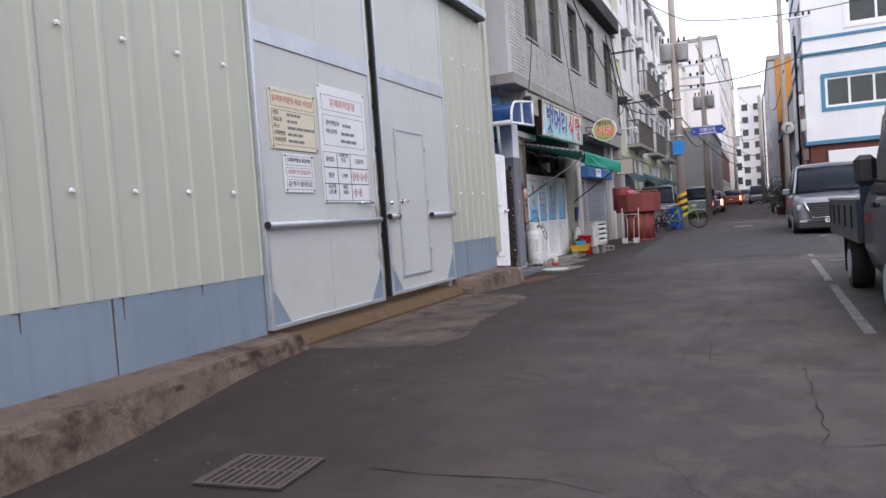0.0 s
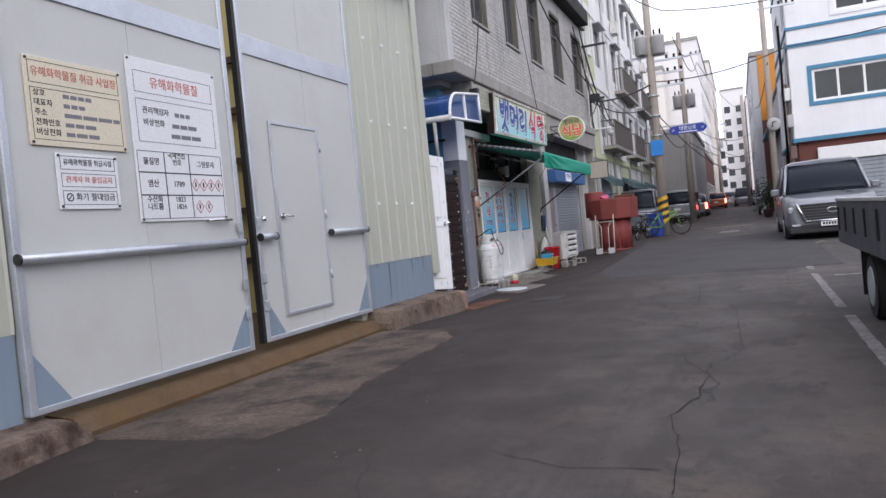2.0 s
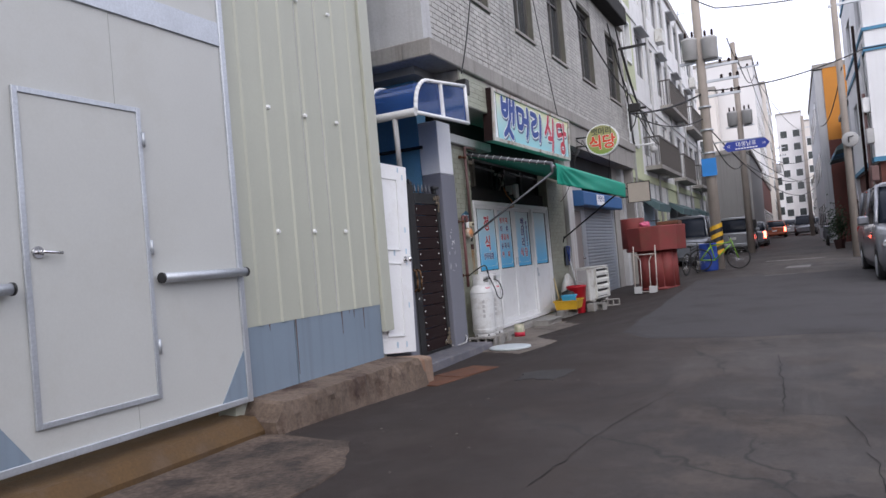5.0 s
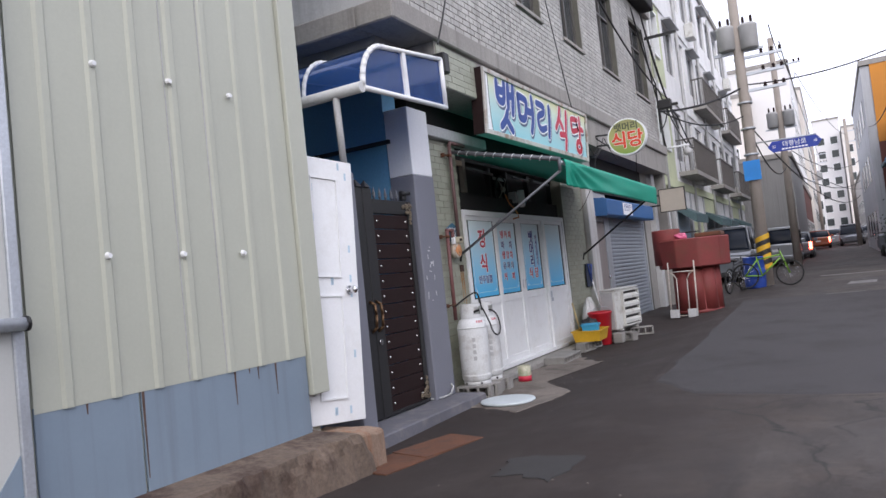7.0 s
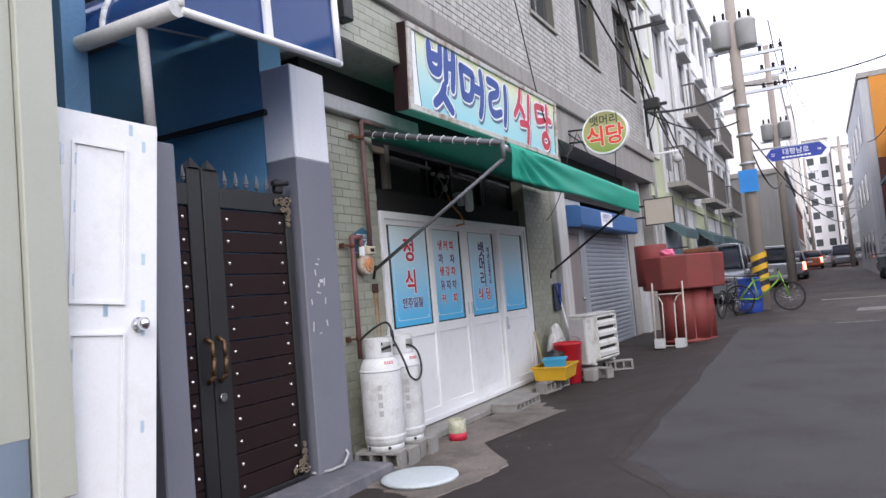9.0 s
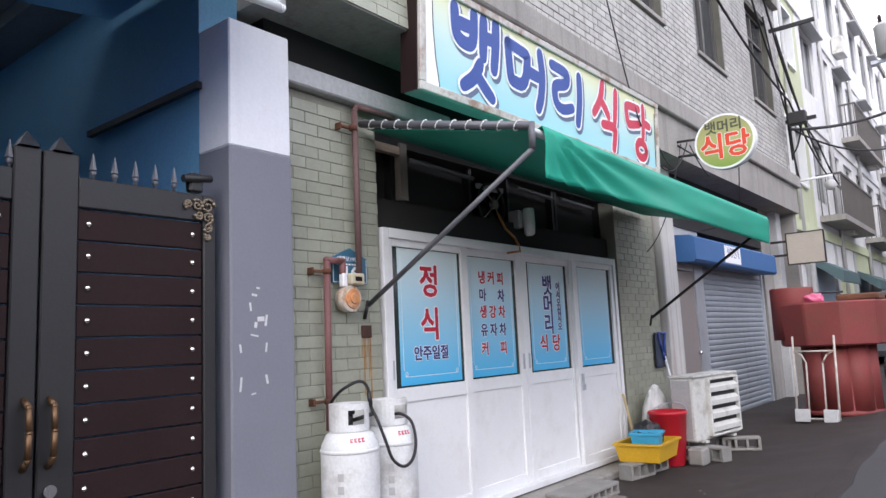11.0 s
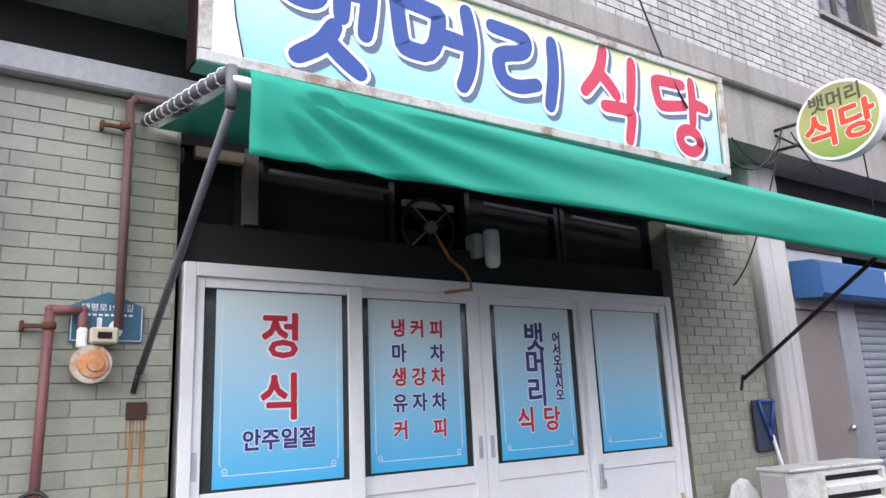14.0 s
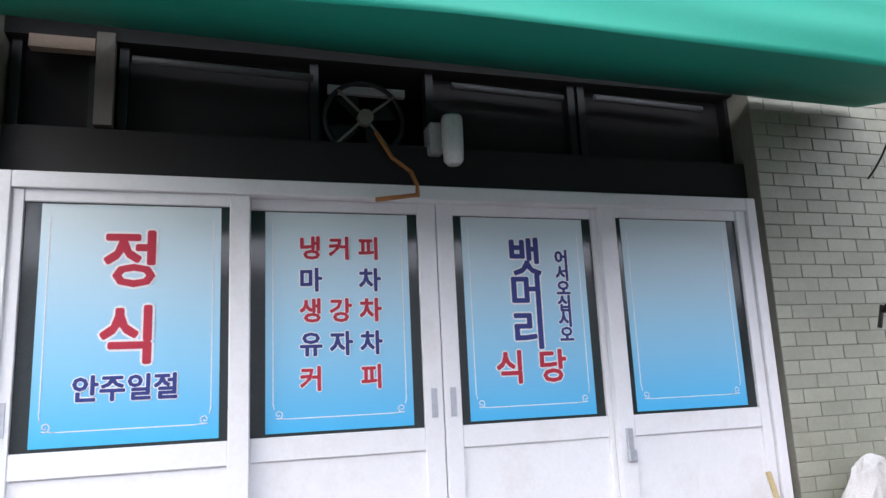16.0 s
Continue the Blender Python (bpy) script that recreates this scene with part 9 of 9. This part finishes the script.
scooter = thing("motor_scooter", "dark motor scooter parked along the wall", "scooter", pose(0.75, 44.5, ground_z(0.75, 44.5)))
for yw in (-0.6, 0.6):
    bm = bmesh.new()
    tube(bm, (-0.05, yw, 0.25), (0.05, yw, 0.25), 0.25, seg=18)
    part("wheel", bm, M_TYRE, scooter)
bm = bmesh.new()
bx(bm, -0.16, 0.16, -0.1, 0.75, 0.35, 0.75, bev=0.06)
bx(bm, -0.15, 0.15, -0.62, -0.45, 0.3, 0.95, bev=0.05)
bx(bm, -0.13, 0.13, -0.5, 0.0, 0.3, 0.38, bev=0.02)
part("fairing", bm, M_GREYCAR, scooter)
bm = bmesh.new()
tube(bm, (-0.32, -0.48, 1.02), (0.32, -0.48, 1.02), 0.018)
part("handlebar", bm, M_BLACK, scooter)
bm = bmesh.new()
bx(bm, -0.14, 0.14, 0.0, 0.7, 0.75, 0.84, bev=0.03)
part("seat", bm, M_BLACK, scooter)


# ---- green brick tiles on the shop piers, piece by piece ----
TW, TH, TG = 0.205, 0.0735, 0.0045


def tile_mesh(w):
    bm1 = bmesh.new()
    bx(bm1, -0.012, 0.0, 0.0, w, 0.0, TH - TG, bev=0.002)
    bmesh.ops.recalc_face_normals(bm1, faces=bm1.faces)
    me = bpy.data.meshes.new("tile")
    bm1.to_mesh(me)
    bm1.free()
    me.materials.append(M_TILEGREEN)
    return me


tile_shapes = {}
for a, b in (P_LEFT, P_RIGHT):
    j = 0
    z = 0.02
    while z + TH < 2.87:
        y = a - (TW / 2 if j % 2 else 0.0)
        while y < b:
            p, q = max(y, a), min(y + TW - TG, b)
            y += TW
            if q - p < 0.02:
                continue
            w = round(q - p, 3)
            if w not in tile_shapes:
                tile_shapes[w] = tile_mesh(w)
            t = new("tile", tile_shapes[w])
            t.location = (SX + rnd.uniform(-0.0012, 0.0012), p, z)
            t.parent = shop
        z += TH
        j += 1
# the inner returns of the piers and the fascia, smaller in view
facade_tiles(14.64, 15.62, 3.33, 3.79, UX + 0.083, [], TW, TH, TG, M_TILEGREEN, "fascia_tiles", shop, seed=3)
